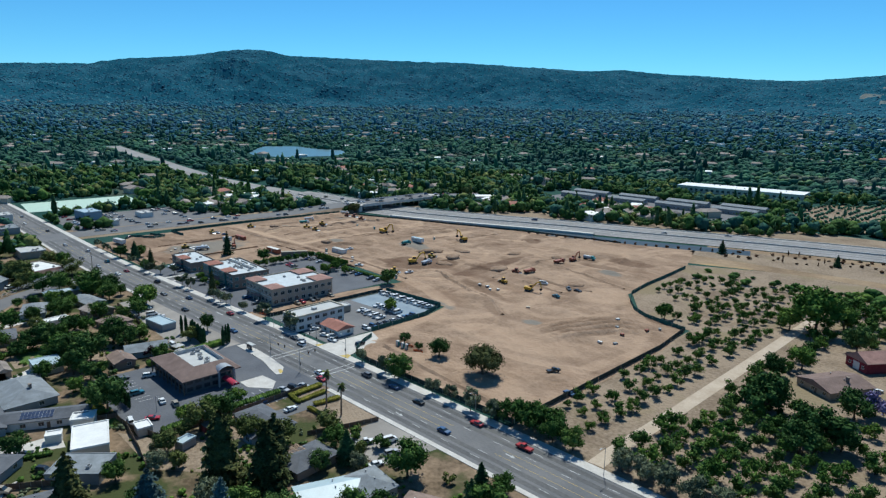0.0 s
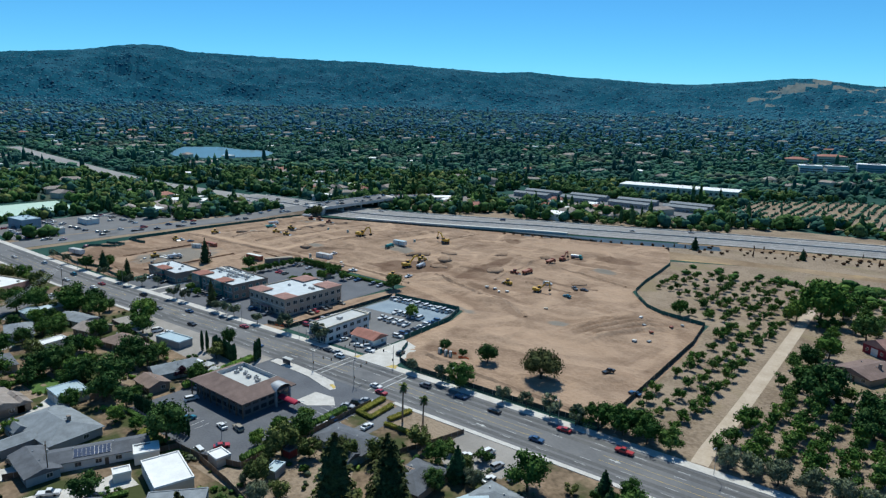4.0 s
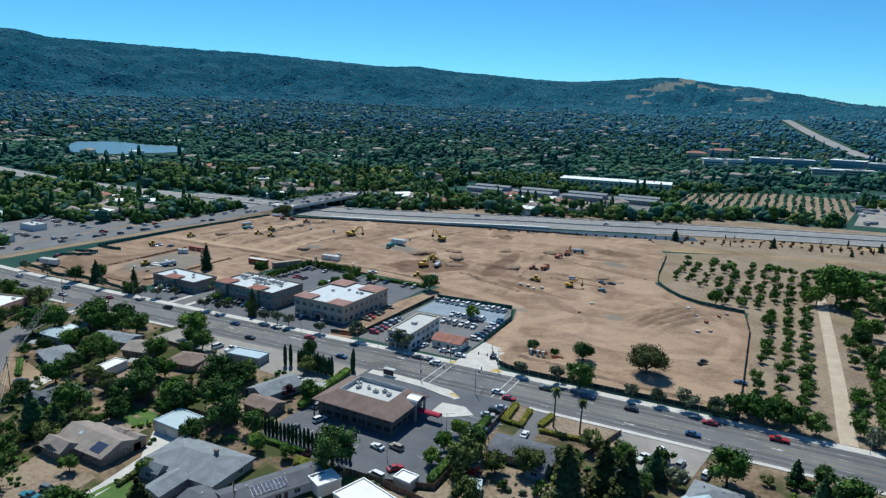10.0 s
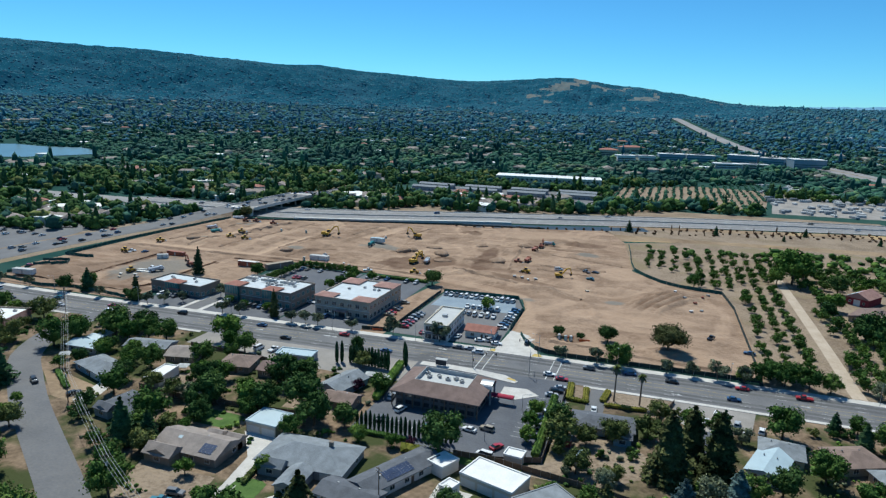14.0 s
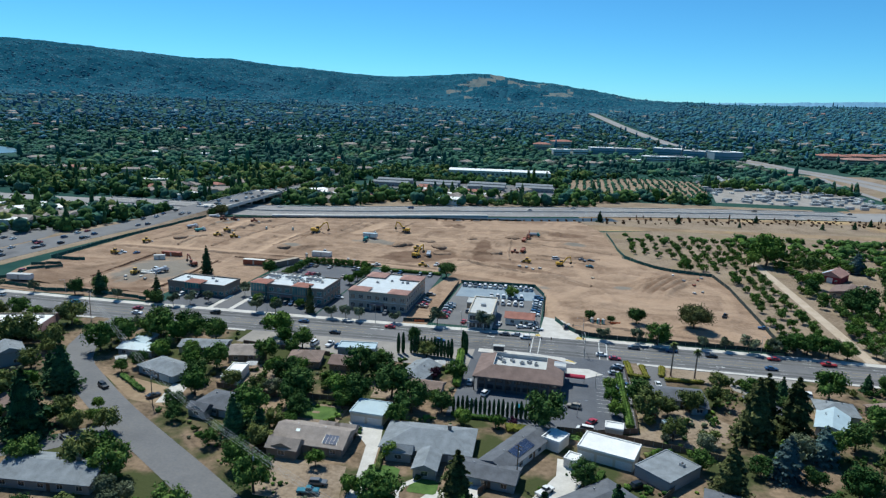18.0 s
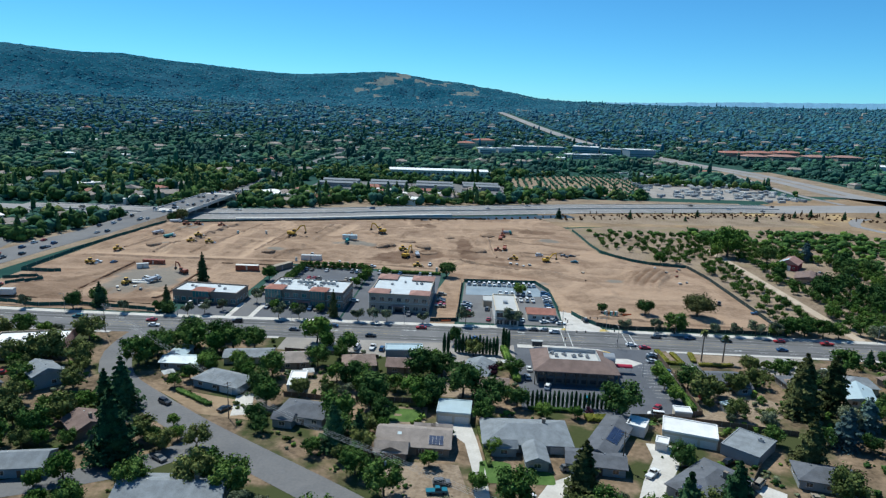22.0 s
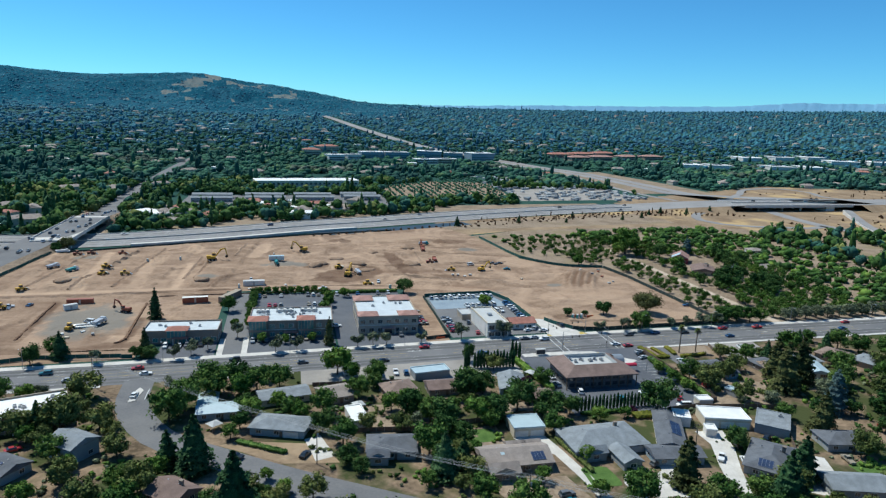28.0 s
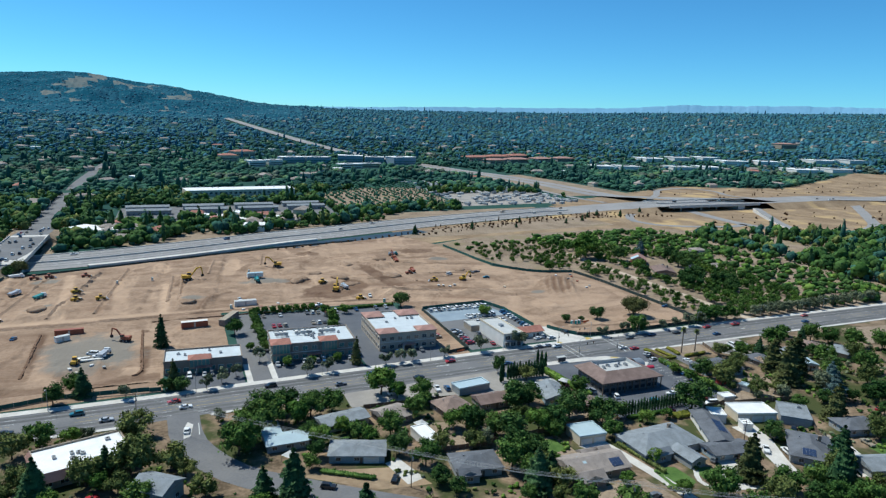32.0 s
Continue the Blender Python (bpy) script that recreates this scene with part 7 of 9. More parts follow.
def far_block(x, y, w, d, turn, h, wall, roof, label):
    """A large low building far off, with window bands and roof plant."""
    o = thing("far_building", pose(x, y, float(land(x, y)), 0, 0, turn), label, "building")
    toward = Vector((MID[0] - x, MID[1] - y)).normalized()
    for ahead in (0, 24, 48, 72):
        HOUSES.append((x + toward.x * ahead, y + toward.y * ahead, max(w, d) / 2 + 2 - ahead / 12))
    plain_wall = wall is S["white"] and h == 7 or wall is S["white"] and x > 450
    h, d = (h * 0.8, d * 1.9) if plain_wall else (h * 1.35, d)
    part("wall", Form().box(-w / 2, -d / 2, -2, w / 2, d / 2, h), wall, o)
    if roof in (white_roof, bright_roof):
        part("roof", Form().box(-w / 2 - 0.5, -d / 2 - 0.5, h, w / 2 + 0.5, d / 2 + 0.5, h + 0.8), roof, o)
        part("roof_unit", Form().box(-w / 5, -2, h + 0.8, w / 6, 3, h + 2.4), S["grey"], o)
    else:
        part("roof", hip_roof(w, d, h, 3.6, 1.4), roof, o)
    for z in () if plain_wall else (1.4, 5.0) if h > 7 else (1.4,):
        part("window_band", Form().box(-w / 2 + 1, -d / 2 - 0.2, z, w / 2 - 1, -d / 2, z + 1.7), green_glass if wall is S["blue"] else glass_mat, o)


long_white = flat_building("school_building", -325, 783, 138, 34, 8, 7.5, S["cream"], bright_roof, "long flat school building with a bright white roof", "school", 0, 0.2, 4)
for k in range(22):
    window(long_white, wall_pose(-64 + k * 6.1, -17.02, 2.2, 0), 3.2, 2.6)
for x, y, w, d, t, h, wl, rf, lb in (
        (-258, 1210, 34, 24, 20, 8, S["white"], bright_roof, "white office with a flat white roof"), (-222, 1224, 32, 22, 25, 8, S["white"], white_roof, "white office behind trees"),
        (-176, 1286, 50, 28, 12, 9, S["blue"], bright_roof, "glassy office with a white flat roof"), (-122, 1290, 52, 30, 4, 9, S["blue"], white_roof, "glassy office with a pale flat roof"),
        (-42, 1318, 54, 34, -14, 10, S["blue"], bright_roof, "long teal-glazed office with a white roof"), (8, 1300, 42, 34, -14, 9, S["blue"], white_roof, "teal-glazed office wing"), (60, 1272, 58, 34, 16, 11, S["blue"], bright_roof, "teal-glazed office block with a white roof"),
        (-80, 1178, 46, 24, 12, 6, S["white"], bright_roof, "long low white office"), (-34, 1190, 46, 22, 12, 6, S["cream"], white_roof, "long low pale office"),
        (-300, 1318, 36, 24, 10, 9, S["cream"], R["tile"], "red-roofed hall among trees"), (-262, 1420, 50, 26, 30, 9, S["cream"], R["tile"], "red-roofed hall behind trees"),
        (284, 1366, 64, 36, 16, 6, S["beige"], R["tile"], "low building with a wide red tile roof"), (350, 1385, 62, 38, 16, 6, S["beige"], R["tile"], "low building with a red tile roof"), (418, 1404, 64, 36, 16, 6, S["beige"], R["tile"], "low red-tiled building in a row"),
        (300, 1290, 52, 30, 14, 6, S["beige"], R["rose"], "low building with a faded tile roof"), (366, 1306, 60, 32, 10, 6, S["beige"], R["rose"], "low faded-tile building among trees"), (440, 1318, 56, 34, 20, 6, S["beige"], R["rose"], "low tile-roofed building near trees"), (505, 1322, 54, 30, 8, 6, S["beige"], R["rose"], "low building under faded red tiles"),
        (500, 1152, 50, 28, -14, 8, S["white"], bright_roof, "white warehouse beside trees"), (560, 1136, 52, 30, -14, 8, S["white"], white_roof, "pale warehouse beside trees"), (760, 1302, 66, 34, -3, 8, S["white"], bright_roof, "white warehouse in a far row"), (850, 1300, 70, 36, -3, 8, S["white"], white_roof, "pale warehouse in a far row"), (930, 1288, 56, 30, -3, 8, S["white"], bright_roof, "white-roofed warehouse far off"),
        (930, 1190, 66, 30, -20, 8, S["white"], bright_roof, "long white warehouse"), (1010, 1160, 64, 32, -20, 8, S["white"], bright_roof, "long white warehouse beyond trees"), (690, 1112, 60, 30, -10, 7, S["white"], white_roof, "pale flat-roofed warehouse"), (760, 1096, 50, 30, -8, 7, S["white"], bright_roof, "white flat-roofed warehouse"),
        (950, 1000, 70, 34, -12, 7, S["white"], bright_roof, "broad white warehouse"), (1040, 980, 70, 34, -12, 7, S["white"], white_roof, "broad pale warehouse"), (1180, 1140, 70, 32, -10, 8, S["white"], bright_roof, "white warehouse near the edge of town"), (1260, 1110, 60, 30, -8, 8, S["white"], white_roof, "pale warehouse near the edge of town"), (1440, 1480, 70, 40, 0, 10, S["tan"], R["rose"], "brown hall far off")):
    far_block(x, y, w, d, t, h, wl, rf, lb + " in the far suburb")

# ---- vehicles ----
CAR_SHAPES = {
    "sedan": ([(-2.3, 0.32), (2.3, 0.32), (2.32, 0.62), (2.15, 0.82), (1.0, 0.93), (-1.6, 0.98), (-2.25, 0.92), (-2.33, 0.6)], [(-1.75, 0.95), (0.95, 0.92), (0.25, 1.38), (-1.05, 1.42)]),
    "suv": ([(-2.35, 0.38), (2.35, 0.38), (2.38, 0.75), (2.2, 0.98), (1.15, 1.08), (-2.2, 1.1), (-2.38, 0.7)], [(-2.2, 1.08), (1.05, 1.06), (0.4, 1.68), (-1.9, 1.72)]),
    "pickup": ([(-2.75, 0.45), (2.75, 0.45), (2.78, 0.85), (2.6, 1.05), (1.4, 1.12), (-0.5, 1.14), (-0.52, 0.98), (-2.7, 0.98), (-2.78, 0.7)], [(-0.5, 1.12), (1.35, 1.1), (0.75, 1.76), (-0.35, 1.78)]),
    "van": ([(-2.6, 0.4), (2.6, 0.4), (2.65, 0.85), (2.3, 1.15), (1.6, 1.3), (-2.6, 1.35), (-2.65, 0.7)], [(-2.55, 1.33), (1.65, 1.28), (0.95, 2.05), (-2.45, 2.1)]),
}
CAR_FIRST, WHEEL = {}, {}


def car(x, y, turn, shape="sedan", colour="silver", z=0.09, group=""):
    key = (shape, colour)
    m = pose(x, y, z, 0, 0, turn)
    if key not in CAR_FIRST:
        c = thing("van" if shape == "van" else "pickup_truck" if shape == "pickup" else "car", m, "%s %s with dark windows" % (colour, {"suv": "sport utility car", "sedan": "saloon car", "pickup": "pickup truck", "van": "van"}[shape]), "van" if shape == "van" else "pickup" if shape == "pickup" else "car")
        low, top = CAR_SHAPES[shape]
        low_form = Form().profile(low, -0.9, 0.9)
        g = Form()
        g.add([(px, s * (0.84 if pz < 1.3 else 0.66), pz) for s in (-1, 1) for px, pz in top], [(0, 1, 2, 3), (7, 6, 5, 4), (1, 5, 6, 2), (3, 2, 6, 7), (0, 3, 7, 4)])
        part("cabin", g, glass_mat, c, "dark glass cabin")
        (bx, bz), (ax, az) = top[3], top[2]
        low_form.add([(bx - 0.05, -0.68, bz + 0.015), (ax + 0.08, -0.68, az + 0.01), (ax + 0.08, 0.68, az + 0.01), (bx - 0.05, 0.68, bz + 0.015), (bx, -0.6, bz + 0.06), (ax, -0.6, az + 0.06), (ax, 0.6, az + 0.06), (bx, 0.6, bz + 0.06)], [(4, 5, 6, 7), (0, 1, 5, 4), (1, 2, 6, 5), (2, 3, 7, 6), (3, 0, 4, 7)])
        part("body", low_form, car_paint[colour], c)
        if not WHEEL:
            WHEEL["m"] = Form().tube((0, -0.11, 0.33), (0, 0.11, 0.33), 0.33, 0.33, 12).mesh("wheel", rubber_mat)
        ax = 1.65 if shape in ("pickup", "van") else 1.42
        for wx in (-ax, ax):
            for wy in (-0.84, 0.84):
                part("wheel", WHEEL["m"], None, c, at=pose(wx, wy, 0))
        CAR_FIRST[key] = c
        ob = c
    else:
        ob = copy_thing(CAR_FIRST[key], m)
    if group:
        ob["group"] = group
    return ob


# on the boulevard
for x, y, t, s, c in ((-139.5, 132.5, 3, "sedan", "blue"), (-136, 143.5, 183, "sedan", "red"), (-203, 128.6, 3, "sedan", "white"), (-198, 126, 3, "sedan", "red"), (-238, 142, 182, "sedan", "silver"), (-243, 141.5, 182, "sedan", "grey"), (-234, 139.5, 182, "suv", "white"), (-218, 158, 100, "suv", "black"), (-292, 136, 184, "sedan", "red"),
                      (-330, 132, 184, "sedan", "blue"), (-408, 127, 186, "sedan", "red"), (-404, 121, 6, "sedan", "white"), (-440, 126, 184, "suv", "teal"), (-430, 118, 5, "sedan", "silver"), (-372, 131.5, 186, "suv", "black"), (-345, 125, 6, "sedan", "grey"), (-312, 122.5, 5, "sedan", "black"), (-268, 126, 4, "sedan", "blue"), (-116, 143, 182, "pickup", "red"),
                      (-175, 141.5, 182, "sedan", "blue"), (-190, 140.5, 182, "suv", "grey"), (-160, 140, 182, "sedan", "black"), (-70, 136, 2, "sedan", "blue"), (-60, 145, 182, "sedan", "red"), (-480, 126, 181, "suv", "white"), (-510, 120, 1, "sedan", "silver"), (-575, 124, 181, "sedan", "black"), (-620, 118, 1, "sedan", "white"), (-460, 117, 3, "sedan", "black"), (-660, 124, 181, "suv", "silver")):
    car(x, y, t, s, c, 0.06)
# car park of the brown office
COLOURS = ("white", "silver", "grey", "black", "blue", "white", "silver", "red", "grey", "tan")
SHAPES = ("sedan", "suv", "sedan", "suv", "pickup")
for i, (x, y, t) in enumerate(((-197, 118, 20), (-198, 114.5, 20), (-199, 111, 20), (-196.5, 101, 12), (-196.8, 98, 12), (-197, 95, 12), (-197.3, 92, 12), (-197.5, 86, 12), (-197.8, 80, 12), (-242.5, 80.5, 75), (-246, 72.5, 90), (-230, 72, 88), (-218, 76, 170), (-213, 78.5, 170), (-248, 96, 95), (-249, 88, 95))):
    car(x, y, t, SHAPES[i % 4], ("silver", "black", "silver", "blue", "white", "grey", "blue", "silver", "grey", "white", "grey", "teal", "white", "tan", "white", "silver")[i], 0.09, "cars in the office car park")
car(-207.5, 69, 60, "sedan", "red"), car(-209.5, 63, 170, "van", "white")
# sales yard and office car parks
rnd = random.Random(21)
for i in range(14):
    car(-272.5 + i * 2.7, 213 + i * 0.12, 90 + rnd.uniform(-5, 5), rnd.choice(("van", "pickup", "suv")), rnd.choice(("white", "white", "white", "silver", "grey")), 0.1, "vehicles in the sales yard")
for i in range(7):
    car(-273, 156 + i * 3.4, 8, rnd.choice(SHAPES), rnd.choice(COLOURS), 0.1, "vehicles in the sales yard")
for i in range(8):
    car(-232.5, 172 + i * 4.0, 8 + rnd.uniform(-4, 4), rnd.choice(SHAPES), rnd.choice(("white", "white", "silver", "grey", "blue")), 0.1, "vehicles in the sales yard")
for i in range(6):
    car(-255 + i * 3.0, 186 + rnd.uniform(-0.4, 0.4), 95, rnd.choice(("van", "suv", "pickup")), rnd.choice(("white", "silver", "white")), 0.1, "vehicles in the sales yard")
    car(-256 + i * 3.0, 197 + rnd.uniform(-0.4, 0.4), 95, rnd.choice(("van", "suv", "pickup")), rnd.choice(("white", "silver", "white")), 0.1, "vehicles in the sales yard")
for x, y, t, s, c in ((-262.5, 152.5, 80, "sedan", "red"), (-263, 168, 80, "suv", "grey"), (-237, 153, 20, "sedan", "white"), (-233, 155, 60, "suv", "silver"), (-229.5, 152, 10, "sedan", "white"), (-247, 154, 85, "sedan", "white")):
    car(x, y, t, s, c, 0.1, "vehicles in the sales yard")
for row, (x0, x1, y, step, t) in enumerate(((-402, -383, 151.3, 2.9, 90), (-366, -333, 154.0, 2.9, 90), (-314, -293, 154.2, 2.9, 90), (-366, -334, 226, 2.9, 90), (-366, -334, 208, 2.9, 90), (-324, -292, 226, 2.9, 90), (-328, -327, 170, 3, 0))):
    for x in np.arange(x0, x1, step):
        if rnd.random() < (0.62 if row != 2 else 0.35):
            car(x, y + rnd.uniform(-0.3, 0.3), t + rnd.choice((0, 180)), rnd.choice(SHAPES), rnd.choice(COLOURS), 0.1, "cars in the office car parks")
for y in np.arange(160, 200, 2.9):
    if rnd.random() < 0.4:
        car(-291.5 + 5.5, y, 0, rnd.choice(SHAPES), rnd.choice(COLOURS), 0.1, "cars in the office car parks")
# yards and side streets
for x, y, t, s, c in ((-277, 12, 10, "pickup", "teal"), (-276, 16, 10, "suv", "grey"), (-254, 12, 40, "sedan", "white"), (-242, 27, 20, "suv", "grey"), (-219.5, 27, 50, "pickup", "white"), (-213.5, 24, 70, "suv", "white"), (-216, 12, 80, "suv", "blue"), (-209, 34, 80, "sedan", "black"), (-366, 51.5, -28, "suv", "black"), (-346, 49.5, 60, "sedan", "black"),
                      (-404, 101, 85, "sedan", "white"), (-352, 19, -30, "sedan", "grey"), (-146, 116, 80, "van", "white"), (-150, 110, 70, "pickup", "white"), (-140, 112, 80, "suv", "silver"), (-138, 105, 80, "sedan", "white"), (-133, 110, 80, "suv", "white"), (-196, 36, 40, "suv", "black"), (-192, 25, 50, "van", "tan"), (-180, 19, 80, "pickup", "tan"),
                      (-143, 34, 20, "sedan", "red"), (-147, 38, 20, "sedan", "red"), (-315, 108, 85, "van", "white"), (-309, 109, 85, "pickup", "white"), (-305, 108, 85, "suv", "blue"), (-430, 66, 30, "sedan", "red"), (-436, 62, 30, "suv", "blue"), (-327, 110, 10, "van", "white"), (-267, 99, 0, "van", "white"), (-184, 105, 95, "sedan", "white"), (-410, 68, -60, "van", "white"), (-57, 268, 60, "sedan", "white"), (-52, 280, 30, "suv", "grey")):
    car(x, y, t, s, c, 0.08)
# traffic on the highway and the avenue
for i in range(46):
    k = rnd.randrange(2, len(HIGHWAY) - 2)
    if not -640 < HIGHWAY[k].x < 520:
        continue
    p, q = HIGHWAY[k], HIGHWAY[k + 1]
    d = (q - p).normalized()
    o = rnd.choice((8, 12, 15.5, 19, -8, -12, -15.5, -19))
    car(p.x - d.y * o, p.y + d.x * o, math.degrees(math.atan2(d.y, d.x)) + (180 if o > 0 else 0), rnd.choice(("sedan", "suv", "van", "pickup")), rnd.choice(COLOURS), 0.43 + deck_up(p.x), "traffic on the highway")
for i in range(60):
    y = rnd.uniform(150, 530)
    x = float(np.interp(y, [p.y for p in CROSS_ROAD], [p.x for p in CROSS_ROAD])) + rnd.choice((-8, -4.5, 4.5, 8))
    car(x, y, 95 if y > 330 else 88, rnd.choice(SHAPES), rnd.choice(COLOURS), BRIDGE_UP(Vector((x, y))) + 0.03, "traffic on the avenue")
for i in range(40):
    car(rnd.uniform(-638, -568), rnd.choice((150, 157, 180, 188, 222, 230)) + rnd.uniform(-1, 1), 90, rnd.choice(SHAPES), rnd.choice(COLOURS), 0.06, "cars in the shop car parks")

# ---- machines and stores on the site ----


def on_site(x, y):
    return max(0.03, relief(x, y)) + 0.01


def excavator(x, y, turn, colour=machine_yellow, label="yellow tracked excavator working on the site", k=1.0):
    e = thing("excavator", pose(x, y, on_site(x, y), 0, 0, turn) @ Matrix.Scale(k, 4), label, "excavator", "machines on the site")
    for s in (-1.3, 1.3):
        t = part("track", Form().profile([(-2.2, 0.45), (-1.8, 0), (1.8, 0), (2.2, 0.45), (1.8, 0.95), (-1.8, 0.95)], s - 0.35, s + 0.35), rubber_mat, e)
        for w in (-1.6, 0, 1.6):
            part("roller", Form().tube((w, s - 0.4, 0.45), (w, s + 0.4, 0.45), 0.3, 0.3, 8), metal_mat, t)
    part("turntable", Form().tube((0, 0, 0.9), (0, 0, 1.15), 0.9, 0.9, 12), rubber_mat, e)
    part("body", Form().box(-2.6, -1.4, 1.15, 1.4, 1.4, 2.2).box(-2.6, -1.3, 2.2, -0.6, 1.3, 2.55), colour, e)
    c = part("cab", Form().box(0.0, 0.3, 2.2, 1.7, 1.35, 3.4, 0.08), glass_mat, e)
    part("cab_roof", Form().box(-0.05, 0.25, 3.38, 1.75, 1.4, 3.5), colour, c)
    part("boom", Form().profile([(1.0, 1.8), (1.5, 1.6), (4.4, 5.0), (6.2, 5.5), (6.1, 6.0), (4.0, 5.6)], -0.3, 0.25), colour, e)
    part("stick", Form().profile([(5.9, 5.9), (6.4, 5.9), (7.2, 2.4), (6.8, 2.3)], -0.22, 0.18), colour, e)
    part("bucket", Form().profile([(6.6, 2.5), (7.3, 2.4), (7.4, 1.5), (6.6, 1.1), (6.0, 1.6)], -0.55, 0.5), rubber_mat, e)
    part("ram", Form().tube((1.8, 0, 2.2), (3.9, 0, 4.4), 0.1, 0.1, 6), metal_mat, e)


def loader(x, y, turn, colour=machine_yellow, label="yellow wheel loader parked on bare soil"):
    e = thing("wheel_loader", pose(x, y, on_site(x, y), 0, 0, turn), label, "loader", "machines on the site")
    part("body", Form().box(-2.8, -1.0, 0.8, 0.0, 1.0, 2.0).box(0.0, -0.8, 0.8, 1.9, 0.8, 1.5), colour, e)
    part("cab", Form().box(-1.0, -0.8, 2.0, 0.5, 0.8, 3.2, 0.08), glass_mat, e)
    part("cab_roof", Form().box(-1.1, -0.85, 3.2, 0.6, 0.85, 3.3), colour, e)
    for wx in (-1.8, 1.5):
        for wy in (-1.1, 1.1):
            w = part("wheel", Form().tube((wx, wy - 0.28, 0.75), (wx, wy + 0.28, 0.75), 0.75, 0.75, 12), rubber_mat, e)
            part("hub", Form().tube((wx, wy - 0.3, 0.75), (wx, wy + 0.3, 0.75), 0.32, 0.32, 8), colour, w)
    for wy in (-0.6, 0.5):
        part("arm", Form().profile([(0.6, 1.6), (0.8, 1.9), (3.0, 0.9), (2.8, 0.6)], wy, wy + 0.15), colour, e)
    part("bucket", Form().profile([(2.7, 0.2), (3.9, 0.15), (3.2, 0.6), (2.9, 1.2), (2.7, 1.1)], -1.3, 1.3), metal_mat, e)


def truck(x, y, turn, cab=None, bed=None, label="white dump truck standing on the site", water=False):
    cab, bed = cab or car_paint["white"], bed or car_paint["silver"]
    e = thing("truck", pose(x, y, on_site(x, y), 0, 0, turn), label, "truck", "machines on the site")
    part("chassis", Form().box(-4, -0.5, 0.7, 3.6, 0.5, 1.0), rubber_mat, e)
    c = part("cab", Form().profile([(1.7, 0.8), (3.9, 0.8), (3.9, 1.7), (3.3, 1.85), (3.0, 2.8), (1.7, 2.9)], -1.15, 1.15), cab, e)
    part("windscreen", Form().add([(3.32, -1.0, 1.9), (3.32, 1.0, 1.9), (3.05, 0.95, 2.7), (3.05, -0.95, 2.7)], [(0, 1, 2, 3)]), glass_mat, c)
    if water:
        part("tank", Form().tube((-4, 0, 1.9), (1.4, 0, 1.9), 1.05, 1.05, 14), bed, e)
    else:
        part("bed", Form().profile([(-4.2, 1.1), (1.4, 1.1), (1.5, 2.5), (-4.6, 2.3)], -1.2, 1.2), bed, e)
    for wx in (-3.2, -2.0, 2.8):
        for wy in (-1.05, 1.05):
            part("wheel", Form().tube((wx, wy - 0.2, 0.5), (wx, wy + 0.2, 0.5), 0.5, 0.5, 10), rubber_mat, e)


def store(name, x, y, turn, w, d, h, colour, label, roof=None, z=None):
    e = thing(name, pose(x, y, on_site(x, y) if z is None else z, 0, 0, turn), label, name.replace("_", " "))
    f = Form().box(-w / 2, -d / 2, 0.12, w / 2, d / 2, h)
    for k in range(int(w / 0.6)):
        for s in (-1, 1):
            u = -w / 2 + 0.3 + k * 0.6
            f.box(u - 0.09, s * d / 2 - 0.04, 0.2, u + 0.09, s * d / 2 + 0.04, h - 0.15)
    part("body", f, colour, e)
    part("roof", Form().box(-w / 2 - 0.05, -d / 2 - 0.05, h, w / 2 + 0.05, d / 2 + 0.05, h + 0.08), roof or colour, e)
    for k in (-1, 1):
        part("skid", Form().box(-w / 2, k * d * 0.35 - 0.1, -0.1, w / 2, k * d * 0.35 + 0.1, 0.12), metal_mat, e)
    part("door", Form().box(-0.45, -d / 2 - 0.08, 0.2, 0.45, -d / 2 - 0.045, h - 0.3), metal_mat, e)


excavator(-399.3, 313.6, 10, k=1.35), excavator(-313.8, 269.8, 70, k=1.2), excavator(-339.8, 340.6, 170, label="yellow tracked excavator with raised boom", k=1.2), excavator(-224.4, 276.3, 20), excavator(-429, 205, 150, machine_rust, "rusty tracked excavator in the staging area")
excavator(-250, 352, 90, machine_rust, "dark red tracked excavator loading soil")
for x, y, t in ((-459.8, 297.4, 30), (-458.2, 281.8, 50), (-445.7, 281.7, 10), (-490.4, 249.6, 40), (-446.6, 178.4, 80), (-304.1, 246.8, 20), (-488, 216.3, 0), (-245.2, 278.4, 170), (-318, 290, 30)):
    loader(x, y, t)
for x, y, t in ((-458.7, 336.2, 20), (-488, 342, 5), (-480, 344, 5), (-254.5, 301, 0)):
    loader(x, y, t, machine_rust, "rust-red loader parked on bare soil")
truck(-491.7, 305, 60), truck(-477, 291.3, 60, None, machine_teal, "white truck with a dark bed on the site"), truck(-307.2, 275.6, 100), truck(-252, 340, 85, machine_rust, machine_rust, "red articulated dump truck"), truck(-250, 308, 85, machine_rust, machine_rust, "red articulated dump truck"), truck(-246.3, 364.8, 10, machine_teal, car_paint["silver"], "teal and silver water truck", True)
truck(-357.8, 301.1, 95, machine_teal, machine_teal, "teal water truck on the gravel", True), truck(-498, 346, 20, car_paint["white"], car_paint["white"], "white box truck beside the fence")
truck(-436, 186, 70, None, None, "white pickup-style service truck")
store("site_office", -370, 252, 3, 12, 3.4, 2.9, S["white"], "white site office trailer on skids", white_roof)
store("site_office", -358, 312, 4, 10, 3.2, 2.8, S["white"], "white and grey trailer on gravel", blue_roof)
store("storage_container", -454.2, 222.6, 1, 12.2, 2.5, 2.6, machine_rust, "long dark red storage container")
store("storage_container", -398, 218.3, 4, 12.6, 3.0, 3.0, machine_rust, "long dark red box with a white roof", S["white"])
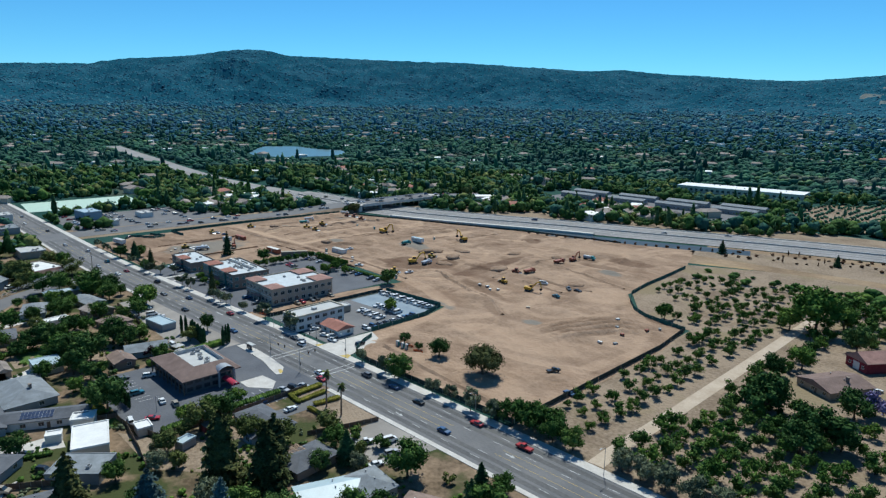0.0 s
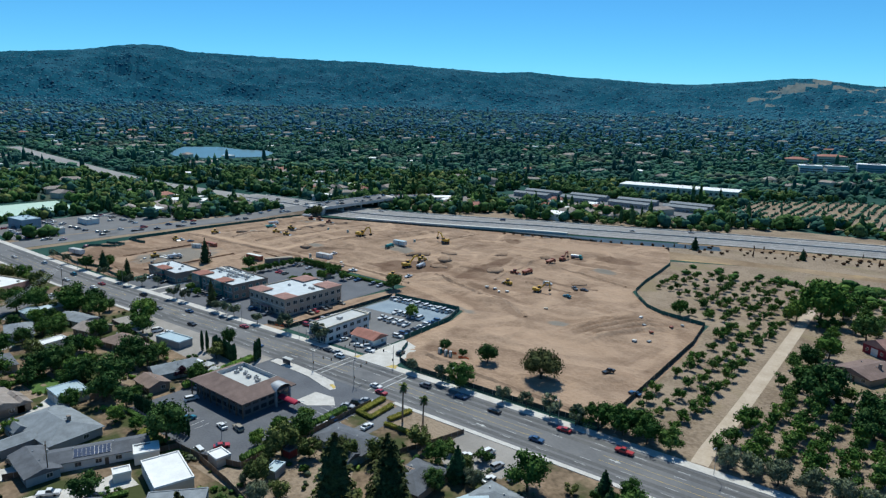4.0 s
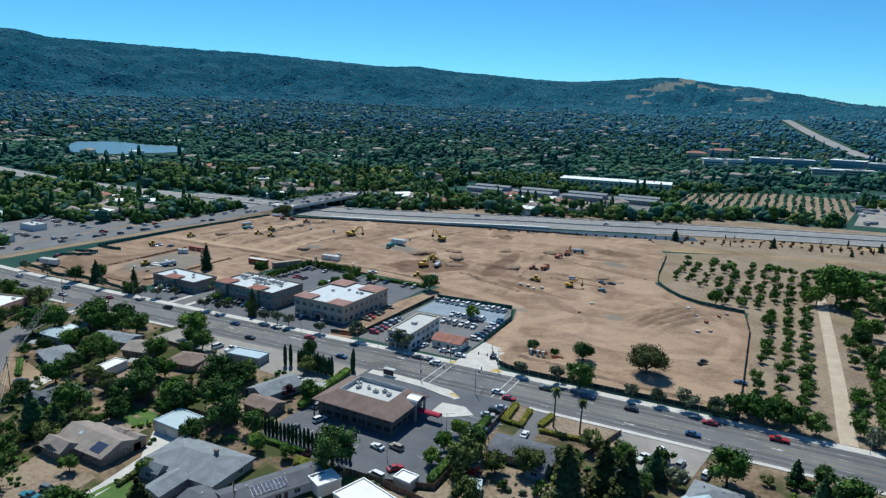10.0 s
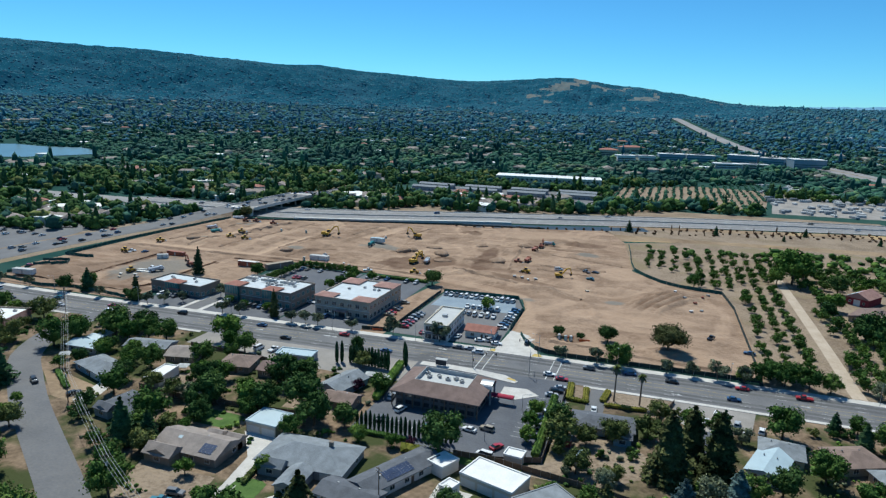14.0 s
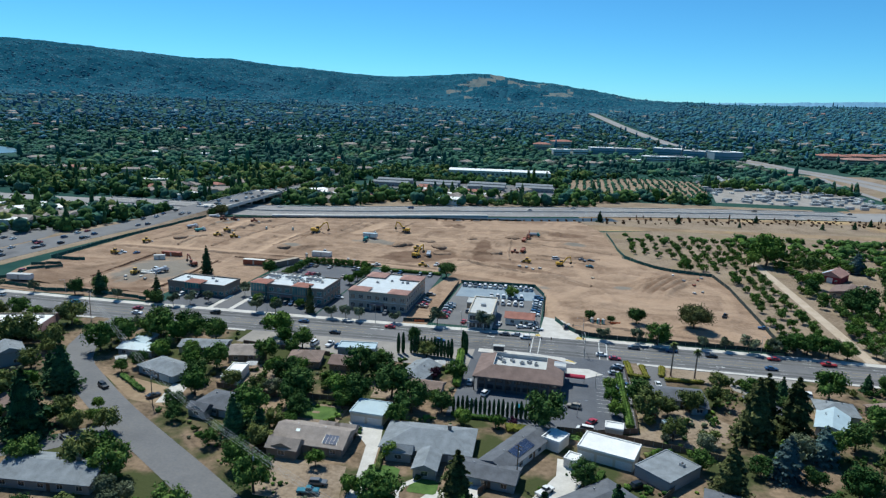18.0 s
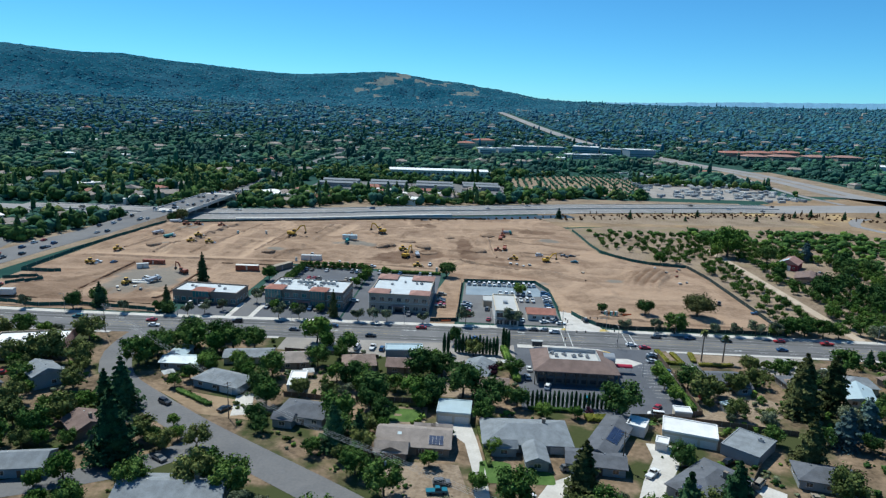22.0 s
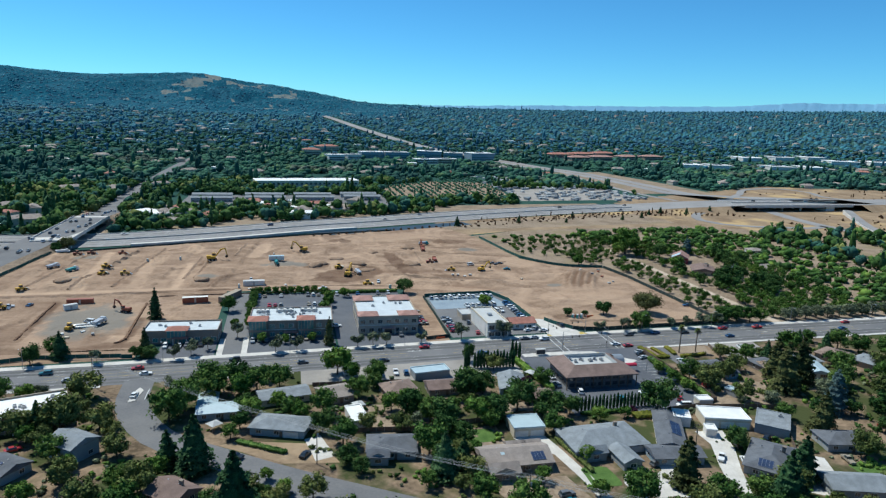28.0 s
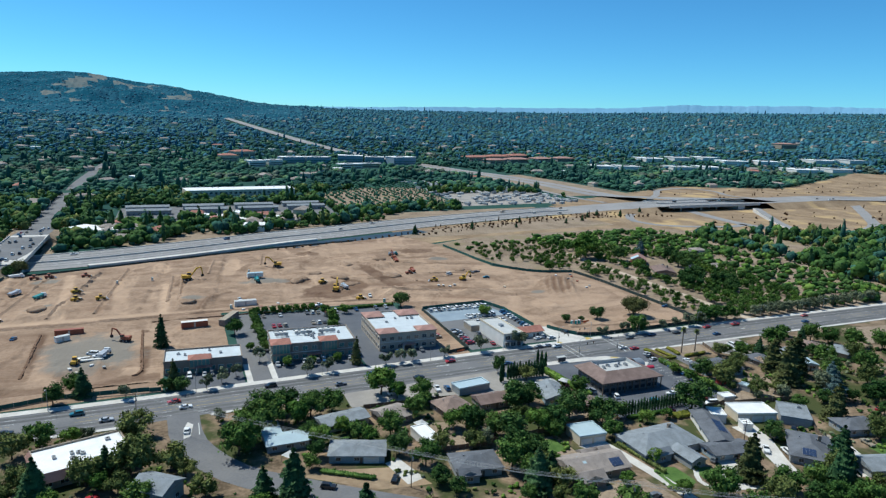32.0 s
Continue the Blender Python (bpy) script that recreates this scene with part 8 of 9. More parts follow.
store("storage_container", -381, 224, 62, 17, 3.4, 3.2, S["brown"], "long brown shed with a flat tan roof", S["tan"])
store("storage_container", -456, 213, 30, 6.1, 2.5, 2.6, S["white"], "white steel storage container on gravel", white_roof)
store("site_office", -492, 150, 10, 12, 3.2, 2.8, S["white"], "white office trailer near the avenue", white_roof)
for x, y, s, c in ((-211, 294, "pickup", "grey"), (-205.7, 295, "sedan", "black"), (-206.7, 277, "sedan", "teal"), (-227.7, 293, "van", "white"), (-144.6, 194, "pickup", "black"), (-438, 183, "pickup", "white"), (-441, 188, "van", "white"), (-486, 219, "pickup", "white"), (-477, 221, "sedan", "blue"), (-331, 240, "pickup", "white"), (-297, 252, "pickup", "white"), (-372, 262, "pickup", "white"), (-500, 160, "suv", "red"), (-130, 184, "sedan", "blue")):
    car(x, y, x * 7 % 180, s, c, on_site(x, y))


def slab_stack(x, y, turn, w, d, layers):
    """Long white panels lying in layers on timber bearers."""
    k = thing("panel_stack", pose(x, y, on_site(x, y), 0, 0, turn), "stack of long white panels on bearers", "panel stack", "stacks on the staging ground")
    for i in (-0.35, 0.0, 0.35):
        part("bearer", Form().box(w * i - 0.1, -d / 2 - 0.1, 0, w * i + 0.1, d / 2 + 0.1, 0.15), wood_mat, k)
    for i in range(layers):
        part("panel", Form().box(-w / 2 + 0.08 * (i % 2), -d / 2, 0.16 + i * 0.22, w / 2 - 0.1 * (i % 3), d / 2, 0.36 + i * 0.22), frame_mat, k)


slab_stack(-440.5, 180.8, 4, 9, 1.6, 3), slab_stack(-444, 183.6, 10, 5, 1.4, 2), slab_stack(-439, 190.2, 2, 6, 1.5, 3), slab_stack(-447.5, 180, 60, 4, 1.2, 2)


def toilet(x, y, turn):
    e = thing("portable_toilet", pose(x, y, on_site(x, y), 0, 0, turn), "teal plastic portable toilet", "portable toilet", "portable toilets")
    part("cabin", Form().box(-0.55, -0.55, 0, 0.55, 0.55, 2.1), machine_teal, e)
    part("roof", Form().box(-0.6, -0.6, 2.1, 0.6, 0.6, 2.35, 0.2), frame_mat, e)
    part("door", Form().box(-0.4, -0.6, 0.1, 0.4, -0.55, 1.95), frame_mat, e)


for x, y in ((-206.4, 169), (-203.6, 169.3), (-201.4, 169.5), (-378, 247), (-292, 238), (-360, 330), (-440, 318), (-420, 320)):
    toilet(x, y, x * 3 % 30)


def heap(x, y, r, h, material=dirt_mat, label="heap of dug soil"):
    rng = np.random.default_rng(int(abs(x * y)))
    v, f = ICO2
    k = v * np.array([r, r * 0.7, h]) * (1 + rng.normal(0, 0.12, len(v)))[:, None]
    k[:, 2] = np.maximum(k[:, 2], -0.3)
    tagged(part("soil_mound", arrays("soil_mound", k, f, material), None, at=pose(x, y, on_site(x, y), 0, 0, x * 9 % 360)), label, "soil heap")


for x, y, r, h in ((-333, 299, 6, 2.2), (-328, 304, 5, 1.8), (-305, 296, 7, 1.6), (-268, 300, 8, 1.4), (-300, 285, 6, 1.2), (-400, 262, 5, 1.4), (-474, 263, 6, 1.6), (-318, 318, 6, 1.5), (-214, 305, 5, 1.0), (-262, 352, 6, 1.6), (-290, 340, 6, 1.4)):
    heap(x, y, r, h)
for x, y in ((-372, 243), (-366, 241), (-362, 246), (-357, 244), (-352, 250), (-347, 247), (-343, 243), (-205, 252), (-160, 262), (-155, 254), (-150, 250), (-146, 264), (-143, 270), (-152, 236), (-147, 240), (-236, 264), (-240, 262), (-244, 264), (-248, 262), (-448, 172), (-445, 168), (-440, 174), (-435, 170)):
    k = thing("material_stack", pose(x, y, on_site(x, y), 0, 0, x * 13 % 180), "low stack of pale building material on pallets", "pallet stack", "stacks on the site")
    part("load", Form().box(-0.9, -0.6, 0.15, 0.9, 0.6, 0.75), (frame_mat, S["cream"], machine_rust, S["grey"])[int(abs(x)) % 4], k)
    for s in (-0.5, 0, 0.5):
        part("bearer", Form().box(-0.95, s - 0.06, 0, 0.95, s + 0.06, 0.15), wood_mat, k)

# ---- fences, poles and street furniture ----


def fence(name, pts, h, material, label, step=4.0, post=metal_mat, category="fence", z=None, every=True):
    f = thing(name, pose(pts[0][0], pts[0][1], 0), label, category)
    ox, oy = pts[0]
    line = [Vector(p) for p in pts]
    for a, b in zip(line, line[1:]):
        n = max(1, round((b - a).length / step))
        d = (b - a) / n
        ang = math.degrees(math.atan2(d.y, d.x))
        panel = Form().box(0.05, -0.03, 0.05, d.length - 0.05, 0.03, h).mesh("panel", material)
        for k in range(n):
            p = a + d * k
            zz = max(0.0, relief(p.x, p.y)) if inside(SITE, p.x, p.y) else 0.0
            part("panel", panel, None, f, at=pose(p.x - ox, p.y - oy, zz, 0, 0, ang + random.Random(k).uniform(-1.5, 1.5)))
            part("post", POST_MESH.setdefault((h, post.name), Form().tube((0, 0, -0.2), (0, 0, h + 0.1), 0.05, 0.05, 5).mesh("post", post)), None, f, at=pose(p.x - ox, p.y - oy, zz, 0, 0, 0))
    return f


POST_MESH = {}
fence("site_fence", [(-213.7, 152.8), (-208, 150.6), (-200, 149.6), (-128.5, 152.8)], 1.9, black_screen, "dark green screened chain-link fence along the pavement")
fence("site_fence", [(-128.5, 153), (-129.5, 190), (-131.5, 250), (-135.5, 278)], 1.9, black_screen, "dark screened fence between site and orchard")
fence("site_fence", [(-135.5, 279), (-146, 280.5), (-158, 283.5), (-168, 290), (-177, 301), (-184, 314), (-187.5, 335), (-190, 365), (-193, 392)], 1.9, screen_mat, "green screened fence curving round the orchard")
fence("site_fence", [(-213.7, 153), (-219, 160), (-223, 168)], 1.9, screen_mat, "green screened fence at the site entrance")
fence("site_fence", [(-228.6, 172), (-230, 205), (-236, 221), (-275.6, 217.4)], 2.0, screen_mat, "green screened fence round the sales yard")
fence("site_fence", [(-276.6, 216), (-277.2, 149), (-289, 146.5)], 1.7, black_screen, "dark screened fence beside a strip of bare soil")
fence("site_fence", [(-514, 196), (-515.5, 252), (-513, 290), (-505, 345)], 1.9, screen_mat, "green screened fence along the avenue")
fence("site_fence", [(-514, 195), (-492, 195.5)], 1.9, screen_mat, "green screened fence at a site gate")
fence("site_fence", [(-500, 140), (-466, 138.5), (-449, 143), (-434, 141), (-412.5, 139.5)], 1.8, screen_mat, "green screened fence beside the boulevard")
fence("site_fence", [(-505, 150), (-486, 172), (-498, 184), (-512, 178)], 1.6, screen_mat, "green screened fence round a store yard")
fence("site_fence", [(-505, 347), (-488, 353), (-425, 377), (-330, 411), (-262, 428)], 1.2, black_screen, "low dark screened fence below the highway", 6)
fence("board_fence", [(-195, 118), (-194, 92), (-193.8, 66), (-206, 61.5), (-218, 60.5)], 1.8, wood_mat, "weathered brown board fence beside the car park", 2.6)
fence("board_fence", [(-206, 61), (-190, 59), (-168, 55)], 1.8, wood_mat, "weathered board fence behind the yards", 2.6)
fence("board_fence", [(-216.5, 61), (-222, 48), (-236, 22)], 1.7, wood_mat, "brown board fence between two houses", 2.6)
fence("board_fence", [(-307, 62), (-284, 63), (-262, 66)], 1.7, wood_mat, "dark board fence behind a back yard", 2.6)
fence("board_fence", [(-331, 62), (-307, 60)], 1.7, wood_mat, "board fence behind houses", 2.6)
fence("board_fence", [(-187, 36), (-198, 18), (-212, 4)], 1.8, wood_mat, "dark board fence beside a driveway", 2.6)
fence("board_fence", [(-342, 101), (-318, 100), (-305, 99)], 1.6, wood_mat, "board fence facing the pull-out", 2.6)
fence("board_fence", [(-159, 122), (-163, 108), (-166, 100)], 1.5, wood_mat, "board fence beside the parking strip", 2.6)


def hedge(pts, w, h, label, material=leaf_hedge):
    rng = np.random.default_rng(int(abs(pts[0][0] * 10)))
    vs = []
    for (x0, y0), (x1, y1) in zip(pts, pts[1:]):
        n = max(2, int(math.hypot(x1 - x0, y1 - y0) / 0.8))
        for k in range(n):
            t = (k + 0.5) / n
            for s in (-1, 1):
                c = np.array([x0 + (x1 - x0) * t - pts[0][0] + s * w * 0.2, y0 + (y1 - y0) * t - pts[0][1] + rng.normal(0, 0.1), h * 0.5])
                v, f = ICO1
                vs.append((c + v * np.array([w * 0.42, w * 0.42, h * 0.52]) * (1 + rng.normal(0, 0.1, (len(v), 1))), f))
    cs = np.concatenate([v for v, _ in vs])
    pick = rng.integers(0, len(cs), min(2500, len(cs) * 2))
    vs.append(cards(rng, cs[pick] + rng.normal(0, 0.06, (len(pick), 3)), rng.normal(0, 1, (len(pick), 3)) + np.array([0, 0, 0.7]), 0.17))
    ob = part("hedge", quads_to_mesh("hedge", *join(vs), material), None, at=pose(pts[0][0], pts[0][1], 0.02))
    return tagged(ob, label, "hedge")


hedge([(-194, 123), (-193, 110)], 2.2, 1.5, "clipped yellow-green hedge in a forecourt"), hedge([(-193, 110.5), (-187, 110)], 2.2, 1.4, "clipped yellow-green hedge in a forecourt"), hedge([(-187.5, 111), (-188.5, 121.5)], 1.8, 1.3, "clipped yellow-green hedge in a forecourt"), hedge([(-181, 122), (-182, 113)], 2.0, 1.4, "clipped yellow-green hedge in a forecourt"), hedge([(-180.5, 110), (-168, 111)], 2.0, 1.5, "clipped yellow-green hedge in a forecourt")
hedge([(-250, 62.5), (-234, 62.8)], 2.0, 1.5, "long clipped green hedge below the car park", leaf_mid), hedge([(-231, 58), (-224, 58)], 5.0, 2.0, "broad yellow-green hedge below the car park"), hedge([(-257, 115), (-253, 84)], 2.6, 2.6, "tall green hedge beside the lane", leaf_bright), hedge([(-197.5, 108), (-196, 68)], 2.2, 2.4, "uneven green hedge beside the car park", leaf_mid), hedge([(-266.5, 47), (-263.5, 26)], 1.3, 1.5, "narrow green hedge beside the drive", leaf_olive), hedge([(-366, 61), (-352, 52)], 2.2, 1.3, "low dark green hedge in a dry yard", leaf_mid), hedge([(-300, 43), (-299, 57)], 1.6, 1.6, "green hedge round a lawn", leaf_mid), hedge([(-205, 40), (-208, 30)], 1.6, 1.4, "green hedge round a yard", leaf_mid)
hedge([(-325, 229), (-290, 230)], 2.2, 2.0, "green hedge behind the office car park", leaf_mid)


def power_pole(x, y, h, turn, wires=True):
    p = thing("utility_pole", pose(x, y, 0, 0, 0, turn), "tall brown wooden utility pole with crossarms", "utility pole")
    part("pole", Form().tube((0, 0, -0.3), (0, 0, h), 0.17, 0.11, 8), wood_mat, p)
    for z in (h - 0.6, h - 1.5):
        a = part("crossarm", Form().box(-0.06, -1.2, z, 0.06, 1.2, z + 0.14), wood_mat, p)
        for y0 in (-1.1, -0.4, 0.4, 1.1):
            part("insulator", Form().tube((0, y0, z + 0.14), (0, y0, z + 0.32), 0.05, 0.04, 6), metal_mat, a)
    part("transformer", Form().tube((0.3, 0, h - 3.2), (0.3, 0, h - 2.2), 0.24, 0.24, 10), metal_mat, p)


POLES = ((-420, 112, 12, 60), (-342.7, 44.3, 12, -35), (-290, 9, 12, -33), (-227, 30, 11, 60), (-240, -18, 12, -33))
for x, y, h, t in POLES:
    power_pole(x, y, h, t)


def wire(a, b, sag, group):
    f = Form()
    pts = [Vector(a).lerp(Vector(b), t / 10) - Vector((0, 0, sag * 4 * (t / 10) * (1 - t / 10))) for t in range(11)]
    side = (Vector(b) - Vector(a)).cross(Vector((0, 0, 1))).normalized() * 0.03
    for p in pts:
        f.v += [tuple(p + side), tuple(p + Vector((0, 0, 0.03))), tuple(p - side), tuple(p - Vector((0, 0, 0.03)))]
    f.f += [(4 * k + i, 4 * k + (i + 1) % 4, 4 * k + 4 + (i + 1) % 4, 4 * k + 4 + i) for k in range(10) for i in range(4)]
    tagged(part("power_line", f, cable_mat), "thin sagging overhead cable between poles", "cable", group)


for (ax, ay, ah), (bx, by, bh) in (((-420, 112, 11.5), (-342.7, 44.3, 11.5)), ((-342.7, 44.3, 11.5), (-290, 9, 11.5)), ((-290, 9, 11.5), (-240, -18, 11.5))):
    d = Vector((bx - ax, by - ay)).normalized()
    for o, dz in ((-1.1, 0), (-0.4, 0), (0.4, 0), (1.1, 0), (0.8, -0.9)):
        wire((ax - d.y * o, ay + d.x * o, ah + dz), (bx - d.y * o, by + d.x * o, bh + dz), 1.2, "overhead cables")


def signal(x, y, turn, arm):
    s = thing("traffic_signal", pose(x, y, 0.2, 0, 0, turn), "grey traffic signal mast with a long arm", "traffic signal", "signals at the crossing")
    part("mast", Form().tube((0, 0, 0), (0, 0, 9), 0.13, 0.08, 8), metal_mat, s)
    part("arm", Form().tube((0, 0, 5.8), (arm, 0, 6.3), 0.09, 0.05, 6), metal_mat, s)
    part("lamp_arm", Form().tube((0, 0, 8.9), (2.6, 0, 9.3), 0.05, 0.04, 6), metal_mat, s)
    part("lamp_head", Form().box(2.3, -0.15, 9.2, 3.0, 0.15, 9.35), metal_mat, s)
    for k in (0.0, 0.55, 0.97):
        h = part("signal_head", Form().box(-0.18, -0.15, 0, 0.18, 0.15, 1.0), rubber_mat, s, at=pose(max(arm * k, 0.25), 0, (5.6 if k else 2.6)))
        for i, m in enumerate((car_paint["teal"], machine_yellow, lens_mat)):
            part("lens", Form().tube((0, -0.15, 0.18 + 0.31 * i), (0, -0.18, 0.18 + 0.31 * i), 0.11, 0.11, 8), m, h)


signal(-209.8, 124.2, 100, 8), signal(-210.5, 145.6, 190, 8), signal(-231.5, 124, 10, 9), signal(-230, 144.6, 280, 7)


def street_lamp(x, y, turn, h=8.5):
    s = thing("street_lamp", pose(x, y, 0.1, 0, 0, turn), "slim grey street lamp with a curved arm", "street lamp", "lamps along the boulevard")
    part("pole", Form().tube((0, 0, 0), (0, 0, h), 0.1, 0.06, 8), metal_mat, s)
    part("arm", Form().tube((0, 0, h), (2.2, 0, h + 0.5), 0.05, 0.04, 6), metal_mat, s)
    part("head", Form().box(2.0, -0.15, h + 0.42, 2.8, 0.15, h + 0.56), metal_mat, s)


for x in (-450, -400, -350, -300, -262, -180, -140, -92, -40):
    street_lamp(x, kerb_y(x) + 0.8, 270)
for x, y in ((-212, 72), (-206, 96), (-226, 68)):
    street_lamp(x, y, 0, 5.5)


def bus_shelter():
    s = thing("bus_shelter", pose(-243, 121.4, 0.22, 0, 0, 2), "small white bus shelter on a concrete island", "bus shelter")
    part("roof", Form().box(-2.3, -0.9, 2.4, 2.3, 0.9, 2.55), white_roof, s)
    part("back_panel", Form().box(-2.1, -0.75, 0.3, 2.1, -0.7, 2.2), glass_mat, s)
    part("bench", Form().box(-1.6, -0.5, 0.42, 1.6, -0.1, 0.5), metal_mat, s)
    for x in (-2.1, 2.1):
        for y in (-0.75, 0.75):
            part("post", Form().tube((x, y, 0), (x, y, 2.4), 0.05, 0.05, 6), metal_mat, s)


bus_shelter()
for x, y, mt, lb in ((-205, 171.5, orange_mat, "low orange safety mesh round soil"), (-198, 170.4, orange_mat, "low orange safety mesh"), (-284, 147, orange_mat, "low orange safety mesh at a kerb")):
    m = Form()
    for k in range(5):
        m.box(k * 0.9, -0.03 + 0.12 * (k % 2), 0, k * 0.9 + 0.88, 0.03 + 0.12 * (k % 2), 0.9)
    tagged(part("safety_mesh", m, mt, at=pose(x, y, on_site(x, y), 0, 0, 15)), lb, "barrier")

# ---- woods, far houses and the rest of the planting ----


def fill():
    """Trees and shrubs over the blocks that are not built up."""
    rng = random.Random(77)
    streets = [(np.array([tuple(p) for p in ln]), g) for ln, g in ((SIDE_STREET, 8.0), (SIDE_LANE, 6.5), (SOUTH_KERB, 5.0))]
    kerb_x, kerb_at = [p.x for p in NORTH_KERB], [p.y for p in NORTH_KERB]
    clear = ([(-253, 61), (-253, 125), (-160, 128), (-160, 106), (-193, 104), (-193, 60)], [(-347, 99), (-252, 99), (-252, 125), (-347, 120)], [(-282, 68), (-262, 70), (-264, 82), (-282, 82)], [(-272, 52), (-255, 52), (-234, 32), (-232, 5), (-272, 0), (-276, 30)],
             [(-300, 60), (-283, 60), (-283, 46), (-300, 46)], [(-296, 27), (-268, 27), (-268, 6), (-290, 6)], [(-218, 52), (-196, 50), (-206, 28), (-216, 6), (-232, 6)], [(-368, 64), (-338, 58), (-334, 44), (-372, 58)], [(-190, 88), (-160, 90), (-160, 58), (-206, 58)], [(-160, 126), (-130, 128), (-134, 104), (-158, 102)], [(-75, 94), (-30, 100), (-20, 120), (-65, 122)], [(-200, 46), (-152, 46), (-152, 0), (-212, 0)])
    kinds = (T_DARK, T_MID, T_DARK, T_OLIVE, T_MID, T_GREY, T_BRIGHT)
    count = shrubs = 0
    for _ in range(6000):
        x, y = rng.uniform(-455, -20), rng.uniform(-60, 116)
        r = rng.choice((1.1, 1.4, 2.8, 3.4, 4.2, 5.0))
        if any(math.hypot(x - a, y - b) < (c + r) * 0.66 for a, b, c in PLACED) or any(math.hypot(x - a, y - b) < c + r * 0.5 for a, b, c in HOUSES):
            continue
        if y > np.interp(x, kerb_x, kerb_at) - 22 - r or not clear_of(streets, x, y, r * 0.5):
            continue
        if x > -192 and y > 52 and r > 2 or x > -192 and r > 4 or x < -375 and y < 70 and r > 3:
            continue
        if any(within(list(p), x, y) for p in clear):
            continue
        if r < 2:
            if shrubs < 150:
                T_SHRUB.put(x, y, r)
                PLACED.append((x, y, r * 1.2))
                shrubs += 1
        elif count < 320:
            rng.choice(kinds).put(x, y, r)
            PLACED.append((x, y, r))
            count += 1



fill()


def bedding():
    """Low garden shrubs and bedding too many to count."""
    rng = random.Random(31)
    sets = [[], [], [], []]
    streets = [(np.array([tuple(p) for p in ln]), g) for ln, g in ((SIDE_STREET, 8.0), (SIDE_LANE, 6.5), (SOUTH_KERB, 5.0))]
    kerb_x, kerb_at = [p.x for p in NORTH_KERB], [p.y for p in NORTH_KERB]
    paved = [[(-253, 61), (-253, 125), (-160, 128), (-160, 106), (-193, 104), (-193, 60)], [(-347, 104), (-252, 104), (-252, 125), (-347, 120)], [(-232, 30), (-222, 30), (-222, 5), (-240, 5)]]
    for _ in range(1250):
        cx, cy = rng.uniform(-455, -20), rng.uniform(-60, 112)
        many = rng.choice((2, 3, 4, 6))
        tint = rng.randrange(4)
        for _ in range(many):
            x, y, r = cx + rng.gauss(0, 1.8), cy + rng.gauss(0, 1.8), rng.choice((0.45, 0.6, 0.8, 1.1))
            if any(math.hypot(x - a, y - b) < c * 0.92 + r for a, b, c in HOUSES) or y > np.interp(x, kerb_x, kerb_at) - 22 - r:
                continue
            if not clear_of(streets, x, y, r) or any(within(p, x, y) for p in paved):
                continue
            sets[tint].append((x, y, r))
    for k, (mt, lb) in enumerate(((leaf_dark, "low dark green garden shrubs"), (leaf_olive, "low olive garden shrubs"), (leaf_bright, "low bright green garden shrubs"), (leaf_grey, "low grey-green garden shrubs"))):
        woods("garden_shrubs", sets[k], mt, lb, 2, 70 + k, 0.8, 0.0)


bedding()


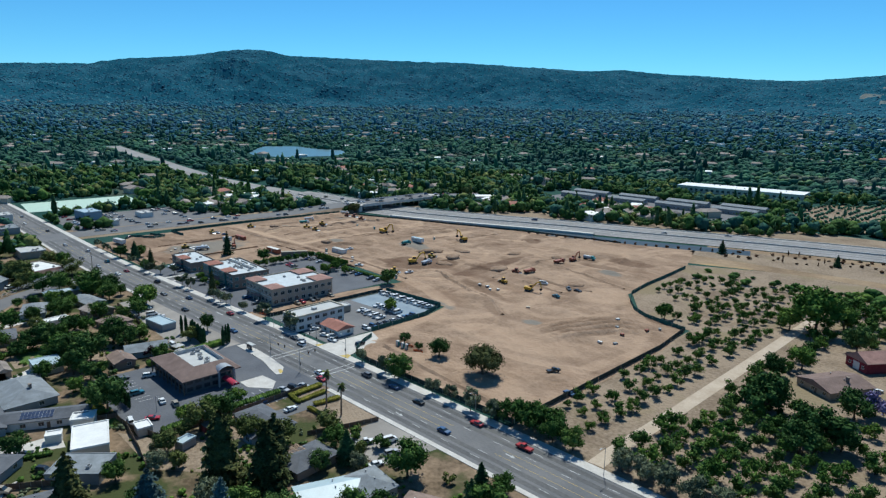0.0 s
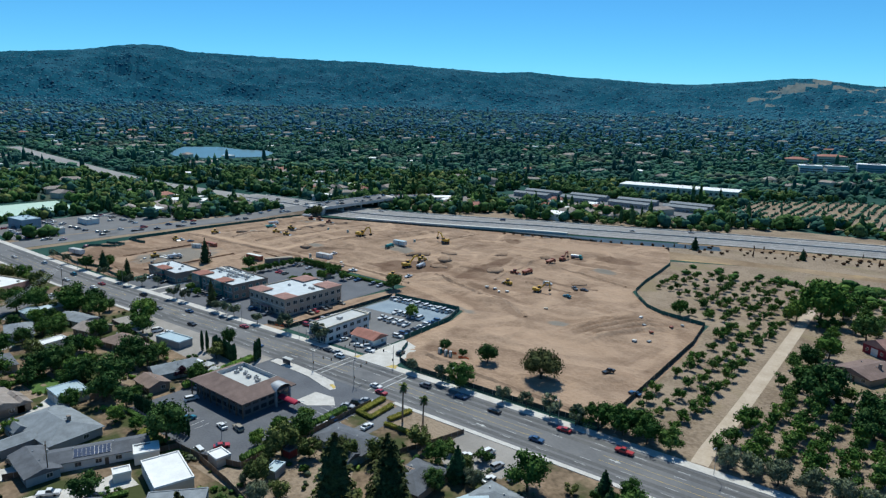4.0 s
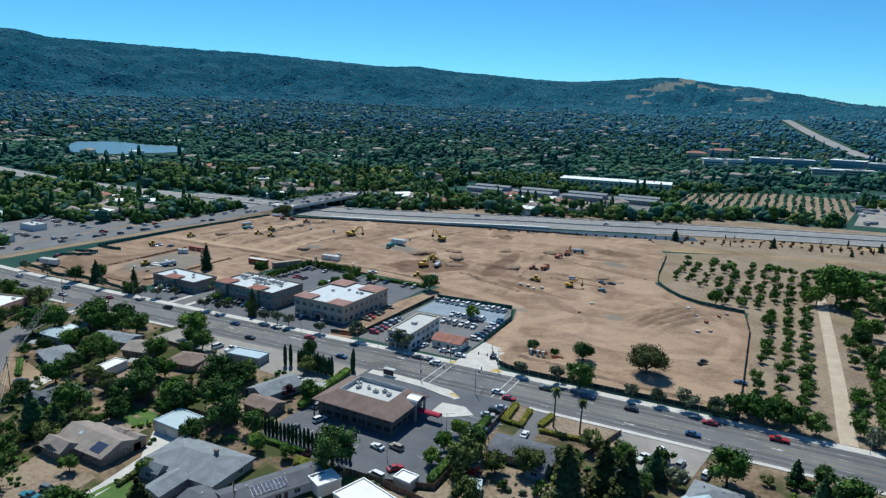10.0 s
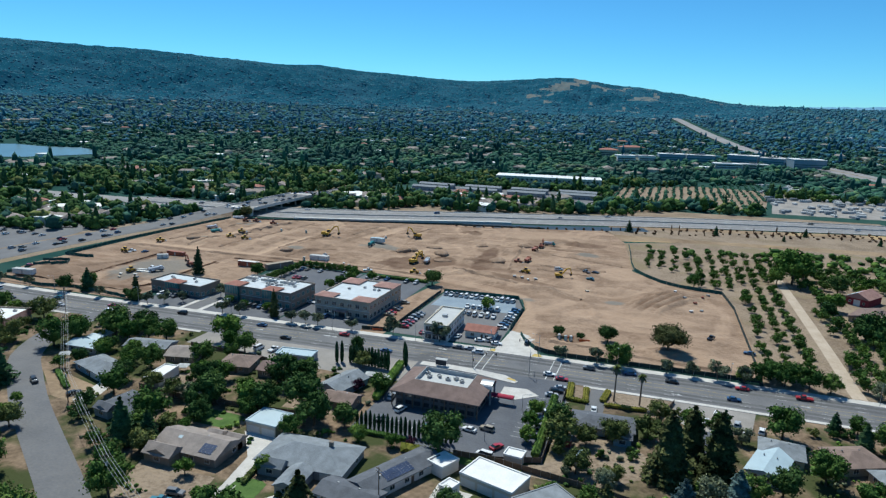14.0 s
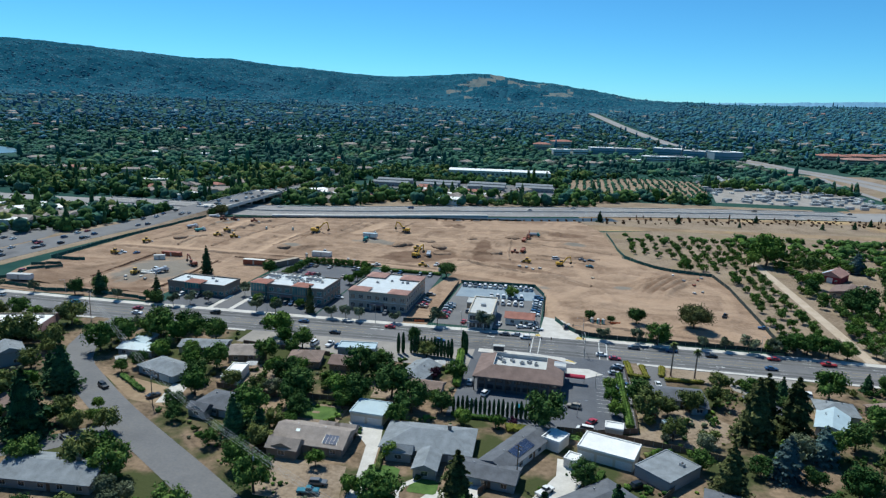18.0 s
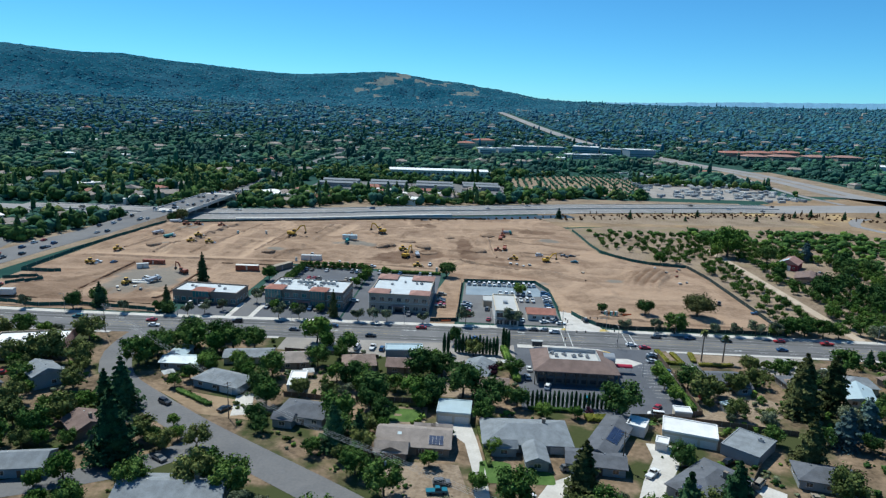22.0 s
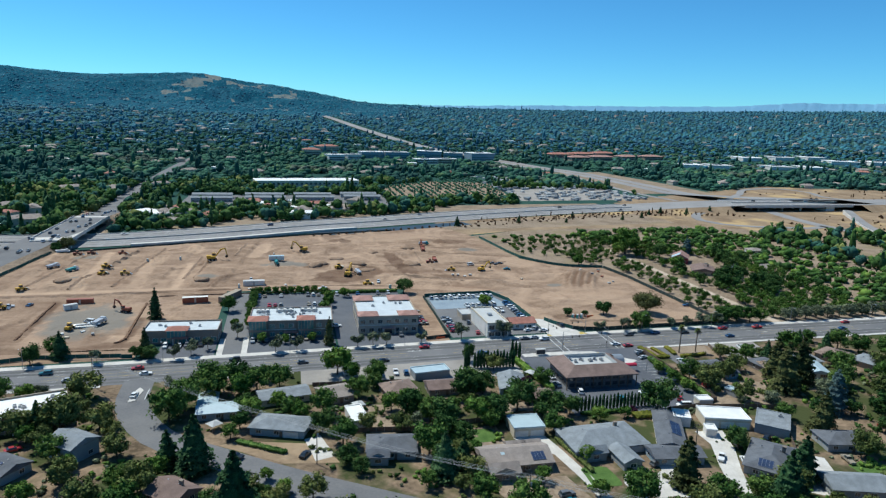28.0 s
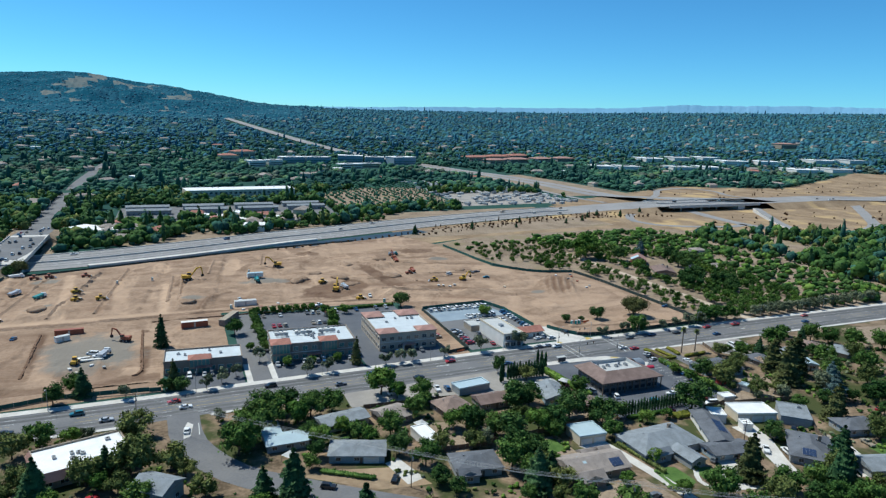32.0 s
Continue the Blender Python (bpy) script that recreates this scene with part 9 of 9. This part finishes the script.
def scatter():
    rng = np.random.default_rng(5)
    near_spots, far_spots, distant = [], [], []
    hw = [(p.x, p.y) for p in HIGHWAY]
    cr = [(p.x, p.y) for p in CROSS_ROAD]
    fw = FREEWAY
    av = [far_place(*p) for p in [(-527, 838), (-530, 930), (-532, 1130), (-533, 1300)]]
    closed = [[(-235, 600), (-75, 640), (-35, 940), (-232, 770)], [(-470, 556), (-238, 564), (-235, 672), (-470, 668)], [(-85, 590), (115, 618), (130, 760), (-60, 760)], [(-760, 120), (-655, 110), (-655, 245), (-760, 245)], [(-645, 138), (-570, 138), (-566, 238), (-645, 240)], [(60, 600), (120, 690), (300, 760), (420, 820), (620, 760), (1050, 940), (1250, 700), (1000, 380), (640, 330), (383, 385), (260, 352), (150, 396), (40, 446)], lake,
              [(-405, 740), (-250, 762), (-255, 800), (-405, 780)]]
    for step in (35, 70, 105):
        closed.append([(px + (MID[0] - px) * step / 1300, py + (MID[1] - py) * step / 1300) for px, py in lake])
    park = [(-70, 630), (100, 650), (128, 960), (-30, 960)]
    n = 420000
    r = np.concatenate([np.exp(rng.uniform(math.log(330), math.log(2100), n // 2)), np.sqrt(rng.uniform(2100 ** 2, 4650 ** 2, n - n // 2))])
    b = np.radians(rng.uniform(29, 174, n))
    x, y = MID[0] + r * np.cos(b), MID[1] + r * np.sin(b)
    keep = (y > 425) | (x < -540) | (x > 70) | (x < -465) & (y < 110)
    keep &= ~((x > -540) & (x < 330) & (y > 100) & (y < np.interp(x, [p.x for p in HIGHWAY], [p.y for p in HIGHWAY])) & ~((x > 62) & (y < 440)))
    keep &= (away(hw, x, y) > np.where(x > 60, 60, np.where(x < -700, 22, 36))) & (away(cr, x, y) > np.where(y > 530, 11, 19)) & (away(fw, x, y) > np.where(r < 1130, 78, np.where(r < 1320, 60, np.where(r < 1820, 15, 36)))) & (away(av, x, y) > 13)
    keep &= away([(p.x, p.y) for p in ROAD], x, y) > 17
    keep &= ~((x > 62) & (x < 640) & (y > 390) & (y < np.interp(x, [p.x for p in HIGHWAY], [p.y for p in HIGHWAY]) + 34))
    keep &= ~((y < away([(0, 0), (1, 0)], x, y) * 0 + 600) & (away(hw, x, y) < 62) & (x > -200))
    for poly in closed:
        keep &= ~inside(poly, x, y)
    keep &= ~inside(park, x, y) | (rng.random(n) < 0.30)
    keep &= (r < 3350) | (np.degrees(b) < 95)
    for hx, hy, hr in HOUSES:
        keep &= np.hypot(x - hx, y - hy) > hr + 1
    x, y, r = x[keep], y[keep], r[keep]
    bear = np.degrees(np.arctan2(y - MID[1], x - MID[0]))
    cell = set()
    for px, py, pr, pb in zip(x.tolist(), y.tolist(), r.tolist(), bear.tolist()):
        if pr < 900:
            key = (int(px // 7.6), int(py // 7.6), 0)
        elif pr < 2100:
            gap = 10.0 if pr < 1400 else 12.5
            key = (int(px // gap), int(py // gap), int(gap))
        else:
            key = (int(pr // 38), int(pb * pr / 57.3 // 12), 1)
        if key in cell:
            continue
        cell.add(key)
        if pr < 2100 and noise.noise(Vector((px / 55, py / 55, 2.0))) > 0.30:
            continue
        if pr < 900:
            near_spots.append((px, py, (2.6, 3.6, 4.8, 6.4)[int(rng.integers(4))]))
        elif pr < 2100:
            far_spots.append((px, py, (3.4, 4.8, 6.2, 8.2)[int(rng.integers(4))]))
        else:
            distant.append((px, py, (3.5, 5.0, 6.5, 9.0)[int(rng.integers(4))]))
    return near_spots, far_spots, distant


WOOD_NEAR, WOOD_FAR, WOOD_DISTANT = scatter()
tone = random.Random(2)
groups = [[], [], [], [], []]
for s in WOOD_NEAR:
    groups[tone.choice((0, 0, 1, 1, 1, 1, 1, 2, 3, 4))].append(s)
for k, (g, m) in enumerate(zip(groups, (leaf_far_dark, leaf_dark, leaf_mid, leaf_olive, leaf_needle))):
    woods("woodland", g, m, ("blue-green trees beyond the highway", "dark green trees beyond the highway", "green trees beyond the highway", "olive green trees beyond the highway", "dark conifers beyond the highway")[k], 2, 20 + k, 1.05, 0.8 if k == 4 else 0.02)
def sorted_tones(spots, shares, scale):
    """Splits spots by a drifting tone, so that like trees stand together."""
    out = [[] for _ in shares]
    for s in spots:
        t = 0.5 + 1.1 * noise.noise(Vector((s[0] / scale, s[1] / scale, 7.0))) + tone.gauss(0, 0.15)
        k = 0
        while k < len(shares) - 1 and t > shares[k]:
            k += 1
        out[k].append(s)
    return out


# beyond 1350 m a growing share of trees takes the haze-blue leaf colour
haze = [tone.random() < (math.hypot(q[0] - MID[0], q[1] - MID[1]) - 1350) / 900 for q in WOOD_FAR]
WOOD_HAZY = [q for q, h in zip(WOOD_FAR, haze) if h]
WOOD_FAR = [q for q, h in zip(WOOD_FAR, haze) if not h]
woods("hazy_woodland", WOOD_HAZY, leaf_distant_dark, "haze-blue trees in the middle distance", 1, 36, 0.68, 0.05)
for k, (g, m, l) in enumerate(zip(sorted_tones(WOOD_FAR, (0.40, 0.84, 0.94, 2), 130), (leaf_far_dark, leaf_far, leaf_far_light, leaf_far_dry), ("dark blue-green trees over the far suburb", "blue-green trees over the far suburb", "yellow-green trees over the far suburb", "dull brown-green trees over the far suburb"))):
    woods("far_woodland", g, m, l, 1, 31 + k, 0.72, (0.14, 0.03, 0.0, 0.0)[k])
for k, (g, m, l) in enumerate(zip(sorted_tones(WOOD_DISTANT, (0.42, 0.78, 2), 90), (leaf_distant_dark, leaf_distant, leaf_distant_light), ("distant dark haze-blue tree cover", "distant haze-blue tree cover reaching to the hills", "distant haze-paled tree cover reaching to the hills"))):
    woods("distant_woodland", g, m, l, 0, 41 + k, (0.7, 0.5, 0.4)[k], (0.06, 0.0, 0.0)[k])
woods("hillside_woodland", HILL_TREES, leaf_hill, "haze-blue tree cover over the hillsides", 0, 44, 0.5, 0.0)


def far_houses():
    rng = np.random.default_rng(9)
    open_ways = [(np.array(FREEWAY, float), 60), (np.array([tuple(q) for q in HIGHWAY]), 50)]
    for name, rf, wl, share, label in (("far_houses", R["taupe"], S["cream"], 560, "far houses with grey-brown roofs among trees"), ("far_white_roofs", bright_roof, S["white"], 120, "far buildings with white roofs among trees"), ("far_red_roofs", R["tile"], S["cream"], 50, "far houses with red tile roofs among trees")):
        f, wf, spots = Form(), Form(), []
        for _ in range(share):
            r = math.exp(rng.uniform(math.log(560), math.log(3900)))
            b = radians(rng.uniform(30, 180))
            x, y = MID[0] + r * math.cos(b), MID[1] + r * math.sin(b)
            if (y < 560 and x > -560) or within(lake, x, y) or y < 60 or (-760 < x < -520 and y < 350):
                continue
            if within(DRY_GROUND, x, y) or r < 1000 and -480 < x < 140 and y > 500 or not clear_of(open_ways, x, y, 12) or any(math.hypot(x - a, y - c) < d + 12 for a, c, d in HOUSES):
                continue
            spots.append((x, y, r))
        for _ in range(min(share // 3, 70)):
            x, y = rng.choice(((-620, 300), (-680, 330), (-450, 510), (-330, 545), (-600, 470), (-680, 60), (-560, 60)), axis=0) + rng.normal(0, 26, 2)
            if away([(p.x, p.y) for p in HIGHWAY], np.array([x]), np.array([y]))[0] > 44 and away([(p.x, p.y) for p in CROSS_ROAD], np.array([x]), np.array([y]))[0] > 30 and away([(p.x, p.y) for p in ROAD], np.array([x]), np.array([y]))[0] > 28 and x < -250:
                spots.append((x, y, math.hypot(x - MID[0], y - MID[1])))
        for x, y, r in spots:
            z = float(land(x, y))
            k = 0.9
            w, d, h = rng.uniform(8, 14) * k, rng.uniform(6, 10) * k, rng.uniform(3.2, 6) * k + r * 0.0016
            t = rng.uniform(0, math.pi)
            c, s = math.cos(t), math.sin(t)
            q = [(x + a * c - e * s, y + a * s + e * c) for a, e in ((-w, -d), (w, -d), (w, d), (-w, d))]
            rd = [(x + a * c, y + a * s) for a in (-w * 0.7, w * 0.7)]
            wf.prism([(px + (x - px) * 0.07, py + (y - py) * 0.07) for px, py in q], z - 1, z + h)
            up = 0.4 if rf is bright_roof else d * 0.34
            f.add([(px, py, z + h) for px, py in q] + [(px, py, z + h + up) for px, py in rd], [(0, 1, 5, 4), (1, 2, 5), (2, 3, 4, 5), (3, 0, 4), (3, 2, 1, 0)])
        ob = tagged(part(name, f, rf), label, "houses", kind="stuff")
        part("walls", wf, wl, ob)
    f, dark = Form(), Form()
    for i in range(220):
        x, y = rng.uniform(-62, 115), rng.uniform(632, 940)
        t = rng.choice((0.3, 1.87)) + rng.normal(0, 0.05)
        c, s = math.cos(t), math.sin(t)
        w, d = rng.uniform(3, 6), rng.uniform(1.3, 2.0)
        (f if i % 5 < 3 else dark).prism([(x + a * c - e * s, y + a * s + e * c) for a, e in ((-w, -d), (w, -d), (w, d), (-w, d))], 0.3, rng.uniform(2.0, 3.0))
    tagged(part("dark_trailers", dark, R["grey"]), "rows of grey trailers in a yard", "trailers", kind="stuff")
    tagged(part("trailer_homes", f, white_roof), "rows of pale trailers in a yard", "trailers", kind="stuff")


far_houses()
rnd = random.Random(4)
rows = []
for x in np.arange(-190, 160, 6.5):
    for k in range(4):
        hy = float(np.interp(x, [p.x for p in HIGHWAY], [p.y for p in HIGHWAY]))
        if rnd.random() < 0.8:
            rows.append((x + rnd.uniform(-1, 1), hy - 34 - k * 9 + rnd.uniform(-1.5, 1.5), rnd.uniform(0.9, 1.7)))
for x in np.arange(-330, -200, 7):
    rows.append((x, float(np.interp(x, [p.x for p in HIGHWAY], [p.y for p in HIGHWAY])) - 49, 1.3))
dry_ground = [(90, 470), (160, 410), (260, 360), (383, 392), (640, 340), (980, 400), (1000, 560), (560, 540), (330, 520)]
for _ in range(420):
    x, y = rnd.uniform(60, 1000), rnd.uniform(340, 800)
    if (inside(dry_ground, x, y) or y > 640 and x > 300 and inside([(300, 650), (300, 750), (620, 750), (1000, 900), (1100, 700)], x, y)) and rnd.random() < 0.7:
        rows.append((x, y, rnd.uniform(0.7, 2.0)))
woods("highway_shrubs", rows, leaf_rust, "rows of reddish-brown shrubs beside the highway", 2, 55, 0.8)
for x, y, h in ((-197, 452, 9.5), (-130, 470, 8), (-60, 500, 7), (40, 520, 7), (60, 530, 8), (90, 525, 8), (-10, 486, 6), (20, 500, 7), (130, 540, 8), (-80, 470, 5)):
    T_CEDAR.put(x, y, h)
T_OAK.put(-499, 357, 6.2, 0.5), T_DARK.put(-504, 352, 4.2)
orch = []
for gx in np.arange(-228, -50, 9):
    for gy in np.arange(606, 930, 9):
        if inside([(-233, 602), (-77, 642), (-37, 935), (-230, 768)], gx, gy) and rnd.random() < 0.85:
            orch.append((gx + rnd.uniform(-1, 1), gy + rnd.uniform(-1, 1), rnd.uniform(1.6, 2.7)))
for gx in np.arange(-450, -240, 6):
    for gy in np.arange(562, 590, 7):
        orch.append((gx, gy, rnd.uniform(1.4, 2.2)))
woods("far_orchard", orch, leaf_far, "rows of fruit trees beyond the highway", 2, 41, 0.8)
